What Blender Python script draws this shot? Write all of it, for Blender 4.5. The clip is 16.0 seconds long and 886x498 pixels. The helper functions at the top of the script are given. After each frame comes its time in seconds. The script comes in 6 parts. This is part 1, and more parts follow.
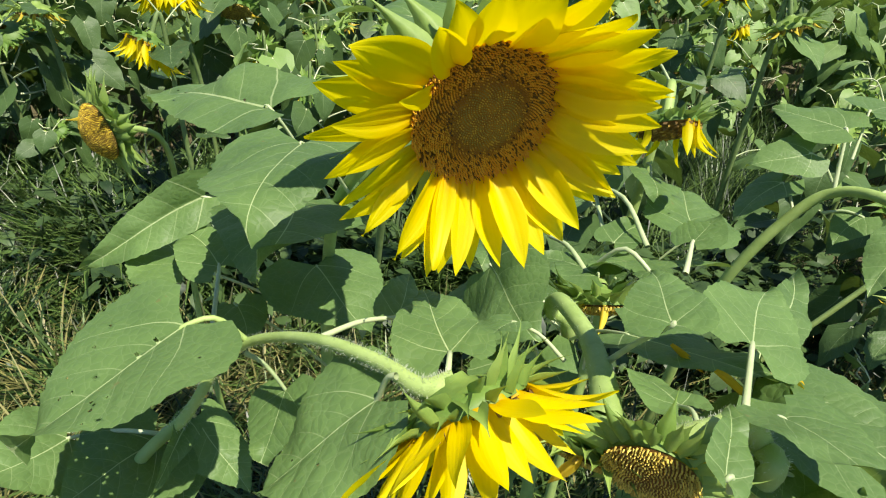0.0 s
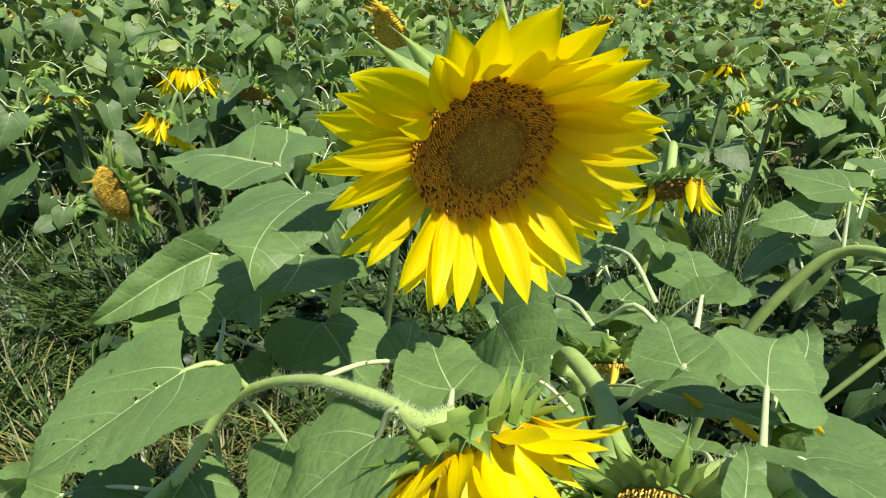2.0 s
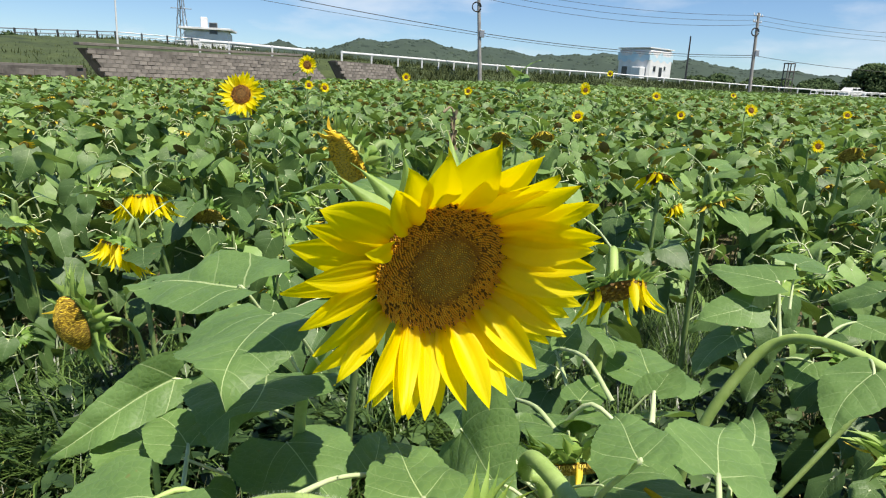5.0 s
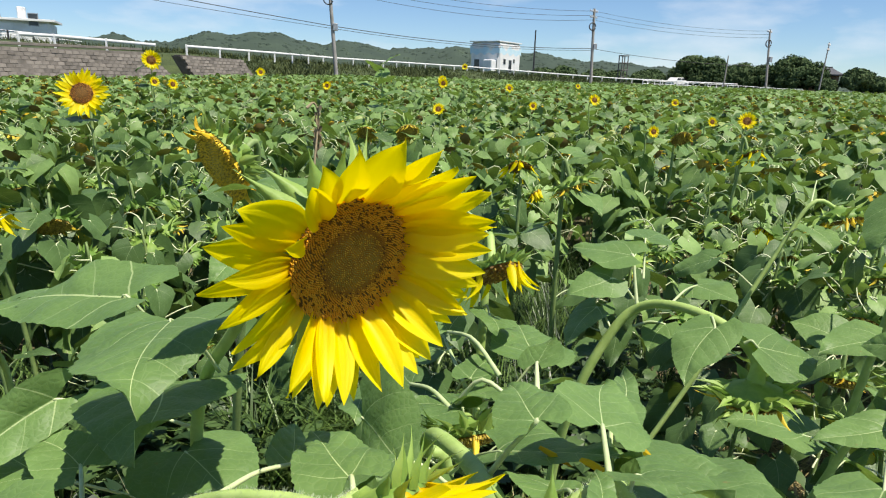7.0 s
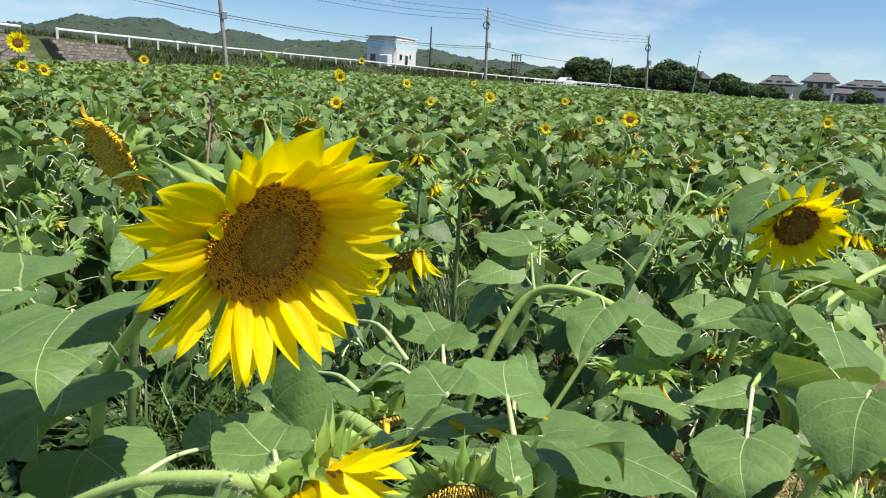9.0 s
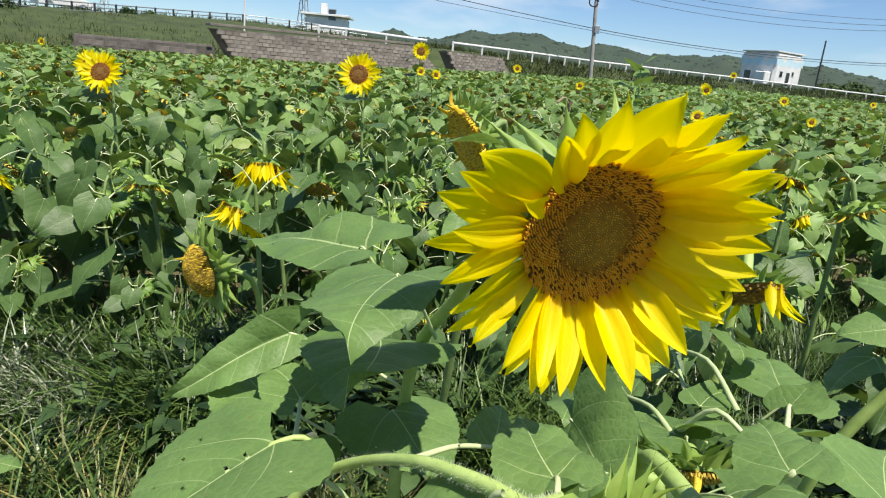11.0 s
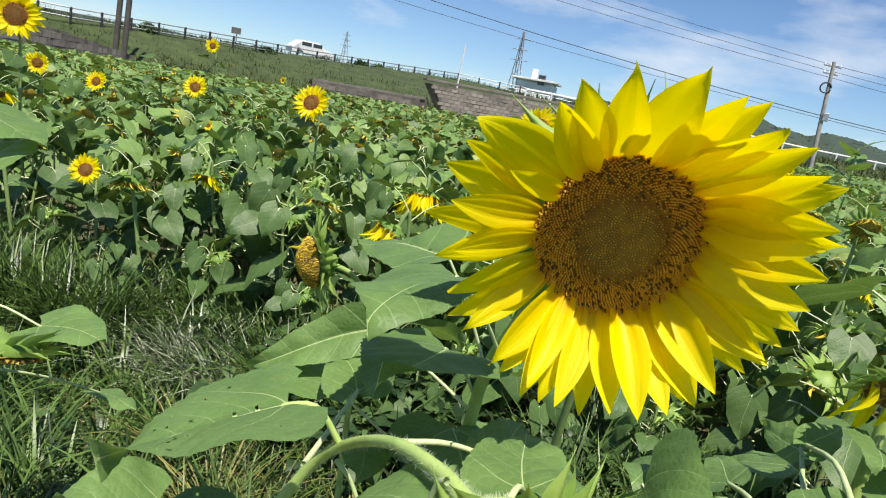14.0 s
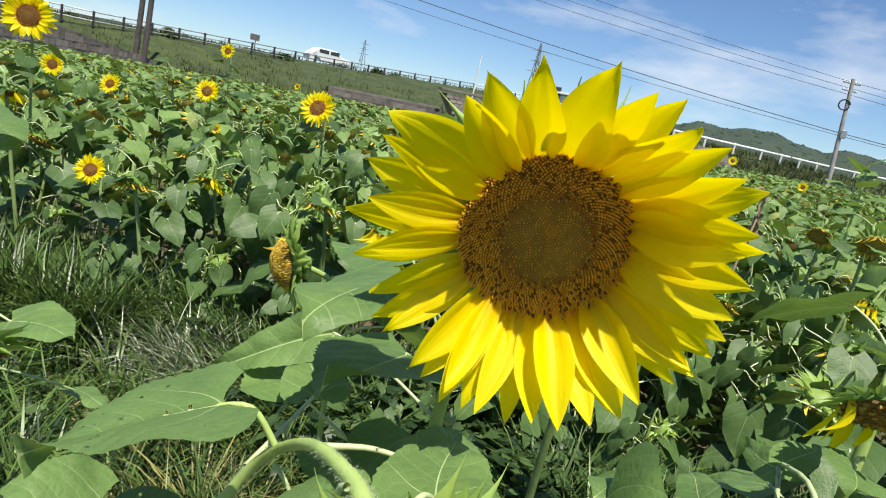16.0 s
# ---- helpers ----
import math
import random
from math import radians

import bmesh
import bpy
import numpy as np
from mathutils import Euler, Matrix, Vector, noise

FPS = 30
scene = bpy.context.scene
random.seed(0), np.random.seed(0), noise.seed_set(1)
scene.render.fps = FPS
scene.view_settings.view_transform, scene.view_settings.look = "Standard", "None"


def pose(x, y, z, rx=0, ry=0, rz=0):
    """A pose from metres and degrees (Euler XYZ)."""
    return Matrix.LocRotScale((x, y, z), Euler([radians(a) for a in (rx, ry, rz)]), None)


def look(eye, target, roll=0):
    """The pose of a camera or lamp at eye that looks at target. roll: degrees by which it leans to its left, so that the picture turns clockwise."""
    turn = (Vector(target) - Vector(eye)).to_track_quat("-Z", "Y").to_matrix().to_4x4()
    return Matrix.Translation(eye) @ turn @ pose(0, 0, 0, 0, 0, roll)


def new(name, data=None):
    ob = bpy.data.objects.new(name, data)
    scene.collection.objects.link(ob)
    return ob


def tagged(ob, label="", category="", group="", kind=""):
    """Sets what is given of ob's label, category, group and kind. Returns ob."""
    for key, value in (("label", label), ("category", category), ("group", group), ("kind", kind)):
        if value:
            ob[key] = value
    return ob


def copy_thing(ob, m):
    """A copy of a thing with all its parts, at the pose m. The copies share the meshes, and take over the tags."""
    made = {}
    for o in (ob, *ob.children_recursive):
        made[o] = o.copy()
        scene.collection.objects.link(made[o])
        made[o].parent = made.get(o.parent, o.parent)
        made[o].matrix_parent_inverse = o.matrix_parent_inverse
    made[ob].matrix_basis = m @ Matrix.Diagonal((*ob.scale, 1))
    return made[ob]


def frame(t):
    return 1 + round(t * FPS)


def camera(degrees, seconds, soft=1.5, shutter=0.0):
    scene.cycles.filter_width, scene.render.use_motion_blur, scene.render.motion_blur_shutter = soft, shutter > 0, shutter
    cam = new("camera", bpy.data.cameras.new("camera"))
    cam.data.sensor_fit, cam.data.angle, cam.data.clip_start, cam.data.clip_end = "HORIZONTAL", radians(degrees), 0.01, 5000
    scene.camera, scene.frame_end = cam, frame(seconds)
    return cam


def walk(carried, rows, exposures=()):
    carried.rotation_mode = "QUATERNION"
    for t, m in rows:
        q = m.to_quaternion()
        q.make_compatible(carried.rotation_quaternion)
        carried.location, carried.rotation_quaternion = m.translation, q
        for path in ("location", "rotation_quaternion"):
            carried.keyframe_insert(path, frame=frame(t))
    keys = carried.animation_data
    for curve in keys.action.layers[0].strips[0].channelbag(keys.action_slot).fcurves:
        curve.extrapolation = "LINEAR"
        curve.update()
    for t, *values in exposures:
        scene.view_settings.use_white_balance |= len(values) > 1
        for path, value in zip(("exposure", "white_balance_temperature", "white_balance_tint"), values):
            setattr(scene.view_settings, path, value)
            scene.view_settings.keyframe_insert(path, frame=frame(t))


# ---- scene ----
cam = camera(69.4, 16.0, 1.15)
PATH = [
    (0, (-0.003, 0.014, 1.546), (0.077, 1.718, 0.503), 5.5),
    (0.5, (0.006, 0.009, 1.531), (0.06, 1.73, 0.513), 5.4),
    (1, (0.005, -0.002, 1.52), (0.055, 1.753, 0.563), 4.9),
    (1.5, (0.006, -0.009, 1.51), (0.042, 1.789, 0.635), 4.8),
    (2, (0.007, -0.003, 1.514), (0.036, 1.818, 0.688), 4.2),
    (2.5, (0.008, -0.01, 1.517), (0.035, 1.835, 0.745), 4.2),
    (3, (0.008, -0.012, 1.521), (0.035, 1.853, 0.797), 4.0),
    (3.5, (0.004, -0.011, 1.524), (0.038, 1.879, 0.87), 3.6),
    (3.7, (0.006, -0.013, 1.523), (0.037, 1.889, 0.906), 3.5),
    (5.8, (-0.012, -0.062, 1.54), (0.291, 1.854, 1.052), 2.1),
    (6, (-0.016, -0.064, 1.54), (0.327, 1.845, 1.051), 2.1),
    (6.5, (-0.026, -0.071, 1.538), (0.42, 1.815, 1.042), 1.6),
    (7, (-0.041, -0.079, 1.539), (0.517, 1.775, 1.036), 1.8),
    (7.5, (-0.052, -0.103, 1.539), (0.615, 1.716, 1.04), 1.5),
    (8, (-0.056, -0.114, 1.539), (0.71, 1.665, 1.043), 2.1),
    (8.5, (-0.052, -0.121, 1.537), (0.786, 1.624, 1.035), 2.6),
    (9, (-0.067, -0.109, 1.534), (0.784, 1.63, 1.031), 3.3),
    (9.5, (-0.079, -0.064, 1.526), (0.503, 1.779, 1.012), 3.0),
    (10, (-0.079, -0.033, 1.522), (0.21, 1.875, 0.996), 3.2),
    (10.2, (-0.073, -0.017, 1.512), (0.09, 1.904, 0.978), 3.4),
    (12.3, (-0.003, -0.021, 1.478), (-0.34, 1.888, 0.986), 7.9),
    (12.5, (0.004, -0.016, 1.469), (-0.382, 1.887, 0.99), 8.0),
    (13, (0.028, -0.013, 1.456), (-0.493, 1.862, 0.994), 6.8),
    (13.5, (0.042, -0.009, 1.452), (-0.563, 1.845, 1.006), 10.0),
    (14, (0.092, 0.014, 1.445), (-0.601, 1.84, 1.014), 10.6),
    (14.5, (0.131, 0.033, 1.446), (-0.619, 1.837, 1.016), 10.5),
    (15, (0.147, 0.04, 1.453), (-0.605, 1.845, 1.033), 9.8),
    (15.5, (0.153, 0.044, 1.453), (-0.567, 1.865, 1.048), 9.9),
    (16, (0.149, 0.052, 1.448), (-0.586, 1.866, 1.037), 11.7),
]
walk(cam, [(t, look(eye, target, roll)) for t, eye, target, roll in PATH], [(0.0, 0.37, 6900, 10), (16.0, 0.37, 6900, 10)])

# ---- world, sun ----
SUN = Vector((0.26, -0.325, 0.91)).normalized()
world = bpy.data.worlds.new("sky")
scene.world = world
world.use_nodes = True
wn, wl = world.node_tree.nodes, world.node_tree.links
wn.clear()
w_out, w_bg, w_sky = wn.new("ShaderNodeOutputWorld"), wn.new("ShaderNodeBackground"), wn.new("ShaderNodeTexSky")
w_sky.sky_type, w_sky.sun_disc = "NISHITA", False
w_sky.sun_elevation = math.asin(SUN.z)
w_sky.sun_rotation = math.atan2(SUN.x, SUN.y)
w_sky.dust_density, w_sky.air_density, w_sky.ozone_density = 0.0, 0.9, 3.0
w_co, w_map, w_noise, w_ramp, w_mix = (wn.new(k) for k in ("ShaderNodeTexCoord", "ShaderNodeMapping", "ShaderNodeTexNoise", "ShaderNodeValToRGB", "ShaderNodeMix"))
w_map.inputs["Scale"].default_value = (2.2, 2.2, 7.0)
w_map.inputs["Location"].default_value = (0.35, 0.1, 0.3)
w_noise.inputs["Scale"].default_value, w_noise.inputs["Detail"].default_value, w_noise.inputs["Roughness"].default_value = 1.9, 7.0, 0.54
w_ramp.color_ramp.elements[0].position, w_ramp.color_ramp.elements[1].position = 0.54, 0.80
w_ramp.color_ramp.elements[1].color = (0.75, 0.75, 0.75, 1)
w_mix.data_type = "RGBA"
w_mix.inputs["B"].default_value = (7.5, 8.2, 9.2, 1)
wl.new(w_co.outputs["Generated"], w_map.inputs["Vector"])
wl.new(w_map.outputs["Vector"], w_noise.inputs["Vector"])
wl.new(w_noise.outputs["Fac"], w_ramp.inputs["Fac"])
wl.new(w_ramp.outputs["Color"], w_mix.inputs["Factor"])
w_tint = wn.new("ShaderNodeMix")
w_tint.data_type, w_tint.blend_type = "RGBA", "MULTIPLY"
w_tint.inputs["Factor"].default_value, w_tint.inputs["B"].default_value = 1.0, (0.76, 0.92, 1.12, 1)
wl.new(w_sky.outputs["Color"], w_tint.inputs["A"])
wl.new(w_tint.outputs["Result"], w_mix.inputs["A"])
wl.new(w_mix.outputs["Result"], w_bg.inputs["Color"])
wl.new(w_bg.outputs["Background"], w_out.inputs["Surface"])
w_bg.inputs["Strength"].default_value = 0.090

sun = new("sun", bpy.data.lights.new("sun", "SUN"))
sun.data.energy, sun.data.angle, sun.data.color = 5.5, radians(0.53), (1.0, 0.955, 0.88)
sun.matrix_world = look(SUN * 60, (0, 0, 0))


# ---- materials ----
def nodes_of(name):
    m = bpy.data.materials.new(name)
    m.use_nodes = True
    t = m.node_tree
    t.nodes.clear()
    return m, t.nodes, t.links


def math_node(n, l, op, a, b=None):
    q = n.new("ShaderNodeMath")
    q.operation = op
    for i, v in enumerate((a, b)):
        if v is None:
            continue
        if isinstance(v, (int, float)):
            q.inputs[i].default_value = v
        else:
            l.new(v, q.inputs[i])
    return q.outputs[0]


def mix_col(n, l, fac, a, b, blend="MIX"):
    q = n.new("ShaderNodeMix")
    q.data_type, q.blend_type = "RGBA", blend
    for key, v in (("Factor", fac), ("A", a), ("B", b)):
        if isinstance(v, (int, float)):
            q.inputs[key].default_value = v
        elif isinstance(v, tuple):
            q.inputs[key].default_value = (*v, 1)
        else:
            l.new(v, q.inputs[key])
    return q.outputs["Result"]


def noise_node(n, l, scale, detail=4.0, rough=0.6, vec=None):
    q = n.new("ShaderNodeTexNoise")
    q.inputs["Scale"].default_value, q.inputs["Detail"].default_value, q.inputs["Roughness"].default_value = scale, detail, rough
    if vec is None:
        vec = n.new("ShaderNodeTexCoord").outputs["Object"]
    l.new(vec, q.inputs["Vector"])
    return q.outputs["Fac"]


def ramp(n, l, fac, stops):
    q = n.new("ShaderNodeValToRGB")
    e = q.color_ramp.elements
    while len(e) < len(stops):
        e.new(0.5)
    for i, (p, c) in enumerate(stops):
        e[i].position, e[i].color = p, (*c, 1)
    l.new(fac, q.inputs["Fac"])
    return q.outputs["Color"]


def finish(m, n, l, colour, rough=0.6, translucent=0.0, trans_col=None, bump=None, bump_dist=0.001, bump_strength=0.5, metal=0.0, spec=0.5):
    out, p = n.new("ShaderNodeOutputMaterial"), n.new("ShaderNodeBsdfPrincipled")
    if isinstance(colour, tuple):
        p.inputs["Base Color"].default_value = (*colour, 1)
    else:
        l.new(colour, p.inputs["Base Color"])
    if isinstance(rough, (int, float)):
        p.inputs["Roughness"].default_value = rough
    else:
        l.new(rough, p.inputs["Roughness"])
    p.inputs["Metallic"].default_value = metal
    p.inputs["Specular IOR Level"].default_value = spec
    shader = p.outputs["BSDF"]
    nrm = None
    if bump is not None:
        b = n.new("ShaderNodeBump")
        b.inputs["Strength"].default_value, b.inputs["Distance"].default_value = bump_strength, bump_dist
        l.new(bump, b.inputs["Height"])
        nrm = b.outputs["Normal"]
        l.new(nrm, p.inputs["Normal"])
    if translucent > 0:
        tr, mx = n.new("ShaderNodeBsdfTranslucent"), n.new("ShaderNodeMixShader")
        if isinstance(trans_col, tuple):
            tr.inputs["Color"].default_value = (*trans_col, 1)
        else:
            l.new(trans_col if trans_col is not None else colour, tr.inputs["Color"])
        mx.inputs["Fac"].default_value = translucent
        l.new(shader, mx.inputs[1])
        l.new(tr.outputs["BSDF"], mx.inputs[2])
        shader = mx.outputs["Shader"]
    l.new(shader, out.inputs["Surface"])
    return m


def leaf_material(name, dark, light, vein, trans=0.22, veins=True):
    m, n, l = nodes_of(name)
    blotch = noise_node(n, l, 9.0, 5.0, 0.65)
    isl = n.new("ShaderNodeNewGeometry").outputs["Random Per Island"]
    tone = math_node(n, l, "ADD", math_node(n, l, "MULTIPLY", blotch, 0.75), math_node(n, l, "MULTIPLY", isl, 0.42))
    obr = n.new("ShaderNodeObjectInfo").outputs["Random"]
    tone = math_node(n, l, "ADD", tone, math_node(n, l, "MULTIPLY", obr, 0.2))
    col = ramp(n, l, tone, [(0.3, dark), (0.95, light)])
    pore = noise_node(n, l, 420.0, 2.0, 0.5)
    height = pore
    if veins:
        uv = n.new("ShaderNodeUVMap").outputs["UV"]
        sp = n.new("ShaderNodeSeparateXYZ")
        l.new(uv, sp.inputs[0])
        wob = math_node(n, l, "MULTIPLY", math_node(n, l, "SUBTRACT", noise_node(n, l, 22.0, 2.0), 0.5), 0.03)
        lat = math_node(n, l, "ABSOLUTE", math_node(n, l, "MULTIPLY", math_node(n, l, "SUBTRACT", math_node(n, l, "ADD", sp.outputs["X"], math_node(n, l, "MULTIPLY", wob, 0.15)), 0.5), 2.0))
        lon = math_node(n, l, "ADD", math_node(n, l, "DIVIDE", math_node(n, l, "SUBTRACT", sp.outputs["Y"], 0.3), 0.6), wob)
        mid = math_node(n, l, "LESS_THAN", lat, math_node(n, l, "SUBTRACT", 0.0060, math_node(n, l, "MULTIPLY", lon, 0.0045)))
        mid = math_node(n, l, "MULTIPLY", mid, math_node(n, l, "GREATER_THAN", lon, 0.0))
        # side veins leave the midrib in arcs; the two from the base are the strongest
        arc = math_node(n, l, "SUBTRACT", lon, math_node(n, l, "ADD", math_node(n, l, "MULTIPLY", lat, 0.55), math_node(n, l, "MULTIPLY", math_node(n, l, "MULTIPLY", lat, lat), 0.9)))
        saw = math_node(n, l, "FRACT", math_node(n, l, "ADD", math_node(n, l, "MULTIPLY", arc, 5.0), 0.5))
        near = math_node(n, l, "ABSOLUTE", math_node(n, l, "SUBTRACT", saw, 0.5))
        side = math_node(n, l, "LESS_THAN", near, math_node(n, l, "SUBTRACT", 0.020, math_node(n, l, "MULTIPLY", lat, 0.034)))
        side = math_node(n, l, "MULTIPLY", side, math_node(n, l, "GREATER_THAN", arc, -0.06))
        basal = math_node(n, l, "LESS_THAN", math_node(n, l, "ABSOLUTE", arc), math_node(n, l, "SUBTRACT", 0.0062, math_node(n, l, "MULTIPLY", lat, 0.010)))
        net = n.new("ShaderNodeTexVoronoi")
        net.feature = "DISTANCE_TO_EDGE"
        net.inputs["Scale"].default_value = 95.0
        l.new(n.new("ShaderNodeTexCoord").outputs["Object"], net.inputs["Vector"])
        fine = math_node(n, l, "LESS_THAN", net.outputs["Distance"], 0.035)
        v = math_node(n, l, "MAXIMUM", mid, math_node(n, l, "MULTIPLY", side, 0.36))
        v = math_node(n, l, "MAXIMUM", v, math_node(n, l, "MULTIPLY", basal, 0.7))
        v = math_node(n, l, "MAXIMUM", v, math_node(n, l, "MULTIPLY", fine, 0.10))
        col = mix_col(n, l, v, col, vein)
        cell = math_node(n, l, "SMOOTH_MIN", near, 0.3)
        height = math_node(n, l, "ADD", math_node(n, l, "MULTIPLY", pore, 0.25), math_node(n, l, "MULTIPLY", cell, 1.5))
        height = math_node(n, l, "ADD", height, math_node(n, l, "MULTIPLY", net.outputs["Distance"], 1.4))
    # dry spots
    spot = math_node(n, l, "GREATER_THAN", noise_node(n, l, 34.0, 3.0, 0.7), 0.735)
    col = mix_col(n, l, math_node(n, l, "MULTIPLY", spot, 0.5), col, (0.22, 0.17, 0.06))
    return finish(m, n, l, col, 0.50, trans, mix_col(n, l, 0.5, col, (0.30, 0.46, 0.04)), height, 0.0020, 0.40, spec=0.36)


def plain_material(name, a, b, scale=20.0, rough=0.6, trans=0.0, bump=0.0, island=0.0, spec=0.5, metal=0.0, detail=5.0):
    m, n, l = nodes_of(name)
    f = noise_node(n, l, scale, detail, 0.62)
    if island:
        isl = n.new("ShaderNodeNewGeometry").outputs["Random Per Island"]
        f = math_node(n, l, "ADD", math_node(n, l, "MULTIPLY", f, 1 - island), math_node(n, l, "MULTIPLY", isl, island))
        o = n.new("ShaderNodeObjectInfo").outputs["Random"]
        f = math_node(n, l, "ADD", f, math_node(n, l, "MULTIPLY", math_node(n, l, "SUBTRACT", o, 0.5), 0.25))
    col = ramp(n, l, f, [(0.3, a), (0.7, b)])
    h = noise_node(n, l, scale * 6, 3.0) if bump else None
    return finish(m, n, l, col, rough, trans, None, h, bump, 0.6, metal, spec)


M_LEAF = leaf_material("leaf_upper", (0.044, 0.102, 0.028), (0.178, 0.300, 0.088), (0.44, 0.55, 0.25), 0.27)
M_LEAF_FAR = leaf_material("leaf_field", (0.034, 0.084, 0.020), (0.240, 0.380, 0.110), (0.30, 0.38, 0.17), 0.22, True)
# the field leaf again, darkened: shade among the near rows put into its colour
M_LEAF_SHADED = leaf_material("leaf_field_shaded", (0.010, 0.030, 0.009), (0.080, 0.148, 0.042), (0.22, 0.30, 0.13), 0.14, True)
M_STEM = plain_material("stem_green", (0.24, 0.36, 0.085), (0.40, 0.53, 0.17), 30.0, 0.6, 0.0, 0.0008, 0.25)
M_STEM_FIELD = plain_material("stem_field", (0.11, 0.18, 0.05), (0.24, 0.33, 0.11), 30.0, 0.6, 0.0, 0.0008, 0.25)
M_PALE = plain_material("petiole_pale", (0.34, 0.44, 0.19), (0.54, 0.61, 0.35), 40.0, 0.45, 0.0, 0.0004, 0.4)
M_PALE_FIELD = plain_material("petiole_field", (0.38, 0.46, 0.22), (0.68, 0.72, 0.46), 40.0, 0.45, 0.0, 0.0, 0.4)
M_FUZZ = plain_material("stem_hair", (0.55, 0.62, 0.42), (0.75, 0.8, 0.62), 30.0, 0.6, 0.4)
M_BRACT = plain_material("bract_green", (0.13, 0.25, 0.04), (0.34, 0.48, 0.11), 35.0, 0.55, 0.2, 0.0005, 0.4)
M_DRY = plain_material("dried_petal", (0.62, 0.34, 0.015), (0.85, 0.60, 0.03), 60.0, 0.7, 0.25, 0.0005, 0.6)
M_STRAW = plain_material("straw", (0.20, 0.155, 0.06), (0.54, 0.45, 0.22), 12.0, 0.75, 0.15, 0.0, 0.7)
M_GRASS = plain_material("grass_blade", (0.014, 0.040, 0.008), (0.135, 0.225, 0.052), 6.0, 0.38, 0.25, 0.0, 0.65)
M_YELLOW = plain_material("yellowed_blade", (0.07, 0.085, 0.022), (0.33, 0.31, 0.10), 8.0, 0.5, 0.25, 0.0, 0.65)
M_WEED = plain_material("weed_leaf", (0.016, 0.042, 0.012), (0.085, 0.15, 0.042), 16.0, 0.5, 0.2, 0.0, 0.5)
M_SEED = plain_material("ripening_seed", (0.34, 0.24, 0.03), (0.80, 0.62, 0.12), 90.0, 0.7, 0.0, 0.0008, 0.6)
M_POLLEN = plain_material("pollen_floret", (0.30, 0.20, 0.015), (0.88, 0.64, 0.05), 90.0, 0.7, 0.0, 0.0008, 0.6)
M_SEED_FAR = plain_material("golden_spent_floret", (0.17, 0.115, 0.022), (0.52, 0.38, 0.065), 60.0, 0.75, 0.0, 0.0, 0.6)
M_BRACT_FAR = plain_material("bract_field", (0.14, 0.22, 0.05), (0.36, 0.42, 0.12), 30.0, 0.6, 0.1, 0.0, 0.5)
# green grass with the sheen of sunlight painted in as a pale colour
M_SHEEN = plain_material("sheen_grass_blade", (0.07, 0.12, 0.04), (0.50, 0.55, 0.40), 9.0, 0.25, 0.2, 0.0, 0.75)
M_SEED_BROWN = plain_material("spent_floret", (0.12, 0.065, 0.012), (0.34, 0.21, 0.035), 70.0, 0.75, 0.0, 0.0008, 0.6)


def petal_material():
    m, n, l = nodes_of("petal_yellow")
    uv = n.new("ShaderNodeUVMap").outputs["UV"]
    sp = n.new("ShaderNodeSeparateXYZ")
    l.new(uv, sp.inputs[0])
    grain = n.new("ShaderNodeTexNoise")
    mp = n.new("ShaderNodeMapping")
    mp.inputs["Scale"].default_value = (14, 1.1, 1)
    l.new(uv, mp.inputs["Vector"])
    l.new(mp.outputs["Vector"], grain.inputs["Vector"])
    grain.inputs["Scale"].default_value, grain.inputs["Detail"].default_value = 2.0, 3.0
    base = ramp(n, l, sp.outputs["Y"], [(0.0, (0.86, 0.50, 0.0)), (0.2, (0.94, 0.78, 0.001)), (1.0, (0.95, 0.85, 0.004))])
    col = mix_col(n, l, math_node(n, l, "MULTIPLY", grain.outputs["Fac"], 0.16), base, (0.88, 0.56, 0.0))
    o = n.new("ShaderNodeObjectInfo").outputs["Random"]
    col = mix_col(n, l, math_node(n, l, "MULTIPLY", o, 0.12), col, (0.90, 0.64, 0.0))
    rib = math_node(n, l, "SINE", math_node(n, l, "MULTIPLY", sp.outputs["X"], 44.0))
    h = math_node(n, l, "ADD", math_node(n, l, "MULTIPLY", rib, 0.4), grain.outputs["Fac"])
    return finish(m, n, l, col, 0.5, 0.5, mix_col(n, l, 0.6, col, (0.98, 0.80, 0.0)), h, 0.0003, 0.35, spec=0.35)


def disc_material(name, centre, ring, outer, tip, radius):
    m, n, l = nodes_of(name)
    co = n.new("ShaderNodeTexCoord").outputs["Object"]
    sp = n.new("ShaderNodeSeparateXYZ")
    l.new(co, sp.inputs[0])
    r = math_node(n, l, "SQRT", math_node(n, l, "ADD", math_node(n, l, "POWER", sp.outputs["X"], 2.0), math_node(n, l, "POWER", sp.outputs["Y"], 2.0)))
    isl = n.new("ShaderNodeNewGeometry").outputs["Random Per Island"]
    f = math_node(n, l, "ADD", math_node(n, l, "DIVIDE", r, radius), math_node(n, l, "MULTIPLY", math_node(n, l, "SUBTRACT", isl, 0.5), 0.08))
    col = ramp(n, l, f, [(0.0, centre), (0.36, centre), (0.50, ring), (0.64, outer), (1.0, outer)])
    col = mix_col(n, l, math_node(n, l, "MULTIPLY", math_node(n, l, "GREATER_THAN", isl, 0.72), 0.55), col, tip)
    pit = math_node(n, l, "MULTIPLY", math_node(n, l, "LESS_THAN", isl, 0.16), math_node(n, l, "GREATER_THAN", f, 0.46))
    col = mix_col(n, l, math_node(n, l, "MULTIPLY", pit, 0.85), col, (0.035, 0.014, 0.003))
    return finish(m, n, l, col, 0.6, 0.0, None, noise_node(n, l, 900.0, 2.0), 0.0004, 0.5)


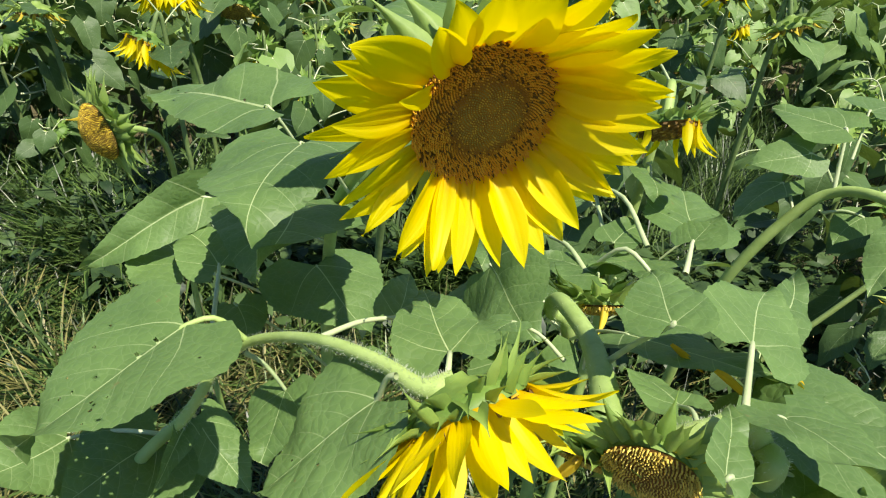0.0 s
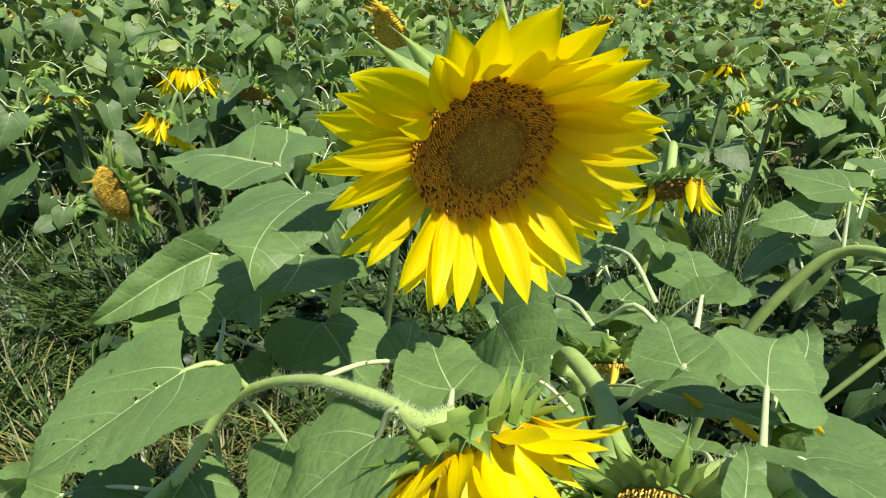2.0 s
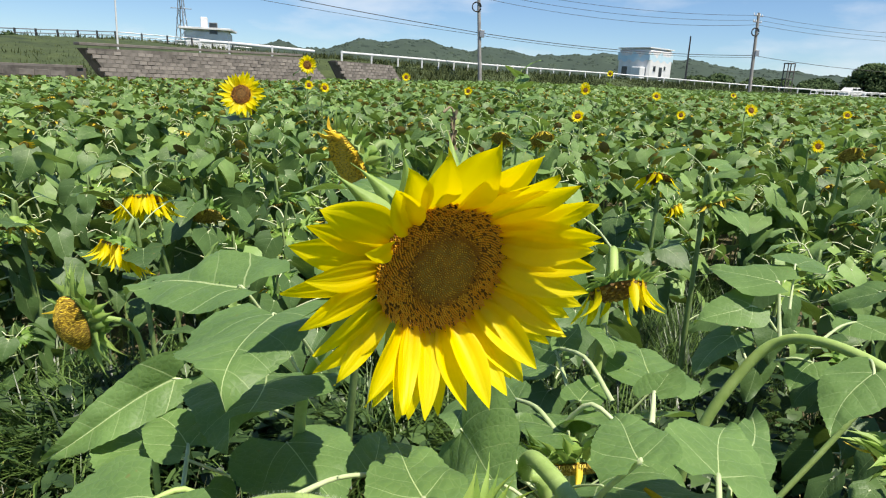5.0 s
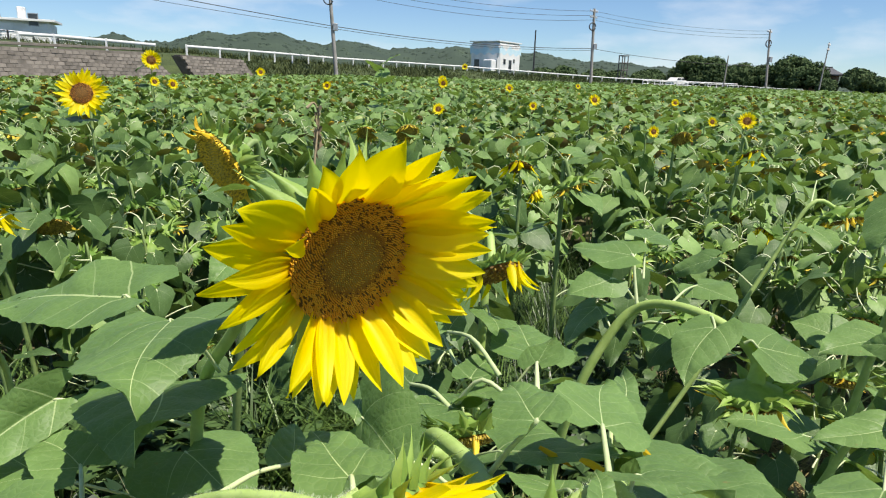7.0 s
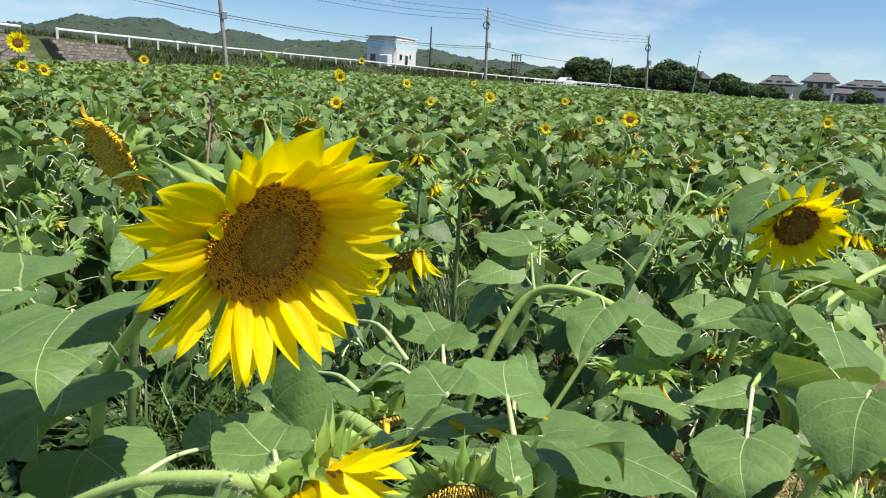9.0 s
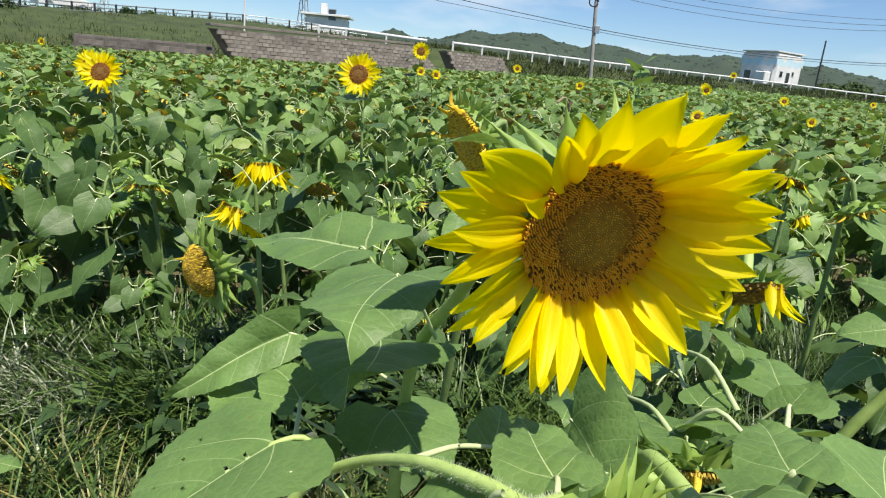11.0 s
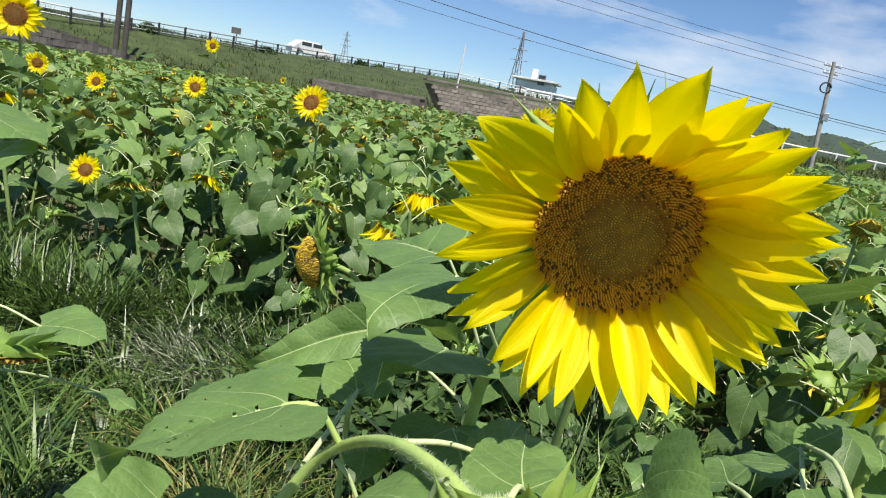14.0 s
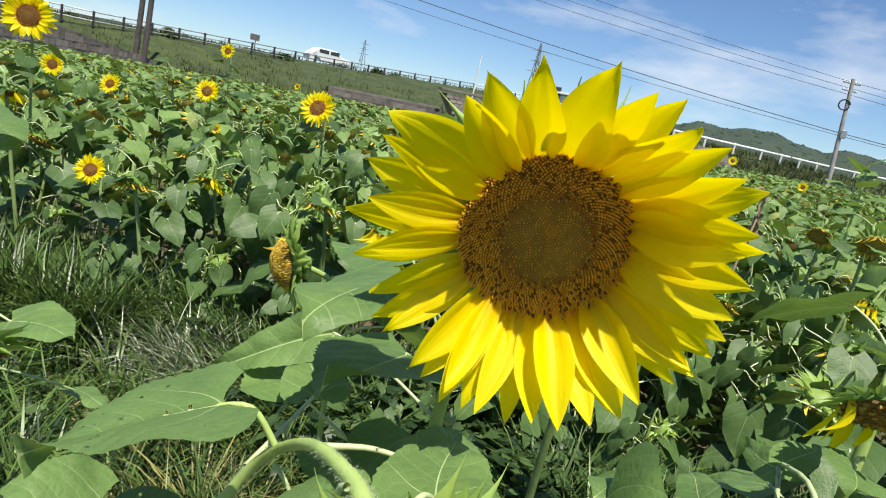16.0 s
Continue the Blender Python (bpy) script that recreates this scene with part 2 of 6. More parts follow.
M_PETAL = petal_material()
M_DISC = disc_material("disc_florets", (0.34, 0.27, 0.04), (0.34, 0.135, 0.010), (0.86, 0.42, 0.02), (0.93, 0.60, 0.05), 0.064)
M_DISC_BASE = plain_material("disc_ground", (0.12, 0.055, 0.008), (0.24, 0.115, 0.014), 120.0, 0.8, 0.0, 0.001)
M_DISC_WARM = plain_material("disc_ground_gold", (0.24, 0.10, 0.008), (0.48, 0.23, 0.015), 120.0, 0.8, 0.0, 0.001)
M_DISC_FAR = disc_material("disc_field", (0.15, 0.075, 0.012), (0.10, 0.035, 0.005), (0.24, 0.085, 0.008), (0.40, 0.19, 0.018), 0.055)


# ---- mesh helpers ----
def mesh_of(name, verts, faces, mats, uvs=None, smooth=True, mat_ids=None):
    me = bpy.data.meshes.new(name)
    v = np.asarray(verts, dtype=np.float32)
    f = np.asarray(faces, dtype=np.int32)
    k = f.shape[1]
    me.vertices.add(len(v))
    me.vertices.foreach_set("co", v.ravel())
    me.loops.add(f.size)
    me.loops.foreach_set("vertex_index", f.ravel())
    me.polygons.add(len(f))
    me.polygons.foreach_set("loop_start", np.arange(0, f.size, k, dtype=np.int32))
    for m in (mats if isinstance(mats, (list, tuple)) else [mats]):
        me.materials.append(m)
    if mat_ids is not None:
        me.polygons.foreach_set("material_index", np.asarray(mat_ids, dtype=np.int32))
    if uvs is not None:
        me.uv_layers.new(name="UVMap").data.foreach_set("uv", np.asarray(uvs, dtype=np.float32)[f.ravel()].ravel())
    me.polygons.foreach_set("use_smooth", np.full(len(f), smooth))
    me.update(calc_edges=True)
    me.validate()
    return me


class Heap:
    """Gathers many small meshes, all of quads, into one."""

    def __init__(self):
        self.v, self.f, self.u, self.m, self.n = [], [], [], [], 0

    def add(self, verts, faces, uvs=None, mat=0):
        verts = np.asarray(verts)
        self.v.append(verts)
        self.f.append(np.asarray(faces) + self.n)
        self.u.append(np.zeros((len(verts), 2)) if uvs is None else np.asarray(uvs))
        self.m.append(np.full(len(faces), mat))
        self.n += len(verts)

    def mesh(self, name, mats, smooth=True):
        return mesh_of(name, np.concatenate(self.v), np.concatenate(self.f), mats, np.concatenate(self.u), smooth, np.concatenate(self.m))


def piece(name, mesh, parent=None, m=None, label=""):
    ob = new(name, mesh)
    if parent is not None:
        ob.parent = parent
    if m is not None:
        ob.matrix_basis = m
    if label:
        ob["label"] = label
    return ob


def grid_faces(nu, nv):
    i, j = np.meshgrid(np.arange(nu - 1), np.arange(nv - 1), indexing="ij")
    a = (i * nv + j).ravel()
    return np.stack([a, a + 1, a + nv + 1, a + nv], 1)


def leaf_arrays(rng, nu=9, nv=7, length=1.0, half=0.42, fold=0.18, droop=0.25, wave=0.05, teeth=0.022, lobe=0.20):
    """A heart-shaped toothed leaf: base at the origin, tip along +y, upper side +z."""
    u = np.linspace(0, 1, nu)[:, None] * np.ones((1, nv))
    v = np.ones((nu, 1)) * np.linspace(-1, 1, nv)[None, :]
    t = np.clip((u - 0.24) / 0.76, 0, 1)
    prof = np.where(u < 0.24, 0.42 + 0.58 * np.sqrt(1 - (1 - np.clip(u / 0.24, 0, 1)) ** 2), np.power(1 - t, 1.12) * (1 + 0.88 * t))
    edge = np.abs(v) ** 6
    tooth = teeth * edge * (np.where(np.arange(nu)[:, None] % 2 == 0, 1, -1) + rng.normal(0, 0.45, (nu, nv))) * (u < 0.97)
    x = v * half * (prof + tooth)
    y = u - lobe * np.abs(v) ** 1.5 * np.clip(1 - u * 1.7, 0, 1) ** 1.5
    uvs = np.stack([0.5 + 0.5 * x, 0.3 + 0.6 * y], 2).reshape(-1, 2)
    ph = rng.uniform(0, 6.28, 4)
    z = fold * np.abs(x) * (1 - 0.4 * u) - droop * u ** 2 - 0.10 * (np.abs(v) ** 2) * half * prof
    z = z + wave * np.abs(v) * (np.sin(9 * u + ph[0] + 2 * np.sign(v)) * 0.5 + np.sin(17 * u + ph[1]) * 0.25) + wave * 0.5 * np.sin(4 * u + ph[2]) * v
    # the side veins sink, the flesh between them swells
    ax = np.abs(x)
    z = z - 0.0055 * np.cos((y - 0.55 * ax - 0.9 * ax ** 2) * 5.0 * 6.283) * np.abs(v) ** 0.5 * (1 - np.abs(v) ** 4) + 0.012 * np.minimum(ax / 0.05, 1)
    tw = rng.normal(0, 0.12)
    x, z = x + 0.10 * np.sin(2.6 * u + ph[3]) * u, z + tw * v * u * half
    verts = np.stack([x, y, z], 2).reshape(-1, 3) * length
    return verts, grid_faces(nu, nv), uvs


def smooth_path(pts, n):
    p = np.asarray(pts, dtype=float)
    p = np.vstack([2 * p[0] - p[1], p, 2 * p[-1] - p[-2]])
    out = []
    segs = len(p) - 3
    for s in np.linspace(0, segs, n):
        i = min(int(s), segs - 1)
        t = s - i
        a, b, c, d = p[i:i + 4]
        out.append(0.5 * ((2 * b) + (c - a) * t + (2 * a - 5 * b + 4 * c - d) * t * t + (3 * b - a - 3 * c + d) * t ** 3))
    return np.array(out)


def tube_arrays(pts, radii, n=12, sides=8):
    path = smooth_path(pts, n)
    rad = np.interp(np.linspace(0, 1, n), np.linspace(0, 1, len(radii)), radii)
    tan = np.gradient(path, axis=0)
    tan /= np.linalg.norm(tan, axis=1)[:, None] + 1e-9
    ref = np.array([0.31, 0.17, 0.93]) if abs(tan[0][2]) < 0.8 else np.array([1.0, 0.2, 0.1])
    verts = []
    a = np.cross(tan[0], ref)
    a /= np.linalg.norm(a)
    ang = np.linspace(0, 2 * np.pi, sides, endpoint=False)
    for i in range(n):
        a = a - tan[i] * np.dot(a, tan[i])
        a /= np.linalg.norm(a) + 1e-9
        b = np.cross(tan[i], a)
        verts.append(path[i] + rad[i] * (np.cos(ang)[:, None] * a + np.sin(ang)[:, None] * b))
    verts = np.concatenate(verts)
    faces = []
    for i in range(n - 1):
        for j in range(sides):
            k = (j + 1) % sides
            faces.append((i * sides + j, i * sides + k, (i + 1) * sides + k, (i + 1) * sides + j))
    uvs = np.repeat(np.linspace(0, 1, n), sides)
    return verts, np.array(faces), np.stack([np.tile(ang / 6.283, n), uvs], 1)


def frame_matrix(base, ydir, hint):
    """Axes with y along ydir and z as near to hint as can be."""
    y = Vector(ydir).normalized()
    z = Vector(hint) - y * Vector(hint).dot(y)
    z.normalize()
    x = y.cross(z)
    m = Matrix((x, y, z)).transposed().to_4x4()
    m.translation = Vector(base)
    return m


def face_matrix(pos, normal, roll=0.0):
    """Axes with z along normal, for flower heads."""
    q = Vector(normal).normalized().to_track_quat("Z", "Y").to_matrix().to_4x4()
    return Matrix.Translation(pos) @ q @ Matrix.Rotation(roll, 4, "Z")


def transform(m, verts):
    a = np.array(m)
    return verts @ a[:3, :3].T + a[:3, 3]


def ground_height(x, y):
    x, y = np.asarray(x, dtype=float), np.asarray(y, dtype=float)
    r = np.hypot(x, y)
    s = np.clip((r - 3) / 12, 0, 1)
    s = s * s * (3 - 2 * s)
    yy, xx = np.clip(y, -40, 95), np.clip(x, -60, 140)
    g = 0.016 * yy + np.where(xx < 0, 0.02 * xx, 0.004 * xx)
    return g * s + 0.02 * np.sin(1.7 * x + 0.4) * np.sin(1.3 * y + 1.0) * np.exp(-r / 20)


# ---- flower heads ----
def petal_mesh(name, rng, length, width, cup, curl, twist, mat, nu=9, nv=5, pinch=0.0):
    u = np.linspace(0, 1, nu)[:, None] * np.ones((1, nv))
    v = np.ones((nu, 1)) * np.linspace(-1, 1, nv)[None, :]
    w = np.power(np.sin(np.pi * np.clip(0.13 + 0.87 * np.power(u, 1.08), 0, 1)), 0.85) * (1.12 - 0.30 * u) + 0.012
    w = w * (1 - pinch * u)
    x = v * w * width * 0.5
    fold = rng.uniform(-0.25, 0.35)
    z = cup * width * (v ** 2) * w + fold * width * np.abs(v) * w * (1 - 0.5 * u) + 0.040 * width * np.cos(v * 9.0) * (1 - u ** 2) * (nv > 5) + curl * length * u ** 2
    z = z + rng.normal(0, 0.035) * length * np.sin(4 * u + rng.uniform(0, 6)) + rng.normal(0, 0.05) * width * v * np.sin(6 * u + rng.uniform(0, 6)) * (0.3 + u)
    y = u * length
    x = x + rng.normal(0, 0.05) * length * u ** 2
    a = twist * u
    x, z = x * np.cos(a) - (z - curl * length * u ** 2) * np.sin(a), z + x * np.sin(a)
    return mesh_of(name, np.stack([x, y, z], 2).reshape(-1, 3), grid_faces(nu, nv), mat, np.stack([v * 0.5 + 0.5, u], 2).reshape(-1, 2))


def bract_mesh(name, rng, length, width, curl, mat):
    nu, nv = 8, 5
    u = np.linspace(0, 1, nu)[:, None] * np.ones((1, nv))
    v = np.ones((nu, 1)) * np.linspace(-1, 1, nv)[None, :]
    w = np.where(u < 0.35, 0.75 + 0.7 * u, (1 - u) ** 1.9 * 2.25)
    w = np.clip(w, 0.03, 1)
    x = v * w * width * 0.5
    z = curl * length * u ** 2.2 + 0.30 * width * v ** 2 * w - 0.10 * width * (np.abs(v) < 0.2) * (1 - u)
    x = x + rng.normal(0, 0.12) * length * u ** 2.5
    return mesh_of(name, np.stack([x, u * length, z], 2).reshape(-1, 3), grid_faces(nu, nv), mat, np.stack([v * 0.5 + 0.5, u], 2).reshape(-1, 2))


def dome_arrays(radius, height, rings=6, sides=20, flip=False):
    verts, faces = [], []
    for i in range(rings + 1):
        r = radius * i / rings
        z = height * (1 - (i / rings) ** 2)
        for j in range(sides):
            a = 2 * math.pi * j / sides
            verts.append((r * math.cos(a) if i else 1e-5 * math.cos(a), r * math.sin(a) if i else 1e-5 * math.sin(a), z))
    for i in range(rings):
        for j in range(sides):
            k = (j + 1) % sides
            q = (i * sides + j, (i + 1) * sides + j, (i + 1) * sides + k, i * sides + k)
            faces.append(q[::-1] if flip else q)
    return np.array(verts), np.array(faces)


def floret_arrays(rng, count, radius, dome, size, tall):
    """Four-sided buds set in the spirals of a sunflower disc."""
    h = Heap()
    for i in range(count):
        r = radius * math.sqrt((i + 0.5) / count)
        a = i * 2.399963
        f = r / radius
        z = dome * (1 - f ** 2) - 0.10 * dome * math.exp(-(f / 0.3) ** 2)
        s = size * (0.62 + 0.5 * f) * rng.uniform(0.85, 1.15)
        t = tall * (0.30 + 0.75 * max(0.0, f - 0.4) / 0.6 + 0.12 * rng.uniform(-1, 1))
        c, d = math.cos(a), math.sin(a)
        lean = 0.25 * f
        e = np.array([(s, 0, 0), (0, s, 0), (-s, 0, 0), (0, -s, 0), (s * .62, 0, t), (0, s * .62, t), (-s * .62, 0, t), (0, -s * .62, t)])
        e[4:, 0] += lean * t + rng.normal(0, 0.15) * t
        e[4:, 1] += rng.normal(0, 0.15) * t
        e = np.stack([e[:, 0] * c - e[:, 1] * d + r * c, e[:, 0] * d + e[:, 1] * c + r * d, e[:, 2] + z], 1)
        h.add(e, [(0, 1, 5, 4), (1, 2, 6, 5), (2, 3, 7, 6), (3, 0, 4, 7), (4, 5, 6, 7)])
    return h


def back_arrays(radius, depth, neck, sides=20):
    prof = [(radius * 0.97, -0.03 * depth), (radius * 0.98, -0.2 * depth), (radius * 0.9, -0.45 * depth), (radius * 0.6, -0.75 * depth), (neck * 1.25, -0.95 * depth), (neck, -1.15 * depth)]
    verts = [(r * math.cos(2 * math.pi * j / sides), r * math.sin(2 * math.pi * j / sides), z) for r, z in prof for j in range(sides)]
    faces = [(i * sides + (j + 1) % sides, i * sides + j, (i + 1) * sides + j, (i + 1) * sides + (j + 1) % sides) for i in range(len(prof) - 1) for j in range(sides)]
    return np.array(verts), np.array(faces)


class HeadKit:
    """The meshes that heads of one kind share."""

    def __init__(self, seed, radius, petal_len, petal_w, florets, mat_florets, mat_base, mat_petal, dome, wilt=0.0, bract_len=0.05, kinds=6, tall=0.005, depth=0.52, floret=0.9):
        rng = np.random.default_rng(seed)
        self.radius, self.wilt, self.hang = radius, wilt, 0.62 if wilt > 0.3 else 0.0
        v, f = dome_arrays(radius, dome * 0.9)
        self.disc = mesh_of("disc", v, f, mat_base)
        self.florets = floret_arrays(rng, florets, radius, dome, radius / math.sqrt(florets) * floret, tall).mesh("seed_face", mat_florets, False)
        v, f = back_arrays(radius, radius * depth, radius * 0.2)
        self.back = mesh_of("receptacle", v, f, M_BRACT)
        self.petals = []
        if petal_len:
            for i in range(kinds):
                c = rng.uniform(-0.12, 0.16) if not wilt else rng.uniform(-0.9, -0.2) * wilt
                self.petals.append(petal_mesh("petal", rng, petal_len * rng.uniform(0.86, 1.1), petal_w * rng.uniform(0.8, 1.15), rng.uniform(-0.05, 0.2) + wilt * 0.5, c, rng.normal(0, 0.3 + wilt), mat_petal, pinch=0.3 * wilt))
        self.bracts = [bract_mesh("bract", rng, bract_len * rng.uniform(0.8, 1.25), bract_len * rng.uniform(0.32, 0.46), rng.uniform(-0.5, 0.35), M_BRACT) for _ in range(5)]


def arrays_of(me):
    v = np.zeros(len(me.vertices) * 3)
    me.vertices.foreach_get("co", v)
    return v.reshape(-1, 3), np.array([tuple(p.vertices) for p in me.polygons])


def add_head(parent, kit, pos, normal, rng, petal_count, tilt=(0.1, 0.5), bract_count=22, keep=1.0, bract_tilt=(-0.6, 0.2), full=True, rows=2, label="", sag=(0.0, 0.0)):
    """A head under a plant: receptacle, and on it disc, florets, petals and bracts."""
    head = piece("flower_head", kit.back, parent, face_matrix(pos, normal, rng.uniform(0, 6.28)), label)
    rim = Heap()
    rim.add(*arrays_of(kit.back))
    piece("disc", kit.disc, head, Matrix.Translation((0, 0, 0.001)))
    piece("seed_face", kit.florets, head, Matrix.Translation((0, 0, 0.0015)))
    R = kit.radius
    down = head.matrix_basis.to_3x3().inverted() @ Vector((0, 0, -1))
    for i in range(petal_count):
        if rng.random() > keep:
            continue
        row = i % rows
        a = 2 * math.pi * (i + rng.uniform(-0.32, 0.32)) / petal_count
        el = tilt[0] + (tilt[1] - tilt[0]) * (row / max(1, rows - 1) if rows > 1 else 0.5) + rng.normal(0, 0.10 + 0.2 * kit.wilt)
        out = Vector((math.cos(a), math.sin(a), 0))
        low = -(head.matrix_basis.to_3x3() @ out).z
        el += sag[0] * low
        d = out * math.cos(el) + Vector((0, 0, math.sin(el)))
        d = (d * (1 - kit.hang) + down * kit.hang * rng.uniform(0.6, 1.3)).normalized()
        up = Vector((0, 0, math.cos(el))) - out * math.sin(el)
        up = up + Vector((-math.sin(a), math.cos(a), 0)) * rng.normal(0, 0.18)
        piece("petal", kit.petals[rng.integers(len(kit.petals))], head, frame_matrix(out * (R * (0.97 - 0.02 * row)) + Vector((0, 0, -0.003 - 0.002 * row)), d, up) @ Matrix.Scale(rng.uniform(0.9, 1.08) * (1 + sag[1] * low), 4))
    for i in range(bract_count):
        row = i % 2
        a = 2 * math.pi * (i + rng.uniform(-0.3, 0.3)) / bract_count
        el = rng.uniform(*bract_tilt)
        out = Vector((math.cos(a), math.sin(a), 0))
        d = out * math.cos(el) + Vector((0, 0, math.sin(el)))
        up = Vector((0, 0, -math.cos(el))) + out * math.sin(el)
        me, m = kit.bracts[rng.integers(5)], frame_matrix(out * (R * (1.0 - 0.16 * row)) + Vector((0, 0, -R * (0.06 + 0.16 * row))), d, up)
        if full:
            piece("bract", me, head, m)
        else:
            v, f = arrays_of(me)
            rim.add(transform(m, v), f)
    if not full:
        head.data = rim.mesh("flower_head", [M_BRACT])
    return head


# ---- ground ----
def ground_mesh():
    near = np.concatenate([-np.geomspace(1500, 6, 26), np.linspace(-5, 6, 56), np.geomspace(7, 1500, 26)])
    X, Y = np.meshgrid(near, near, indexing="ij")
    Z = ground_height(X, Y) - 0.004
    return np.stack([X, Y, Z], 2).reshape(-1, 3), grid_faces(len(near), len(near))[:, ::-1]


m_ground, gn, gl = nodes_of("soil_and_litter")
g1, g2 = noise_node(gn, gl, 1.4, 6.0, 0.65), noise_node(gn, gl, 38.0, 5.0, 0.7)
gcol = ramp(gn, gl, g1, [(0.35, (0.055, 0.045, 0.022)), (0.5, (0.10, 0.085, 0.04)), (0.65, (0.075, 0.085, 0.03))])
gcol = mix_col(gn, gl, math_node(gn, gl, "MULTIPLY", g2, 0.5), gcol, (0.17, 0.145, 0.07))
finish(m_ground, gn, gl, gcol, 0.9, 0.0, None, g2, 0.02, 0.7)
gv, gf = ground_mesh()
ground = tagged(new("ground", mesh_of("ground", gv, gf, m_ground)), "bare brown soil strewn with dry straw between the plants", "ground", kind="structure")


def blades(name, rng, count, spread, height, width, flat, mat, label, dens=None):
    """Bent blades, each of two quads, over a stretch of ground."""
    x0, x1, y0, y1 = spread
    px, py = rng.uniform(x0, x1, count * 3), rng.uniform(y0, y1, count * 3)
    if dens is not None:
        k = dens(px, py) > rng.random(len(px))
        px, py = px[k], py[k]
    px, py = px[:count], py[:count]
    k = len(px)
    clump = 0.6 + 0.8 * (0.5 + 0.5 * np.sin(5.1 * px + 1.3 * py) * np.sin(4.3 * py - 2.2 * px + 1.0))
    hgt, az, lean = rng.uniform(*height, k) * clump, rng.uniform(0, 6.283, k), rng.uniform(*flat, k)
    d = np.stack([np.cos(az), np.sin(az)], 1)
    side = np.stack([-d[:, 1], d[:, 0]], 1) * (rng.uniform(0.6, 1.2, k) * width)[:, None]
    base = np.stack([px, py, ground_height(px, py)], 1)
    v = np.zeros((k, 6, 3))
    for i, (s, wd) in enumerate(((0.0, 1.0), (0.55, 0.8), (1.0, 0.12))):
        off = np.zeros((k, 3))
        bend = lean * (0.5 + 0.9 * s)
        off[:, :2] = d * (hgt * s * np.sin(np.clip(bend, 0, 1.52)))[:, None]
        off[:, 2] = hgt * s * np.cos(np.clip(bend, 0, 1.52)) + 0.004
        for j, sg in enumerate((-1, 1)):
            v[:, i * 2 + j] = base + off
            v[:, i * 2 + j, :2] += side * wd * sg
    f = (np.arange(k) * 6)[:, None, None] + np.array([[0, 1, 3, 2], [2, 3, 5, 4]])[None]
    ob = new(name, mesh_of(name, v.reshape(-1, 3), f.reshape(-1, 4), mat))
    return tagged(ob, label, "grass", kind="stuff")


def tussocks(rng, spots, per, length, width, spread, mat, label):
    """Tufts of long blades that rise together and arch over outwards."""
    k = len(spots) * per
    c = np.repeat(np.asarray(spots, dtype=float), per, axis=0)
    grow = np.repeat(rng.uniform(0.7, 1.2, len(spots)), per)
    az = rng.uniform(0, 6.283, k)
    comb = np.repeat(rng.normal(0, 0.35, (len(spots), 2)), per, axis=0)
    d = np.stack([np.cos(az), np.sin(az)], 1) + comb
    d /= np.linalg.norm(d, axis=1)[:, None]
    foot = c + d * rng.uniform(0, spread, k)[:, None]
    ln, lean, bend = rng.uniform(*length, k) * grow, rng.uniform(0.05, 0.5, k), rng.uniform(0.5, 1.9, k)
    side = np.stack([-d[:, 1], d[:, 0]], 1) * (rng.uniform(0.55, 1.15, k) * width)[:, None]
    pos = np.stack([foot[:, 0], foot[:, 1], ground_height(foot[:, 0], foot[:, 1])], 1)
    v = np.zeros((k, 10, 3))
    for i, wd in enumerate((0.8, 1.0, 0.9, 0.6, 0.08)):
        for j, sg in enumerate((-1, 1)):
            v[:, i * 2 + j] = pos
            v[:, i * 2 + j, :2] += side * wd * sg
        ang = np.clip(lean + bend * (i + 0.5) / 4, 0, 2.3)
        pos = pos + np.stack([d[:, 0] * np.sin(ang), d[:, 1] * np.sin(ang), np.cos(ang)], 1) * (ln / 4)[:, None]
        pos[:, 2] = np.maximum(pos[:, 2], ground_height(pos[:, 0], pos[:, 1]) + 0.006)
    f = (np.arange(k) * 10)[:, None, None] + np.array([[2 * i, 2 * i + 1, 2 * i + 3, 2 * i + 2] for i in range(4)])[None]
    return tagged(new("grass", mesh_of("grass", v.reshape(-1, 3), f.reshape(-1, 4), mat)), label, "grass", kind="stuff")


RG = np.random.default_rng(5)


strip = np.stack([RG.uniform(-4.2, 0.9, 900), 2.18 + RG.normal(0, 0.27, 900)], 1)
tussocks(RG, strip[(strip[:, 1] > 1.95) & (np.abs(strip[:, 0] + 0.45) > 0.25) & ((np.abs(strip[:, 0] + 1.78) > 0.45) | (strip[:, 1] > 2.3))], 52, (0.24, 0.52), 0.0060, 0.05, M_GRASS, "long arching green grass along the foot of the sunflowers")
low = np.stack([RG.uniform(-3.8, 1.4, 560), RG.uniform(0.4, 2.0, 560)], 1)
tussocks(RG, low, 38, (0.12, 0.34), 0.0054, 0.07, M_GRASS, "low tufts of green grass on the mown strip")
tussocks(RG, (low[::2] + 0.06)[(low[::2, 0] > -1.5) & (low[::2, 1] < 1.7)], 30, (0.18, 0.40), 0.0036, 0.08, M_YELLOW, "long yellowed grass drooping over the mown strip")
# tussocks whose pale blades stand in for a sunlit sheen
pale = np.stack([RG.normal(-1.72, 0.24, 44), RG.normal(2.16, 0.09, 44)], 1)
gap = RG.uniform(1.9, 4.6, 230)
tussocks(RG, np.stack([1.10 + 0.47 * (gap - 2.05) + RG.normal(0, 0.22, 230), gap], 1), 44, (0.18, 0.50), 0.0034, 0.06, M_GRASS, "rough grass in the gap between two rows")
tussocks(RG, pale, 56, (0.22, 0.40), 0.0050, 0.05, M_SHEEN, "grass tussocks at the foot of the sunflowers, silvery sheen painted into their colour")
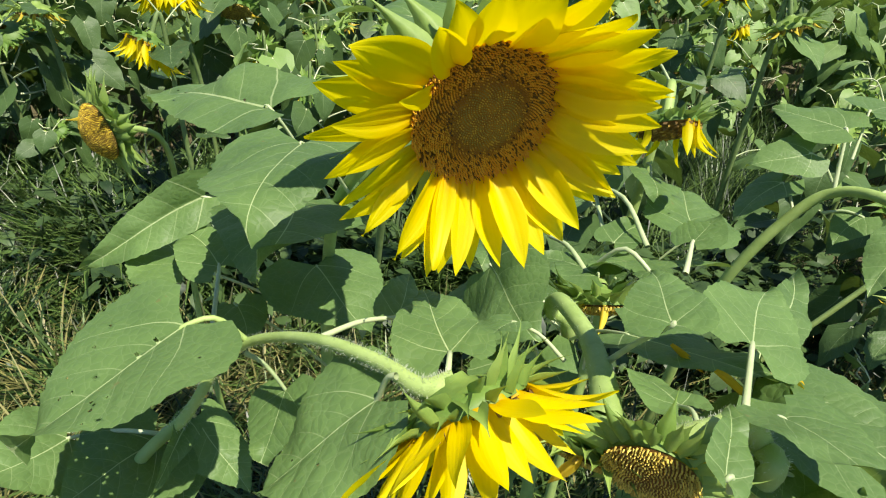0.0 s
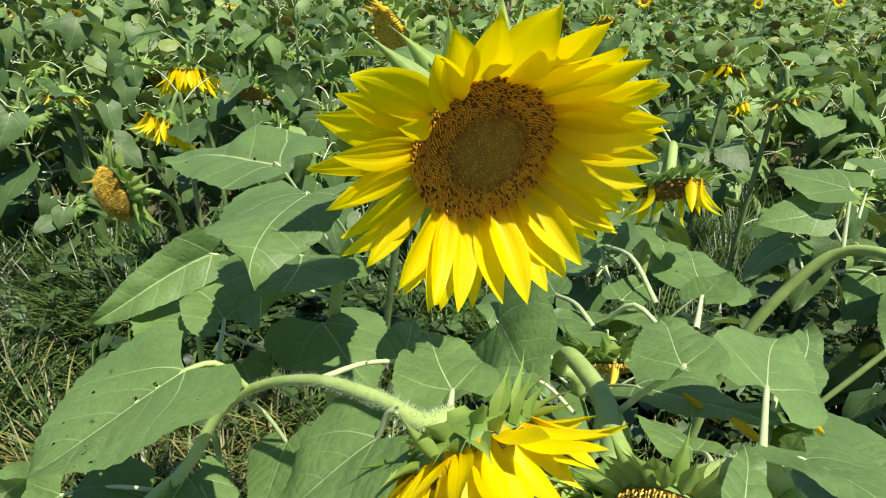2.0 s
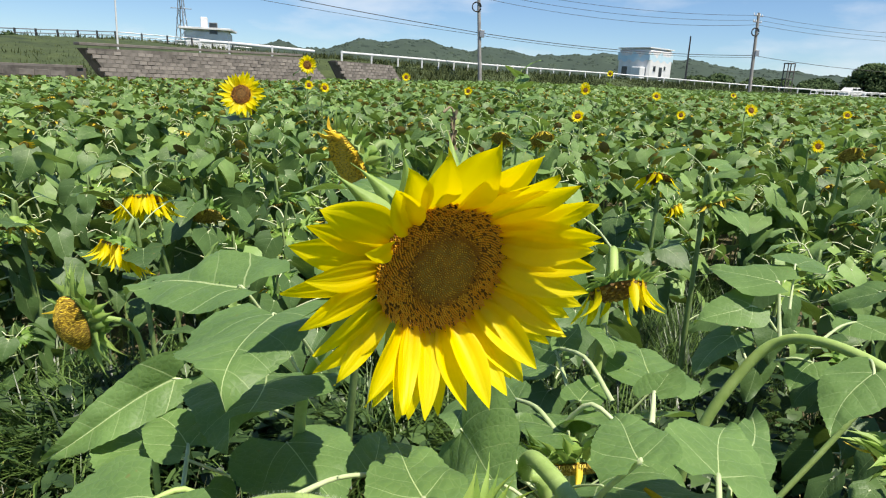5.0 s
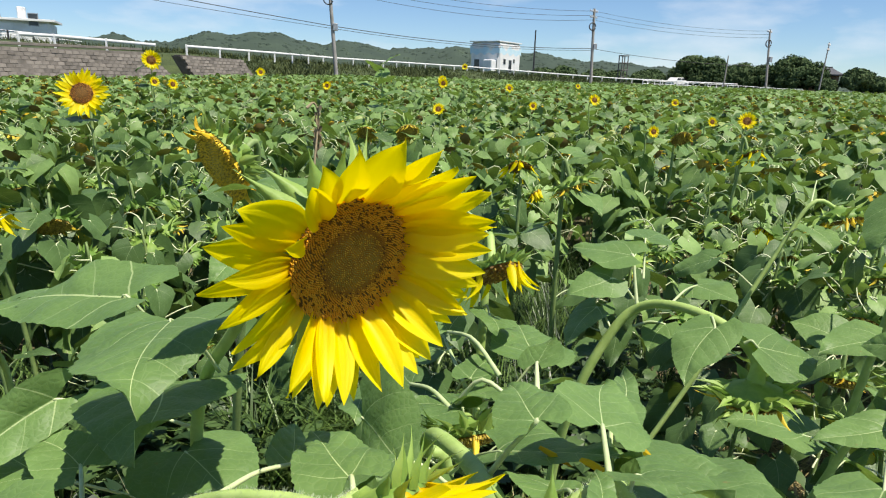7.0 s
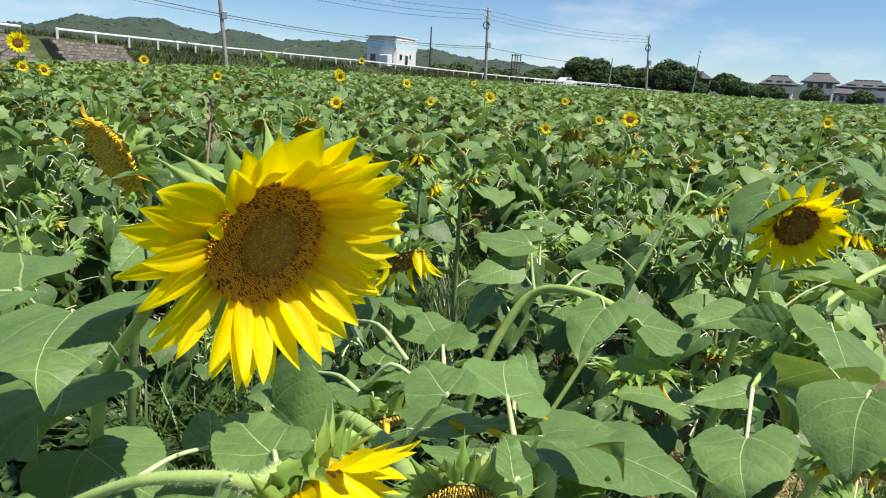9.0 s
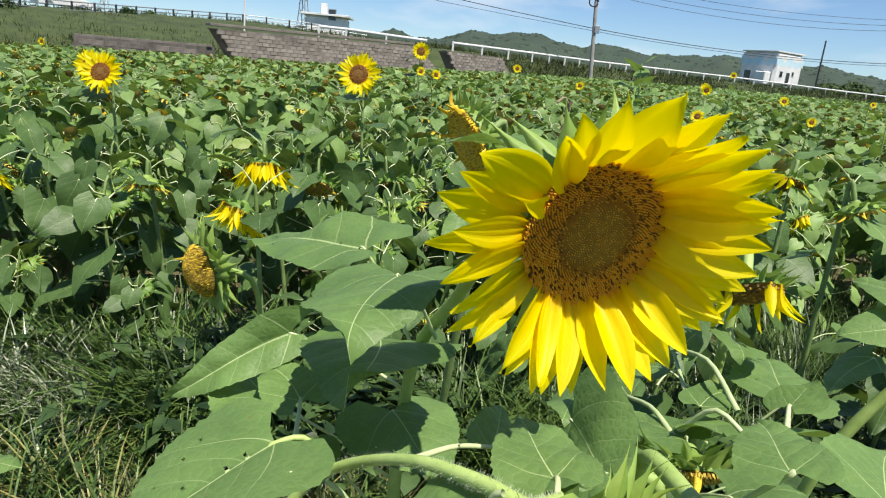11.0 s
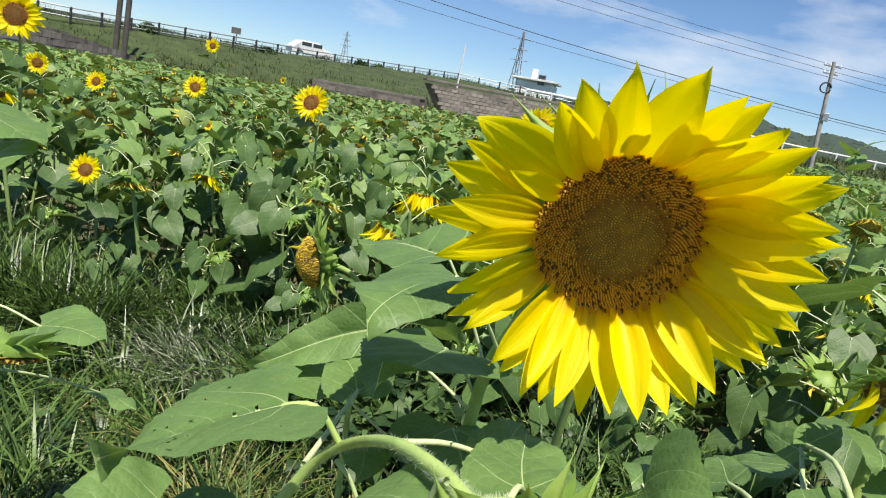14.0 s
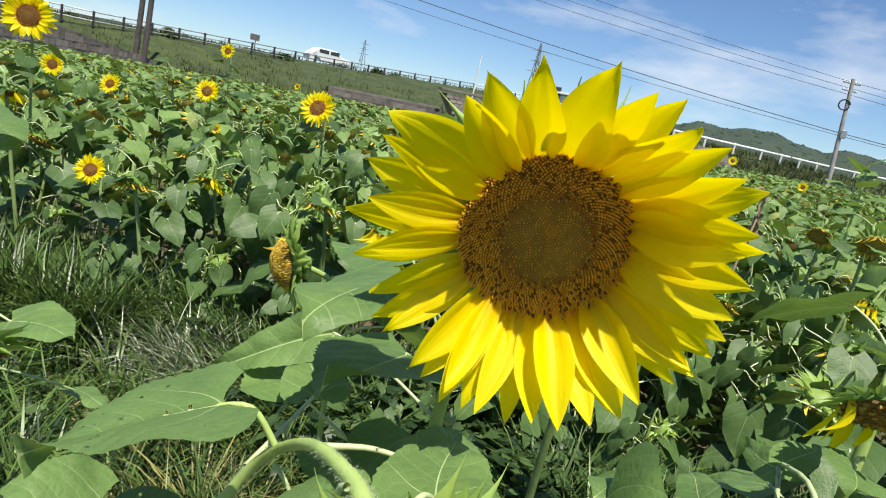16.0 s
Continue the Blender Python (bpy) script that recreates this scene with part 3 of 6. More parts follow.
blades("grass", RG, 7000, (-9, 9, 3.0, 9.0), (0.10, 0.40), 0.004, (0.1, 1.2), M_GRASS, "green grass under the standing sunflowers")
blades("dry_grass", RG, 16000, (0.1, 4.2, -0.6, 2.4), (0.06, 0.28), 0.0028, (0.9, 1.75), M_STRAW, "dry straw lying between the bent plants", lambda x, y: np.where((y < 1.35) & ((x < 1.9) | (y < 1.2)), 1.0, 0.06))
blades("grass", RG, 11000, (0.2, 4.2, -0.4, 2.4), (0.10, 0.34), 0.003, (0.2, 1.4), M_GRASS, "green grass between the bent plants", lambda x, y: np.where((y < 1.35) & ((x < 1.9) | (y < 1.2)), 1.0, 0.06))
blades("grass", RG, 16000, (-3.4, 0.7, 0.3, 2.15), (0.08, 0.22), 0.0036, (0.5, 1.5), M_GRASS, "green grass pushing through the mown straw")
blades("dry_grass", RG, 24000, (-4.0, 2.4, 0.3, 2.1), (0.08, 0.30), 0.0030, (1.1, 1.75), M_STRAW, "dry yellow mown grass lying flat on the ground")
blades("grass", RG, 42000, (-11, 11, -9, 3.2), (0.05, 0.20), 0.006, (0.2, 1.4), M_GRASS, "short grass round the edge of the field", lambda x, y: np.clip(1.2 - np.hypot(x, y + 1) / 10, 0, 1) * np.where((y > 0.8) & (np.abs(x) < 4), 0.1, 1.0))
blades("dry_grass", RG, 20000, (-10, 10, -8, 2.6), (0.05, 0.22), 0.005, (1.0, 1.75), M_STRAW, "dry mown grass scattered round the field", lambda x, y: np.clip(1.2 - np.hypot(x, y + 1) / 9, 0, 1) * np.where((y > 0.4) & (np.abs(x) < 4), 0.1, 1.0))


def weeds():
    rng, h = np.random.default_rng(8), Heap()
    for _ in range(5200):
        x, y = rng.uniform(-4.2, 1.0), rng.uniform(0.5, 2.9)
        if rng.random() > 0.05 + 0.95 * math.exp(-((y - 2.55) / 0.28) ** 2):
            continue
        z, s = float(ground_height(x, y)), rng.uniform(0.03, 0.09)
        if y > 2.2:
            z += rng.uniform(0, 0.2)
        v, f, u = leaf_arrays(rng, 5, 3, s, rng.uniform(0.25, 0.5), 0.2, 0.3)
        m = frame_matrix((x, y, z + rng.uniform(0.02, 0.22)), (rng.normal(), rng.normal(), rng.uniform(-0.2, 0.7)), (0, 0, 1))
        h.add(transform(m, v), f, u)
    for _ in range(4600):
        x, y = (rng.normal(-0.55, 0.45), rng.normal(2.2, 0.22)) if rng.random() < 0.5 else (rng.normal(1.05, 0.4), rng.normal(1.95, 0.28))
        z, s = float(ground_height(x, y)) + rng.uniform(0.02, 0.34), rng.uniform(0.035, 0.085)
        v, f, u = leaf_arrays(rng, 5, 3, s, rng.uniform(0.25, 0.5), 0.2, 0.3)
        h.add(transform(frame_matrix((x, y, z), (rng.normal(), rng.normal(), rng.uniform(-0.8, 0.5)), (0, 0, 1)), v), f, u)
    tagged(new("weeds", h.mesh("weeds", M_WEED)), "low broad-leaved green weeds in the grass", "weeds", kind="stuff")


weeds()


# ---- sunflower plants ----
M_PETAL_OLD = plain_material("fading_petal", (0.62, 0.42, 0.02), (0.85, 0.66, 0.06), 60.0, 0.6, 0.3, 0.0, 0.6)
KIT_OPEN = HeadKit(11, 0.055, 0.080, 0.029, 160, M_DISC_FAR, M_DISC_BASE, M_PETAL, 0.012, tall=0.004)
KIT_SPENT = HeadKit(12, 0.070, 0.045, 0.014, 260, M_SEED_FAR, M_SEED_FAR, M_PETAL_OLD, 0.012, 0.9, 0.060, depth=0.55, tall=0.005)
KIT_WILT = HeadKit(13, 0.060, 0.074, 0.021, 70, M_SEED_BROWN, M_DISC_BASE, M_PETAL, 0.014, 0.45, 0.045, depth=0.55, tall=0.005)
KIT_SEED = HeadKit(14, 0.066, 0.040, 0.012, 90, M_SEED, M_DISC_BASE, M_DRY, 0.020, 0.9, 0.055, depth=0.55, tall=0.006)


def plant_template(seed, height, kit, nod, petals, keep, tilt, leaves=15, tangled=False, mat=None):
    """A field plant at the origin, its head hanging towards +x by nod radians from upright."""
    rng = np.random.default_rng(seed)
    plant = new("sunflower_plant")
    neck = 0.16 + 0.05 * rng.random()
    top = np.array([rng.normal(0, 0.03), rng.normal(0, 0.03), height])
    head = top + np.array([math.sin(nod) * neck * 0.85, 0, math.cos(nod) * neck * 0.45 - 0.02])
    fwd = np.array([math.sin(nod), 0, math.cos(nod)])
    back = head - fwd * kit.radius * 0.85
    pts = [(0, 0, -0.02), top * [0.5, 0.5, 0.45], top * [1, 1, 0.86], top + [0.02, 0, 0.035], back]
    if nod < 0.6:
        pts = [(0, 0, -0.02), top * [0.5, 0.5, 0.5], top * [1, 1, 0.9], back]
    v, f, u = tube_arrays(pts, [0.010, 0.009, 0.007, 0.0055, 0.0065], 14, 7)
    piece("stem", mesh_of("stem", v, f, M_STEM_FIELD, u), plant)
    for i in range(leaves):
        a = i * 2.4 + rng.uniform(-0.4, 0.4)
        q = (i + 0.5) / leaves
        z = height * (0.30 + 0.67 * q ** 0.75)
        pl = rng.uniform(0.08, 0.19) * (1.25 - 0.5 * q) * (1.5 if tangled else 1)
        s = rng.uniform(0.14, 0.225) * (1.1 - 0.3 * q) * (0.72 if tangled else 1)
        out = np.array([math.cos(a), math.sin(a), 0])
        b0 = top * [1, 1, 0] * q + [0, 0, z]
        b1 = b0 + out * pl + [0, 0, pl * rng.uniform(0.25, 0.75)]
        h = Heap()
        bow = np.array([rng.normal(0, 0.018), rng.normal(0, 0.018), rng.uniform(-0.015, 0.028)]) * (1.6 if tangled else 1)
        v, f, u = tube_arrays([b0, b0 * 0.68 + b1 * 0.32 + bow, b0 * 0.3 + b1 * 0.7 + bow * [-0.5, -0.5, 1.1], b1, b1 + [out[0] * 0.008, out[1] * 0.008, -0.008]], [0.0044, 0.0032, 0.0028, 0.0026, 0.0018], 9, 5)
        h.add(v, f, u, 1)
        v, f, u = leaf_arrays(rng, 8, 7, s, rng.uniform(0.40, 0.50), rng.uniform(0.0, 0.35), rng.uniform(0.1, 0.4), 0.08, 0.02)
        d = out + [rng.normal(0, 0.3), rng.normal(0, 0.3), rng.uniform(-1.9, -0.15)]
        m = frame_matrix(b1, d, (rng.normal(0, 0.3), rng.normal(0, 0.3), 1))
        h.add(transform(m, v), f, u, 0)
        piece("leaf", h.mesh("leaf", [mat or M_LEAF_FAR, M_PALE_FIELD]), plant)
    add_head(plant, kit, head, fwd, rng, petals, tilt, 30, keep, (-0.9, 0.5), False)
    return plant


LABELS = {
    "spent": ("sunflower plant past bloom, brown head hanging, broad green leaves", 10),
    "wilt": ("sunflower plant with a drooping head of wilting yellow petals", 5),
    "seed": ("sunflower plant bowed under a ripening yellow-brown seed head", 3),
    "tangled": ("bent sunflower plant with long pale leaf stalks and small leaves", 2),
    "leafy": ("leafy sunflower plant with its green-backed head turned down", 4),
}
TEMPLATES = []
for kind, seed, hgt, kit, nod, pet, keep, tilt, *more in (
        ("spent", 21, 0.86, KIT_SPENT, 2.6, 20, 0.5, (-0.3, 0.4), 15, False, M_LEAF_SHADED),
        ("spent", 22, 0.92, KIT_SPENT, 2.5, 20, 0.35, (-0.3, 0.4), 15, False, M_LEAF_SHADED),
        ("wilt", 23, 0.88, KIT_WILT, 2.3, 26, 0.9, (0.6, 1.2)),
        ("seed", 24, 0.84, KIT_SEED, 2.3, 18, 0.3, (-0.3, 0.4), 15, False, M_LEAF_SHADED),
        ("leafy", 25, 0.90, KIT_SPENT, 2.8, 16, 0.3, (-0.3, 0.3), 15, False, M_LEAF_SHADED),
        ("leafy", 26, 0.82, KIT_SEED, 2.6, 16, 0.4, (-0.3, 0.3), 15, False, M_LEAF_SHADED),
        ("tangled", 28, 0.84, KIT_SEED, 2.4, 18, 0.5, (-0.3, 0.4), 15, True),
        ("tangled", 29, 0.78, KIT_SPENT, 2.7, 18, 0.5, (-0.3, 0.4), 15, True)):
    TEMPLATES.append((kind, tagged(plant_template(seed, hgt, kit, nod, pet, keep, tilt, *more), LABELS[kind][0], "sunflower", "sunflowers of the field")))

USED = set()


def put_plant(i, x, y, turn, scale=1.0, lean=0.0):
    kind, ob = TEMPLATES[i]
    m = Matrix.Translation((x, y, float(ground_height(x, y)))) @ Matrix.Rotation(turn, 4, "Z") @ Matrix.Rotation(lean, 4, "X") @ Matrix.Scale(scale, 4)
    if i not in USED:
        USED.add(i)
        ob.matrix_basis = m
        return ob
    c = copy_thing(ob, m)
    c.scale = (scale,) * 3
    return c


def in_field(x, y):
    """Where the crop stands: behind the grass strip, and on from it past its far end."""
    if y < 3.7 and x > 0.8 and abs(x - 1.10 - 0.47 * (y - 2.05)) < 0.24:
        return False
    if y > 2.45 and x < 0.6:
        return True
    if x >= 0.6 and y > 2.25 - 0.12 * min(x, 4):
        return True
    return x > 1.9 and y > 1.3


NEAR = 4.7
RF = np.random.default_rng(77)
near_spots, far_spots = [], []
STEP = 0.40
for gx in np.arange(-52, 95, STEP):
    for gy in np.arange(0.3, 62, STEP):
        x, y = gx + RF.uniform(-0.17, 0.17), gy + RF.uniform(-0.17, 0.17)
        r, az = math.hypot(x, y), math.degrees(math.atan2(x, y))
        if not in_field(x, y) or az < -63 or az > 63 or r > 62:
            continue
        if x < -4 and y > 27 + (x + 14) * 0.35 + 1.5:
            continue
        if -14 < x < 8 and y > 29 + (x + 13) * 1.15:
            continue
        (near_spots if r < NEAR else far_spots).append((x, y, r))
# mixes of plants: mostly the shade-darkened leaves, and mostly the lighter ones
SHADED_ROWS = np.array([5, 5, 0.8, 3, 6, 6, 0.4, 0.4]) / 26.6
LIGHT_ROWS = np.array([2, 2, 5, 1, 2, 2, 5, 5]) / 24
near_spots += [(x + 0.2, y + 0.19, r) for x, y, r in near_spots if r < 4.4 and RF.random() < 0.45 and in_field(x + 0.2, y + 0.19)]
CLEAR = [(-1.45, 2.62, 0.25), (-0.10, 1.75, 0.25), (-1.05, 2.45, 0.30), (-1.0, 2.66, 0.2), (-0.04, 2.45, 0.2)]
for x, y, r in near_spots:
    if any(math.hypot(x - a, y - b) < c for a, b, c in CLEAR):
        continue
    put_plant(int(RF.choice(8, p=SHADED_ROWS if x < 0.4 or (x < 1.9 and r < 3.9) else LIGHT_ROWS)), x, y, RF.uniform(0, 6.28), RF.uniform(0.84, 1.10), RF.normal(0, 0.08))


def far_field():
    """The crop beyond: leaves, stalks and nodding heads, coarser with the distance."""
    rng = np.random.default_rng(31)
    heaps = {"a": Heap(), "b": Heap()}
    heads = Heap()
    lv = [leaf_arrays(rng, 5, 4, 1.0, rng.uniform(0.40, 0.5), rng.uniform(0, 0.35), rng.uniform(0.1, 0.5), 0.06, 0.0) for _ in range(12)]
    lc = [leaf_arrays(rng, 4, 3, 1.0, rng.uniform(0.44, 0.56), rng.uniform(0, 0.4), rng.uniform(0.1, 0.5), 0.0, 0.0) for _ in range(12)]
    hv, hf = dome_arrays(0.075, 0.022, 2, 8)
    for x, y, r in far_spots:
        if r > 24 and rng.random() < min(0.6, (r - 24) / 28):
            continue
        z0 = float(ground_height(x, y))
        top = rng.uniform(0.80, 1.02)
        nleaf = 15 if r < 9 else 12 if r < 14 else (10 if r < 22 else 5)
        src = lv if r < 9 else lc
        hp = heaps["a" if r < 20 else "b"]
        big = 1.0 if r < 22 else 1.35
        for _ in range(nleaf):
            a = rng.uniform(0, 6.283)
            out = (math.cos(a), math.sin(a))
            rr = rng.uniform(0.05, 0.20)
            s = rng.uniform(0.14, 0.215) * big
            z = z0 + top * (1 - (0.66 if r < 9 else 0.42) * rng.random() ** (1.2 if r < 9 else 1.6)) + 0.04
            m = frame_matrix((x + out[0] * rr, y + out[1] * rr, z), (out[0] + rng.normal(0, 0.3), out[1] + rng.normal(0, 0.3), rng.uniform(-1.3, 0.0) if r < 9 else rng.uniform(-0.7, 0.15)), (rng.normal(0, 0.35), rng.normal(0, 0.35), 1))
            v, f, u = src[rng.integers(12)]
            hp.add(transform(m, v * s), f, u, 0)
        if r < 14:
            v, f, u = tube_arrays([(x, y, z0), (x, y, z0 + top * 0.5), (x + rng.normal(0, 0.05), y + rng.normal(0, 0.05), z0 + top * 0.86)], [0.010, 0.008, 0.006], 4, 4)
            hp.add(v, f, u, 1)
        if r < 30:
            for _ in range(2 if r > 16 else 4):
                a, w = rng.uniform(0, 6.283), rng.uniform(0.08, 0.15)
                q = np.array([x, y, z0 + top * rng.uniform(0.8, 1.0)])
                e = q + [math.cos(a) * w, math.sin(a) * w, rng.uniform(-0.04, 0.07)]
                v, f, u = tube_arrays([q, (q + e) / 2 + [rng.normal(0, 0.02), rng.normal(0, 0.02), 0.045], e], [0.005, 0.0045, 0.0035], 4, 3)
                hp.add(v, f, u, 1)
            if rng.random() < 0.42:
                continue
            a, nod = rng.normal(-1.6, 1.3), rng.uniform(1.9, 2.9)
            m = face_matrix((x + 0.1 * math.cos(a), y + 0.1 * math.sin(a), z0 + top + 0.03), (math.sin(nod) * math.cos(a), math.sin(nod) * math.sin(a), math.cos(nod)))
            s = rng.uniform(0.6, 0.95)
            heads.add(transform(m, hv * s), hf, None, 0)
            heads.add(transform(m, hv * [1.04 * s, 1.04 * s, -0.7 * s]), hf[:, ::-1], None, 1)
            if rng.random() < 0.5:
                for _ in range(7):
                    b = rng.uniform(0, 6.283)
                    e, g = np.array([math.cos(b), math.sin(b), 0.0]), np.array([-math.sin(b), math.cos(b), 0.0]) * 0.011
                    q = e * 0.06 * s
                    heads.add(transform(m, np.array([q - g, q + g, q + g * 0.5 + e * 0.03 + [0, 0, 0.035], q - g * 0.5 + e * 0.03 + [0, 0, 0.03]])), [(0, 1, 2, 3)], None, 2)
    for key, lab in (("a", "dense canopy of broad green sunflower leaves in the middle of the field"), ("b", "sunflower crop with green leaves far out in the field")):
        if heaps[key].v:
            tagged(new("sunflower_crop", heaps[key].mesh("sunflower_crop", [M_LEAF_FAR, M_PALE_FIELD])), lab, "sunflowers", kind="stuff")
    tagged(new("spent_heads", heads.mesh("spent_heads", [M_SEED_FAR, M_BRACT_FAR, M_PETAL_OLD])), "brown nodding sunflower heads scattered over the field", "sunflower heads", kind="stuff")


far_field()

# stunted plants along the edge of the crop
for x, y, k, s in ((-3.1, 2.40, 4, 0.62), (-2.55, 2.34, 5, 0.58), (-2.15, 2.48, 0, 0.64), (-0.62, 2.36, 4, 0.60), (-0.3, 2.42, 5, 0.66), (0.16, 2.36, 1, 0.62), (-1.5, 2.52, 5, 0.6)):
    put_plant(k, x, y, RF.uniform(0, 6.28), s, RF.normal(0, 0.1))

# low plants among the bent ones by the strip
for x, y, k, s in ((0.66, 0.98, 6, 0.66), (1.16, 0.80, 6, 0.68), (1.48, 1.72, 1, 0.84), (1.06, 1.16, 7, 0.64), (1.30, 1.36, 4, 0.74), (0.86, 0.62, 7, 0.62), (1.58, 1.00, 0, 0.80), (1.42, 0.62, 6, 0.74), (1.75, 1.42, 5, 0.86)):
    put_plant(k, x, y, RF.uniform(0, 6.28), s, RF.normal(0, 0.1))


# ---- the plants close by ----
KIT_HERO = HeadKit(41, 0.0642, 0, 0, 2900, M_DISC, M_DISC_WARM, M_PETAL, 0.005, bract_len=0.05, kinds=16, tall=0.0036, floret=0.74)
KIT_BENT = HeadKit(42, 0.052, 0.066, 0.021, 420, M_SEED_BROWN, M_DISC_BASE, M_PETAL, 0.014, 0.12, 0.038, kinds=8, tall=0.006)
KIT_RIPE = HeadKit(43, 0.058, 0.05, 0.013, 700, M_SEED, M_DISC_BASE, M_PETAL_OLD, 0.016, 0.9, 0.050, tall=0.0055, floret=0.75)
RH = np.random.default_rng(4)
LEAF_SEED = [100]
LEAF_MAT = [M_LEAF]


def plant_at(x, y, label, group=""):
    p = tagged(new("sunflower_plant"), label, "sunflower", group)
    p.location = (x, y, float(ground_height(x, y)))
    return p


def add_stem(plant, pts, radii, n=26, sides=12, fuzz=0, mat=None, name="stem"):
    """A stalk through the given places, in the world's metres, with hairs where they show."""
    o = np.array(plant.location)
    v, f, u = tube_arrays([np.array(p) - o for p in pts], radii, n, sides)
    st = piece(name, mesh_of(name, v, f, mat or M_STEM, u), plant)
    if fuzz:
        rng = np.random.default_rng(len(pts) * 7 + fuzz)
        path = smooth_path([np.array(p) - o for p in pts], 200)
        rad = np.interp(np.linspace(0, 1, 200), np.linspace(0, 1, len(radii)), radii)
        h = Heap()
        for _ in range(fuzz):
            i = int(rng.integers(60, 199))
            d = Vector(rng.normal(size=3))
            t = Vector(path[i] - path[i - 1]).normalized()
            d = (d - t * d.dot(t)).normalized()
            q = Vector(path[i])
            w, ln = t * 0.00022, rng.uniform(0.002, 0.0048)
            a = q + d * rad[i] * 0.97
            b = a + (d + t * rng.normal(0, 0.3)) * ln
            h.add([a - w, a + w, b + w * 0.2, b - w * 0.2], [(0, 1, 2, 3)])
        piece("hairs", h.mesh("hairs", M_FUZZ, False), st, None, "fine pale hairs")
    return st


def add_leaf(plant, base, tip, side, stalk=None, fold=0.12, droop=0.12, holes=0, wave=0.07, thick=0.0032, fine=True, sag=0.01, lobe=0.21, green=False):
    """A leaf from its base to its tip, as wide as the place on its edge says, on a stalk from the stem."""
    LEAF_SEED[0] += 1
    rng = np.random.default_rng(LEAF_SEED[0])
    o, thick = Vector(plant.location), thick * 0.72
    b, t, s = Vector(base) - o, Vector(tip) - o, Vector(side) - o
    y = t - b
    L = y.length
    y.normalize()
    lat = (s - b) - y * (s - b).dot(y)
    z = lat.cross(y)
    if z.z < -0.15 * z.length:
        z = -z
    nu, nv = (33, 21) if fine else (13, 9)
    v, f, u = leaf_arrays(rng, nu, nv, 1.0, min(0.62, lat.length / L), fold, 0.0, wave, 0.014 if fine else 0.018, lobe)
    v[:, 2] += droop * (np.clip(v[:, 1], 0, 1) * (1 - np.clip(v[:, 1], 0, 1))) * 1.6
    if holes:
        gone = set(int(rng.integers(5, nu - 9)) * (nv - 1) + int(rng.integers(2, nv - 4)) for _ in range(holes))
        ring, verts, uvs = [], list(v), list(u)
        for k in gone:
            q = f[k]
            c, n0 = v[q].mean(0), len(verts)
            outer = [w for a, d in zip(q, np.roll(q, -1)) for w in ((v[a], u[a]), ((v[a] + v[d]) / 2, (u[a] + u[d]) / 2))]
            r0 = rng.uniform(0.45, 0.85)
            for w, uu in outer:
                verts.append(w)
                uvs.append(uu)
            for w, uu in outer:
                verts.append(c + (w - c) * r0 * rng.uniform(0.6, 1.05) * (0.8 if np.linalg.norm(w - c) > np.linalg.norm(outer[1][0] - c) * 1.2 else 1.0))
                uvs.append(uu)
            ring += [(n0 + e, n0 + (e + 1) % 8, n0 + 8 + (e + 1) % 8, n0 + 8 + e) for e in range(8)]
        f = np.array([q for k, q in enumerate(f) if k not in gone] + ring)
        v, u = np.array(verts), np.array(uvs)
    place = frame_matrix(b, y, z)
    leaf = piece("leaf", mesh_of("leaf", v * L, f, LEAF_MAT[0], u), plant, place)
    if stalk is not None:
        a = Vector(stalk) - o
        inv = place.inverted()
        mid = (a + b) / 2 + Vector((0, 0, sag))
        end = b + y * L * 0.05
        pv, pf, pu = tube_arrays([inv @ a, inv @ mid, inv @ b, inv @ end], [thick * 1.25, thick, thick * 0.9, thick * 0.35], 12, 8)
        piece("petiole", mesh_of("petiole", pv, pf, M_STEM if green else M_PALE, pu), leaf, None, "green leaf stalk" if green else "pale green leaf stalk")
    return leaf


def head_of(plant, kit, pos, normal, petals, tilt, bracts, keep=1.0, bract_tilt=(-0.6, 0.2), rows=2, label="", seed=1, full=True, sag=(0.0, 0.0)):
    return add_head(plant, kit, Vector(pos) - Vector(plant.location), normal, np.random.default_rng(seed), petals, tilt, bracts, keep, bract_tilt, full, rows, label, sag)


KIT_LEAFY = HeadKit(44, 0.046, 0.05, 0.013, 1300, M_POLLEN, M_SEED_BROWN, M_PETAL_OLD, 0.030, 0.9, 0.056, tall=0.005, depth=0.8, floret=0.62)

KIT_CONE = HeadKit(45, 0.094, 0.045, 0.015, 800, M_POLLEN, M_SEED, M_DRY, 0.022, 0.6, 0.055, tall=0.008, depth=0.7, floret=0.75)

KIT_CONE.hang = 0.12

# the open flower
pa = plant_at(-0.17, 0.95, "tall sunflower plant with one large open yellow flower")
FA, NA = Vector((0.044, 0.503, 1.374)), Vector((0.382, -0.905, -0.187)).normalized()
# petals of the open flower: bearing round the face, length and width in mm, lean out of the face
UPPER_PETALS = ((90, 89, 36, 39), (80, 91, 25, 45), (108, 89, 27, 38), (123, 88, 29, 36), (130, 84, 25, 42), (145, 88, 32, 21), (153, 76, 15, 51), (62, 87, 26, 44), (52, 95, 22, 46), (71, 86, 24, 38))
LEFT_PETALS = ((168, 80, 30, -3), (184, 85, 28, 5), (190, 70, 22, 27), (193, 80, 22, 14), (209, 75, 21, 12), (217, 84, 20, 4), (221, 79, 19, 22), (176, 72, 24, 16), (158, 78, 24, 8))
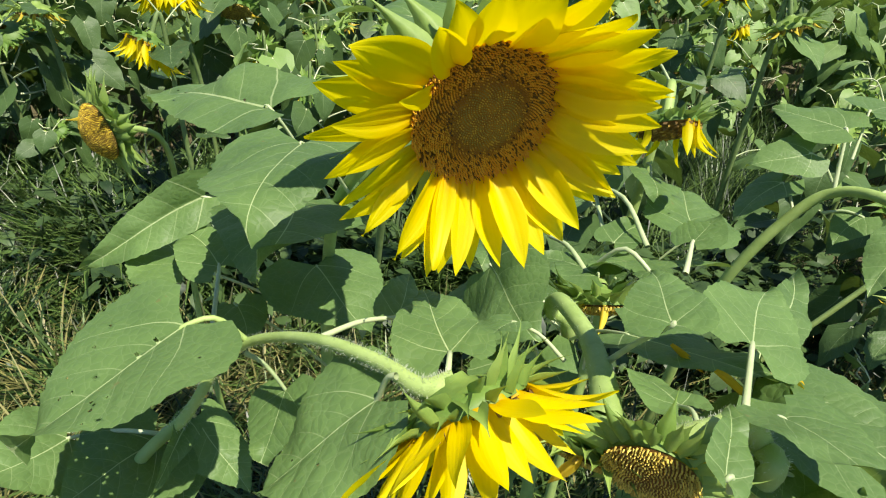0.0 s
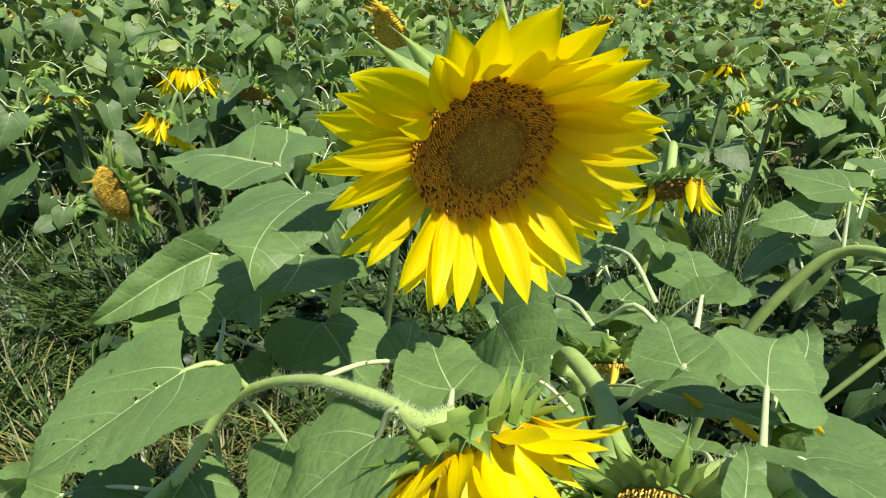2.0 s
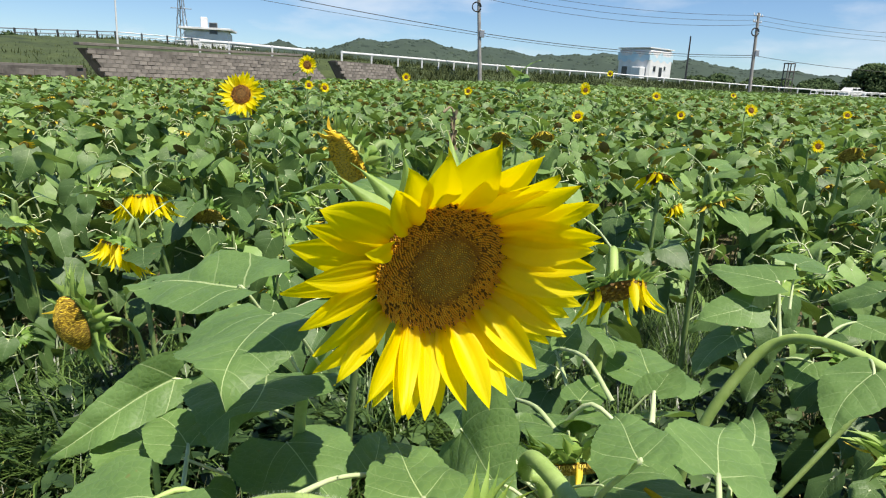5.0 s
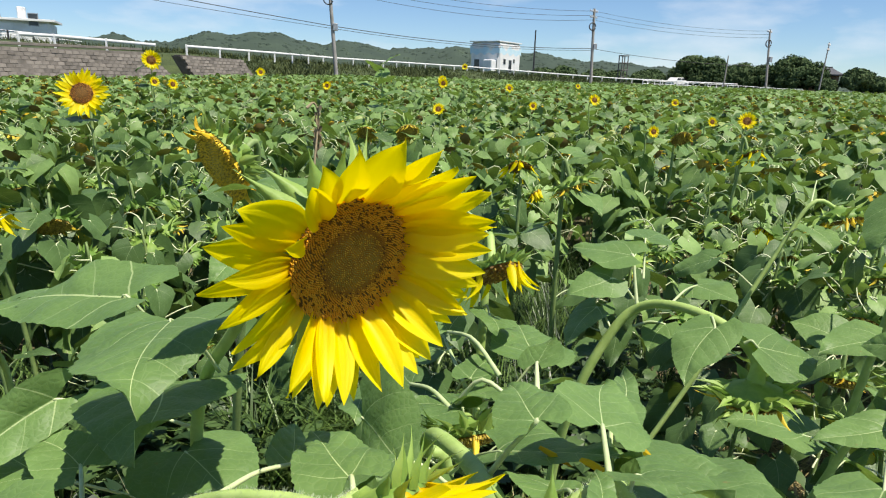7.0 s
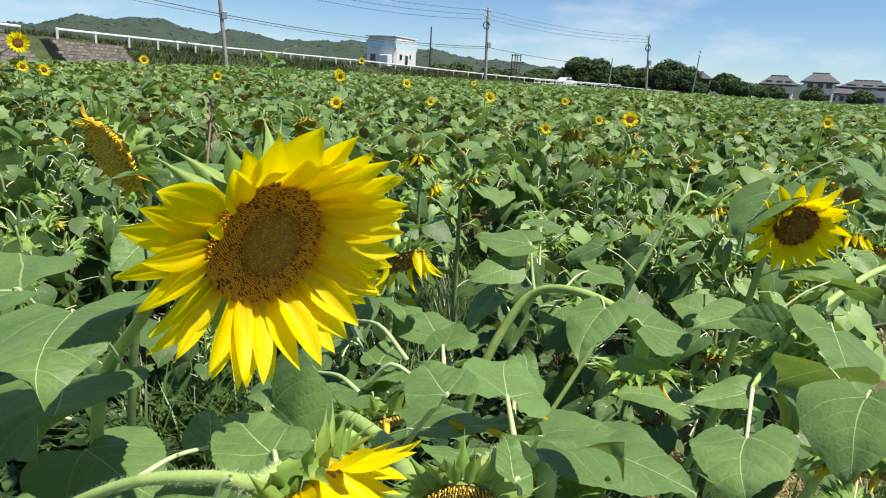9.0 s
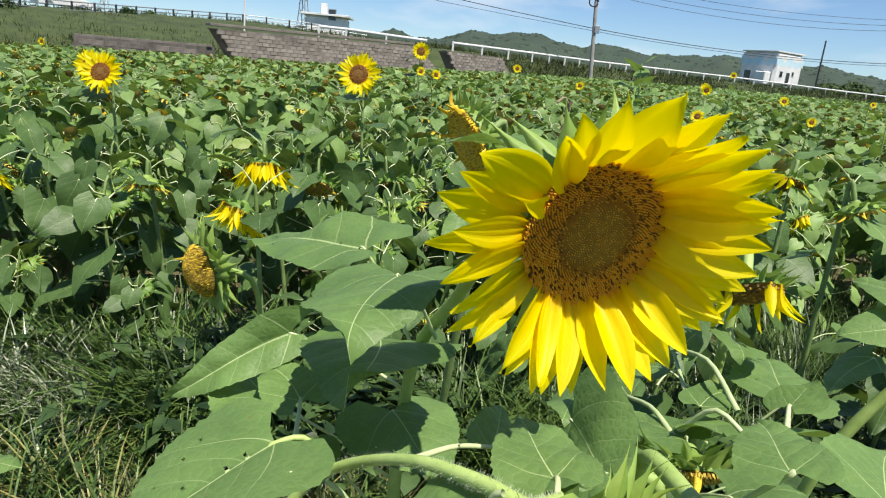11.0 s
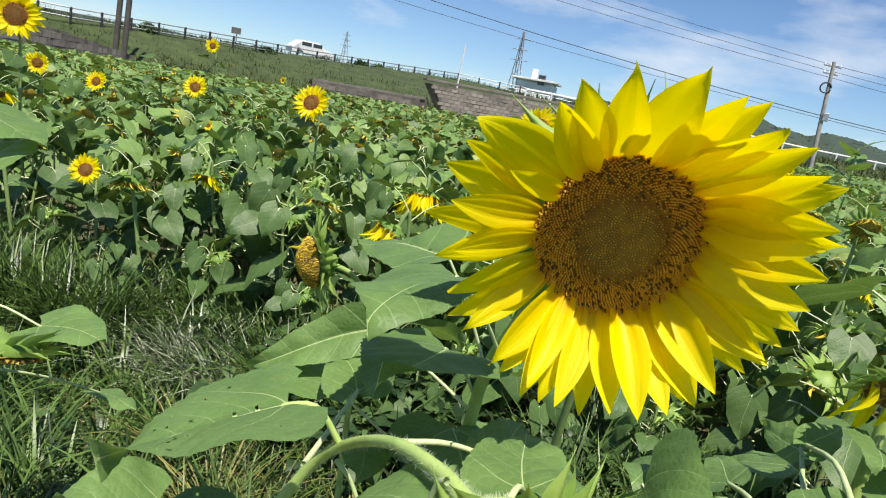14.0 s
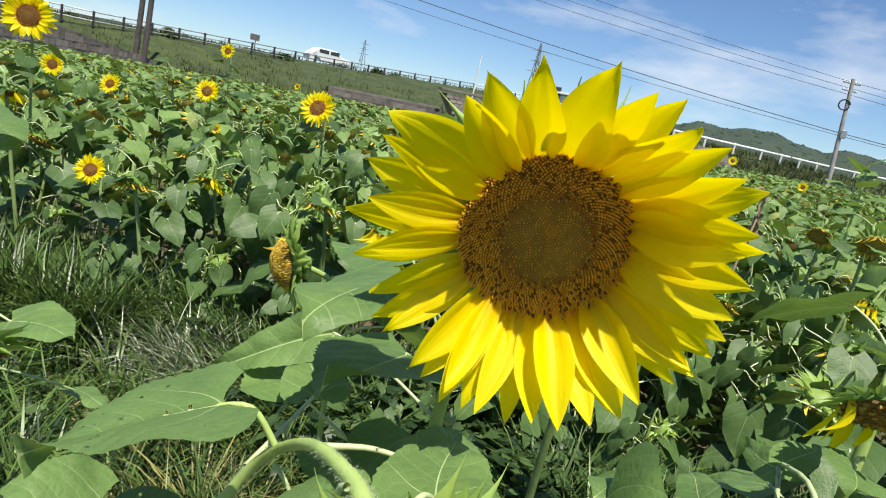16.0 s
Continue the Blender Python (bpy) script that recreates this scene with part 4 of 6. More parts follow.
LOWER_PETALS = ((234, 81, 23, 33), (240, 80, 21, 24), (246, 86, 20, 36), (244, 80, 19, 45), (256, 84, 21, 28), (262, 82, 20, 40), (268, 88, 22, 20), (276, 80, 25, 43), (285, 85, 25, 50), (294, 83, 24, 42), (306, 84, 27, 36), (301, 80, 22, 26), (316, 79, 26, 45))
RIGHT_PETALS = ((331, 83, 24, 39), (336, 79, 21, 42), (339, 86, 26, 21), (347, 83, 26, 36), (357, 82, 27, 49), (5, 84, 25, 31), (10, 86, 26, 46), (18, 91, 27, 41), (23, 84, 30, 50), (30, 92, 28, 49), (34, 93, 27, 37), (43, 90, 26, 44), (325, 80, 22, 27))


def open_flower(plant):
    """The great open head: face axes to the side and upward, each petal on its own bearing."""
    rng = np.random.default_rng(3)
    up = (Vector((0, 0, 1)) - NA * NA.z).normalized()
    m = Matrix((up.cross(NA), up, NA)).transposed().to_4x4()
    m.translation = FA - Vector(plant.location)
    head = piece("flower_head", KIT_HERO.back, plant, m, "large open flower head, golden-brown disc, bright yellow petals")
    piece("disc", KIT_HERO.disc, head, Matrix.Translation((0, 0, 0.001)))
    piece("seed_face", KIT_HERO.florets, head, Matrix.Translation((0, 0, 0.0015)))
    R = KIT_HERO.radius
    for az, length, width, lean in UPPER_PETALS + LEFT_PETALS + LOWER_PETALS + RIGHT_PETALS:
        a, curl = radians(az), rng.uniform(-0.16, 0.08)
        me = petal_mesh("petal", rng, length * 0.001, width * 0.00118, rng.uniform(0.0, 0.22), curl, rng.normal(0, 0.16), M_PETAL, 15, 9)
        el = radians(lean) - math.atan(curl)
        out, round_ = Vector((math.cos(a), math.sin(a), 0)), Vector((-math.sin(a), math.cos(a), 0))
        d = out * math.cos(el) + Vector((0, 0, math.sin(el)))
        nrm = Vector((0, 0, math.cos(el))) - out * math.sin(el) + round_ * rng.normal(0, 0.15)
        piece("petal", me, head, frame_matrix(out * R * 0.96 + Vector((0, 0, -0.004 + 0.00012 * lean)), d, nrm))
    for i in range(26):
        a, el = 6.283 * (i + rng.uniform(-0.3, 0.3)) / 26, rng.uniform(-0.9, -0.2)
        out = Vector((math.cos(a), math.sin(a), 0))
        piece("bract", KIT_HERO.bracts[rng.integers(5)], head, frame_matrix(out * R * (0.98 - 0.12 * (i % 2)) + Vector((0, 0, -R * (0.08 + 0.14 * (i % 2)))), out * math.cos(el) + Vector((0, 0, math.sin(el))), out * math.sin(el) - Vector((0, 0, math.cos(el)))) @ Matrix.Scale(1.25, 4))


open_flower(pa)
add_stem(pa, [(-0.17, 0.95, 0), (-0.16, 0.94, 0.6), (-0.14, 0.88, 1.03), (-0.07, 0.76, 1.22), (0.0, 0.64, 1.37), tuple(FA - NA * 0.05)], [0.013, 0.012, 0.0095, 0.008, 0.0085, 0.011], 30, 12, 500)
add_leaf(pa, (-0.214, 0.850, 1.237), (-0.479, 1.051, 1.146), (-0.206, 0.921, 1.264), (-0.135, 0.900, 1.06), 0.1, 0.1, 4)
add_leaf(pa, (-0.142, 0.700, 1.254), (-0.152, 0.517, 1.242), (-0.238, 0.695, 1.233), (-0.10, 0.815, 1.13), 0.05, 0.16)
add_leaf(pa, (-0.320, 0.853, 1.093), (-0.495, 0.784, 1.013), (-0.345, 0.865, 1.122), (-0.14, 0.89, 1.0), 0.65, 0.1)
add_leaf(pa, (-0.178, 0.813, 1.119), (-0.160, 0.601, 1.140), (-0.284, 0.752, 1.131), (-0.14, 0.89, 1.02), 0.05, 0.14)
add_leaf(pa, (-0.158, 0.852, 0.986), (-0.058, 0.731, 0.956), (-0.207, 0.756, 0.972), (-0.14, 0.91, 0.9), 0.05, 0.1, 2)
add_leaf(pa, (0.002, 0.556, 1.430), (-0.104, 0.524, 1.435), (-0.030, 0.510, 1.428), (0.000, 0.610, 1.385), 0.15, 0.10)
add_leaf(pa, (-0.063, 0.848, 1.294), (-0.109, 0.793, 1.273), (-0.080, 0.789, 1.256), (-0.03, 0.69, 1.30), 0.1, 0.1)
add_leaf(pa, (-0.328, 0.794, 1.010), (-0.433, 0.874, 1.012), (-0.324, 0.917, 1.007), (-0.15, 0.93, 0.8), 0.1, 0.1)
add_leaf(pa, (-0.263, 0.778, 0.956), (-0.230, 0.710, 0.940), (-0.300, 0.765, 0.957), (-0.15, 0.93, 0.7), 0.1, 0.1)

# the bent flower under it
pb = plant_at(-0.46, 0.66, "bowed sunflower plant, hairy stem arched over to a drooping yellow flower")
FB, NB = Vector((0.043, 0.361, 1.189)), Vector((0.45, -0.62, -0.62)).normalized()
KIT_BENT.hang = 0.34
head_of(pb, KIT_BENT, FB, NB, 44, (0.2, 0.8), 40, 0.95, (-0.9, 0.35), 2, "drooping flower head with a few curled petals", 5)
add_stem(pb, [(-0.46, 0.66, 0), (-0.44, 0.65, 0.5), (-0.313, 0.500, 0.908), (-0.249, 0.530, 0.987), (-0.207, 0.541, 1.061), (-0.158, 0.517, 1.115), (-0.087, 0.456, 1.172), (-0.028, 0.409, 1.193), (0.007, 0.375, 1.200), tuple(FB - NB * 0.024)],
         [0.012, 0.011, 0.0074, 0.0066, 0.0058, 0.0052, 0.0054, 0.0062, 0.0080, 0.0115], 48, 14, 1900)
add_leaf(pb, (-0.221, 0.502, 1.140), (-0.325, 0.376, 1.096), (-0.302, 0.579, 1.132), (-0.170, 0.528, 1.101), 0.22, 0.10, 16, 0.05, 0.0042, True, 0.02, 0.16, True)
add_leaf(pb, (0.030, 0.423, 1.195), (-0.005, 0.520, 1.188), (0.057, 0.481, 1.190), (0.027, 0.378, 1.205), 0.05, 0.1)
add_leaf(pb, (-0.019, 0.511, 1.160), (-0.003, 0.577, 1.165), (0.014, 0.544, 1.153), (-0.082, 0.458, 1.174), 0.05, 0.1, 0, 0.05, 0.0034, True, 0.006)
add_leaf(pb, (-0.026, 0.381, 1.178), (-0.115, 0.342, 1.106), (-0.104, 0.435, 1.130), (-0.012, 0.373, 1.212), 0.15, 0.12, 2)
add_leaf(pb, (-0.136, 0.531, 1.034), (-0.146, 0.460, 0.999), (-0.192, 0.532, 0.994), (-0.178, 0.535, 1.081), 0.1, 0.1)
add_leaf(pb, (-0.288, 0.525, 0.943), (-0.354, 0.429, 0.959), (-0.361, 0.540, 0.967), (-0.262, 0.525, 0.973), 0.15, 0.15, 1)
add_leaf(pb, (-0.252, 0.539, 0.968), (-0.265, 0.436, 0.971), (-0.248, 0.496, 0.956), (-0.246, 0.531, 0.986), 0.3, 0.1)
add_leaf(pb, (-0.269, 0.740, 1.048), (-0.346, 0.837, 1.051), (-0.361, 0.777, 1.047), (-0.226, 0.556, 1.046), 0.1, 0.1, 0, 0.05, 0.0042, True, 0.0)
add_leaf(pb, (-0.379, 0.514, 0.956), (-0.417, 0.410, 0.987), (-0.439, 0.506, 0.991), (-0.272, 0.529, 0.954), 0.1, 0.1)
add_leaf(pb, (-0.254, 0.567, 0.938), (-0.191, 0.513, 0.871), (-0.244, 0.505, 0.908), (-0.249, 0.528, 0.984), 0.1, 0.1)
add_leaf(pb, (-0.292, 0.558, 0.890), (-0.250, 0.491, 0.875), (-0.212, 0.519, 0.882), (-0.285, 0.523, 0.940), 0.1, 0.1)

# the heads hanging low in front
pc = plant_at(0.28, 0.92, "sunflower plant with a thick hooked neck and heavy hanging head")
KIT_NOD = HeadKit(46, 0.041, 0.045, 0.012, 620, M_SEED, M_DISC_BASE, M_PETAL_OLD, 0.010, 0.9, 0.040, tall=0.004, floret=0.62, depth=0.8)
FC, NC = Vector((0.173, 0.429, 1.080)), Vector((-0.25, -0.50, -0.83)).normalized()
head_of(pc, KIT_NOD, FC, NC, 24, (-0.4, 0.3), 40, 0.15, (-0.55, 0.3), 2, "heavy ripening head hanging face down", 7)
add_stem(pc, [(0.28, 0.92, 0), (0.27, 0.92, 0.5), (0.245, 0.805, 0.912), (0.206, 0.793, 0.972), (0.205, 0.751, 1.023), (0.222, 0.663, 1.037), (0.215, 0.565, 1.062), (0.197, 0.477, 1.084), tuple(FC - NC * 0.022)],
         [0.015, 0.014, 0.011, 0.011, 0.012, 0.0125, 0.0145, 0.0175, 0.019], 40, 14, 900)
add_leaf(pc, (0.257, 0.520, 1.167), (0.260, 0.630, 1.157), (0.304, 0.573, 1.175), (0.225, 0.576, 1.066), 0.05, 0.1, 0, 0.05, 0.0046, True, 0.004)
add_leaf(pc, (0.276, 0.674, 1.032), (0.389, 0.504, 1.093), (0.361, 0.674, 1.054), (0.241, 0.777, 0.934), 0.1, 0.12)
add_leaf(pc, (0.257, 0.455, 1.120), (0.237, 0.542, 1.089), (0.281, 0.501, 1.099), (0.250, 0.399, 1.143), 0.1, 0.1)
add_leaf(pc, (0.124, 0.648, 1.059), (0.086, 0.610, 1.060), (0.105, 0.668, 1.050), (0.187, 0.611, 1.032), 0.1, 0.1)
add_leaf(pc, (0.118, 0.880, 0.992), (0.177, 0.705, 0.999), (0.063, 0.898, 0.894), (0.245, 0.805, 0.912), 0.1, 0.1)
add_leaf(pc, (0.155, 0.889, 0.932), (0.002, 0.762, 0.882), (0.105, 0.700, 0.946), (0.27, 0.92, 0.7), 0.1, 0.1)
add_leaf(pc, (0.180, 0.749, 0.909), (0.111, 0.513, 0.918), (0.206, 0.564, 0.926), (0.27, 0.92, 0.6), 0.1, 0.1)

pd = plant_at(0.42, 0.68, "sunflower plant with a hairy bent neck and a ripe yellow-seeded head")
FD, ND = Vector((0.205, 0.373, 1.121)), Vector((-0.38, -0.86, -0.28)).normalized()
head_of(pd, KIT_NOD, FD, ND, 20, (-0.4, 0.3), 44, 0.1, (-0.6, 0.3), 2, "ripe head with yellow seeds", 9)
add_stem(pd, [(0.42, 0.68, 0), (0.41, 0.67, 0.5), (0.327, 0.406, 1.066), (0.318, 0.412, 1.119), (0.290, 0.409, 1.152), (0.254, 0.386, 1.161), tuple(FD - ND * 0.022)],
         [0.014, 0.013, 0.011, 0.0105, 0.011, 0.0125, 0.016], 36, 14, 1200)
add_leaf(pd, (0.338, 0.51, 1.155), (0.4, 0.628, 1.15), (0.434, 0.565, 1.135), (0.294, 0.417, 1.149), 0.05, 0.12, 0, 0.05, 0.0045, True, 0.0)
add_leaf(pd, (0.226, 0.315, 1.187), (0.251, 0.390, 1.191), (0.255, 0.348, 1.181), (0.236, 0.319, 1.170), 0.25, 0.1)
add_leaf(pd, (0.316, 0.402, 1.165), (0.358, 0.314, 1.182), (0.379, 0.425, 1.155), (0.309, 0.408, 1.137), 0.2, 0.14)
add_leaf(pd, (0.432, 0.465, 1.092), (0.508, 0.445, 1.089), (0.473, 0.521, 1.096), (0.327, 0.423, 1.108), 0.1, 0.1)
add_leaf(pd, (0.375, 0.404, 1.073), (0.394, 0.367, 1.115), (0.415, 0.424, 1.067), (0.322, 0.409, 1.092), 0.1, 0.1)
add_leaf(pd, (0.367, 0.483, 1.068), (0.345, 0.557, 0.985), (0.386, 0.578, 1.034), (0.319, 0.415, 1.109), 0.1, 0.1)
add_leaf(pd, (0.393, 0.491, 1.095), (0.513, 0.352, 1.087), (0.533, 0.528, 1.078), (0.350, 0.468, 1.077), 0.15, 0.12)
add_leaf(pd, (0.393, 0.440, 1.084), (0.271, 0.396, 1.091), (0.372, 0.378, 1.077), (0.352, 0.463, 1.072), 0.1, 0.1)

add_leaf(pd, (0.41, 0.603, 1.1), (0.538, 0.755, 1.08), (0.498, 0.656, 1.08), (0.363, 0.517, 1.064), 0.1, 0.1, 0, 0.06, 0.0052, True, 0.0)

# the head between them
pe = plant_at(0.34, 0.98, "sunflower plant bent over, brown head under curling green bracts")
FE = Vector((0.306, 0.872, 0.934))
head_of(pe, KIT_RIPE, FE, (0.05, -0.58, -0.81), 22, (-0.4, 0.2), 44, 0.3, (-1.0, 0.1), 2, "", 12)
add_stem(pe, [(0.34, 0.98, 0), (0.36, 1.02, 0.6), (0.350, 1.009, 0.927), (0.317, 0.943, 0.944), tuple(FE + Vector((0, 0.008, 0.026)))], [0.012, 0.011, 0.009, 0.009, 0.012], 24, 10)
add_leaf(pe, (0.341, 0.984, 0.990), (0.424, 1.079, 0.984), (0.418, 1.014, 0.979), (0.325, 1.038, 0.925), 0.1, 0.1, 5)
add_leaf(pe, (0.472, 0.961, 0.969), (0.279, 0.896, 0.989), (0.413, 1.034, 0.935), (0.353, 0.995, 0.924), 0.1, 0.1, 6)
add_leaf(pe, (0.323, 0.877, 0.984), (0.347, 0.878, 1.001), (0.344, 0.924, 0.982), (0.320, 0.885, 0.961), 0.1, 0.1)
add_leaf(pe, (0.494, 1.015, 1.006), (0.509, 1.198, 1.006), (0.588, 1.079, 1.002), (0.38, 1.05, 0.8), 0.1, 0.1, 5)
add_leaf(pe, (0.304, 0.908, 0.967), (0.218, 0.984, 0.956), (0.248, 0.869, 0.963), (0.36, 1.02, 0.65), 0.1, 0.1)

for b0, t0, s0, k0, g0 in (((0.143, 0.969, 1.000), (0.094, 0.878, 0.987), (0.115, 1.018, 0.978), (0.199, 0.824, 0.963), 0.01),
                           ((0.241, 1.045, 0.960), (0.220, 1.174, 0.939), (0.260, 1.103, 0.973), (0.287, 0.920, 0.964), 0.015),
                           ((0.351, 1.198, 0.991), (0.295, 1.312, 0.965), (0.334, 1.262, 1.003), (0.345, 1.013, 0.954), 0.0),
                           ((0.347, 1.154, 1.019), (0.403, 1.255, 1.037), (0.399, 1.192, 1.014), (0.393, 0.960, 1.001), 0.03),
                           ((0.440, 0.902, 1.049), (0.500, 0.946, 1.079), (0.452, 1.016, 1.050), (0.415, 0.842, 1.025), 0.0),
                           ((0.366, 0.859, 1.015), (0.368, 0.804, 1.028), (0.339, 0.811, 1.018), (0.292, 0.937, 0.955), 0.045)):
    add_leaf(pe, b0, t0, s0, k0, 0.1, 0.1, 0, 0.06, 0.0058, False, g0)

# the arching plant
pf = plant_at(0.70, 1.36, "sunflower plant arched over, thick pale stem, head facing the ground")
FF = Vector((0.965, 0.925, 0.905))
head_of(pf, KIT_SPENT, FF, (0.08, -0.12, -0.98), 20, (-0.3, 0.3), 34, 0.2, (-0.9, 0.5), 2, "", 14)
add_stem(pf, [(0.70, 1.36, 0), (0.72, 1.33, 0.5), (0.75, 1.29, 0.76), (0.825, 1.270, 0.934), (0.876, 1.241, 1.006), (0.913, 1.154, 1.039), (0.956, 1.038, 1.033), (0.985, 0.955, 0.985), tuple(FF + Vector((0, 0, 0.03)))],
         [0.015, 0.014, 0.013, 0.012, 0.0115, 0.0112, 0.0115, 0.014, 0.02], 40, 12)
add_leaf(pf, (0.873, 1.285, 1.129), (0.771, 1.414, 1.122), (0.867, 1.419, 1.141), (0.873, 1.245, 1.010), 0.1, 0.1, 0, 0.05, 0.0055, False, 0.0)
add_leaf(pf, (0.931, 1.324, 1.160), (1.027, 1.372, 1.156), (0.961, 1.420, 1.161), (0.901, 1.271, 1.071), 0.1, 0.1, 0, 0.05, 0.004, False, 0.0)
add_leaf(pf, (0.808, 1.266, 1.079), (0.681, 1.256, 1.031), (0.739, 1.309, 1.085), (0.868, 1.254, 1.024), 0.05, 0.1, 0, 0.05, 0.004, False)
add_leaf(pf, (0.817, 1.339, 0.976), (0.682, 1.271, 0.902), (0.745, 1.367, 0.941), (0.825, 1.270, 0.934), 0.05, 0.1, 0, 0.05, 0.004, False)
add_leaf(pf, (0.874, 0.964, 1.060), (0.749, 0.897, 0.978), (0.887, 0.899, 1.062), (0.925, 1.046, 1.048), 0.05, 0.1, 0, 0.05, 0.004, True)
add_leaf(pf, (0.967, 0.939, 1.018), (1.106, 0.902, 0.980), (1.104, 1.001, 1.024), (0.950, 0.957, 1.020), 0.05, 0.1, 0, 0.05, 0.004, False)
add_leaf(pf, (0.929, 1.201, 0.972), (0.858, 1.168, 0.921), (0.907, 1.141, 0.941), (0.871, 1.247, 0.953), 0.1, 0.1, 0, 0.05, 0.004, False)
add_leaf(pf, (0.606, 0.368, 1.124), (0.494, 0.287, 1.108), (0.563, 0.411, 1.108), (0.681, 0.427, 1.151), 0.1, 0.1, 0, 0.06, 0.0036, True, 0.0)
add_leaf(pf, (1.083, 1.292, 1.035), (1.090, 1.154, 1.028), (1.144, 1.243, 1.045), (0.919, 1.173, 1.037), 0.1, 0.1, 0, 0.05, 0.004, False)


def wild_plant(label, base, head, normal, kit, petals, tilt, bracts, keep, leaves, radius=0.011, neck=0.05, via=None, seed=1, group="", size=0.13, rows=2, spread=(-0.7, 0.4), grow=1.0, leafy=24):
    """A plant whose head and foot are known; its leaves stand round the stem."""
    rng = np.random.default_rng(seed)
    p = plant_at(base[0], base[1], label, group)
    h, nn = Vector(head), Vector(normal).normalized()
    back = h - nn * kit.radius * 0.5
    b = Vector((base[0], base[1], p.location.z - 0.01))
    pts = [tuple(b)]
    top = Vector(via) if via is not None else back + Vector((0, 0, 0.07)) - Vector((nn.x, nn.y, 0)) * 0.07 if nn.z < 0.2 else back - nn * 0.12
    pts += [tuple(b.lerp(top, 0.5) + Vector((rng.normal(0, 0.015), rng.normal(0, 0.015), 0))), tuple(b.lerp(top, 0.85)), tuple(top), tuple(back)]
    add_stem(p, pts, [radius * 1.3, radius * 1.2, radius, radius * 0.9, radius], 20, 9, 0, M_STEM if math.hypot(*base) < 1.9 else M_STEM_FIELD)
    fh = head_of(p, kit, h, nn, petals, tilt, bracts, keep, spread, rows, "", seed + 50, math.hypot(*base) < 2.2)
    fh.matrix_basis = fh.matrix_basis @ Matrix.Scale(grow, 4)
    # plants standing back in the near rows take the leaf with painted shade
    LEAF_MAT[0] = M_LEAF_SHADED if base[0] < 0.9 and math.hypot(*base) > 1.6 else M_LEAF
    for i in range(leaves):
        q = (i + 0.6) / leaves
        o = Vector(smooth_path(pts, 40)[int(8 + leafy * q)])
        a = i * 2.4 + rng.uniform(-0.4, 0.4)
        out = Vector((math.cos(a), math.sin(a), 0))
        c = o + out * rng.uniform(0.07, 0.13) + Vector((0, 0, rng.uniform(0.02, 0.09)))
        L = size * rng.uniform(0.8, 1.25)
        t = c + (out + Vector((0, 0, rng.uniform(-0.8, 0.1)))).normalized() * L
        s = c + out.cross(Vector((0, 0, 1))) * L * 0.46 + Vector((0, 0, rng.normal(0, 0.02)))
        add_leaf(p, c, t, s, tuple(o), 0.15, 0.12, 0, 0.06, 0.0032, False)
    LEAF_MAT[0] = M_LEAF
    return p


WILT = "sunflower plant with a drooping head of wilting yellow petals"
RIPE = "sunflower plant with a spent head hanging, brown face and green bracts"
OPEN = "sunflower plant with an open yellow flower standing above the crop"
wild_plant("sunflower plant, bowed head with a yellow seeded face", (-0.41, 1.16), (-0.514, 0.975, 1.132), (-0.64, -0.74, -0.16), KIT_LEAFY, 16, (-0.4, 0.2), 52, 0.1, 1, 0.0055, seed=60, spread=(-0.5, 0.35), via=(-0.455, 1.055, 1.085))
wild_plant(WILT, (0.45, 1.28), (0.447, 1.144, 1.150), (0.12, -0.62, -0.77), KIT_WILT, 26, (0.65, 1.25), 34, 0.4, 5, 0.010, seed=61, via=(0.462, 1.235, 1.205), grow=0.92)
wild_plant("sunflower plant, long drooping head with curled orange petals", (-0.16, 1.95), (-0.112, 1.570, 1.328), (-0.80, -0.42, -0.42), KIT_CONE, 24, (0.5, 1.25), 46, 0.45, 2, 0.010, seed=62, spread=(-0.6, 0.3), via=(-0.030, 1.640, 1.370))
wild_plant(WILT, (-0.90, 2.66), (-0.994, 2.549, 1.040), (0.1, -0.35, -0.93), KIT_WILT, 36, (0.65, 1.25), 24, 1.0, 6, 0.008, seed=63, grow=1.3)
wild_plant(WILT, (-0.86, 2.32), (-0.943, 2.174, 0.935), (-0.35, -0.45, -0.82), KIT_WILT, 36, (0.65, 1.25), 24, 1.0, 5, 0.008, seed=64, grow=1.15)
wild_plant("sunflower plant with a half-shaded open flower, petals folding forward", (1.45, 1.15), (1.418, 0.924, 1.236), (-0.42, -0.85, -0.28), KIT_OPEN, 34, (0.2, 0.9), 20, 1.0, 6, 0.009, seed=65, size=0.16)
wild_plant(RIPE, (0.96, 1.60), (1.680, 1.420, 1.168), (0.1, -0.35, -0.92), KIT_SPENT, 24, (0.2, 0.7), 28, 0.8, 4, 0.0068, seed=66, via=(1.594, 1.454, 1.216))
wild_plant(RIPE, (1.02, 0.75), (0.958, 0.394, 0.981), (-0.2, -0.4, -0.9), KIT_SPENT, 16, (-0.3, 0.3), 30, 0.2, 5, 0.008, seed=67, size=0.17)
wild_plant(RIPE, (1.25, 1.18), (1.260, 0.776, 0.969), (0.2, -0.3, -0.92), KIT_RIPE, 16, (-0.3, 0.3), 30, 0.2, 6, 0.008, seed=68, size=0.16)
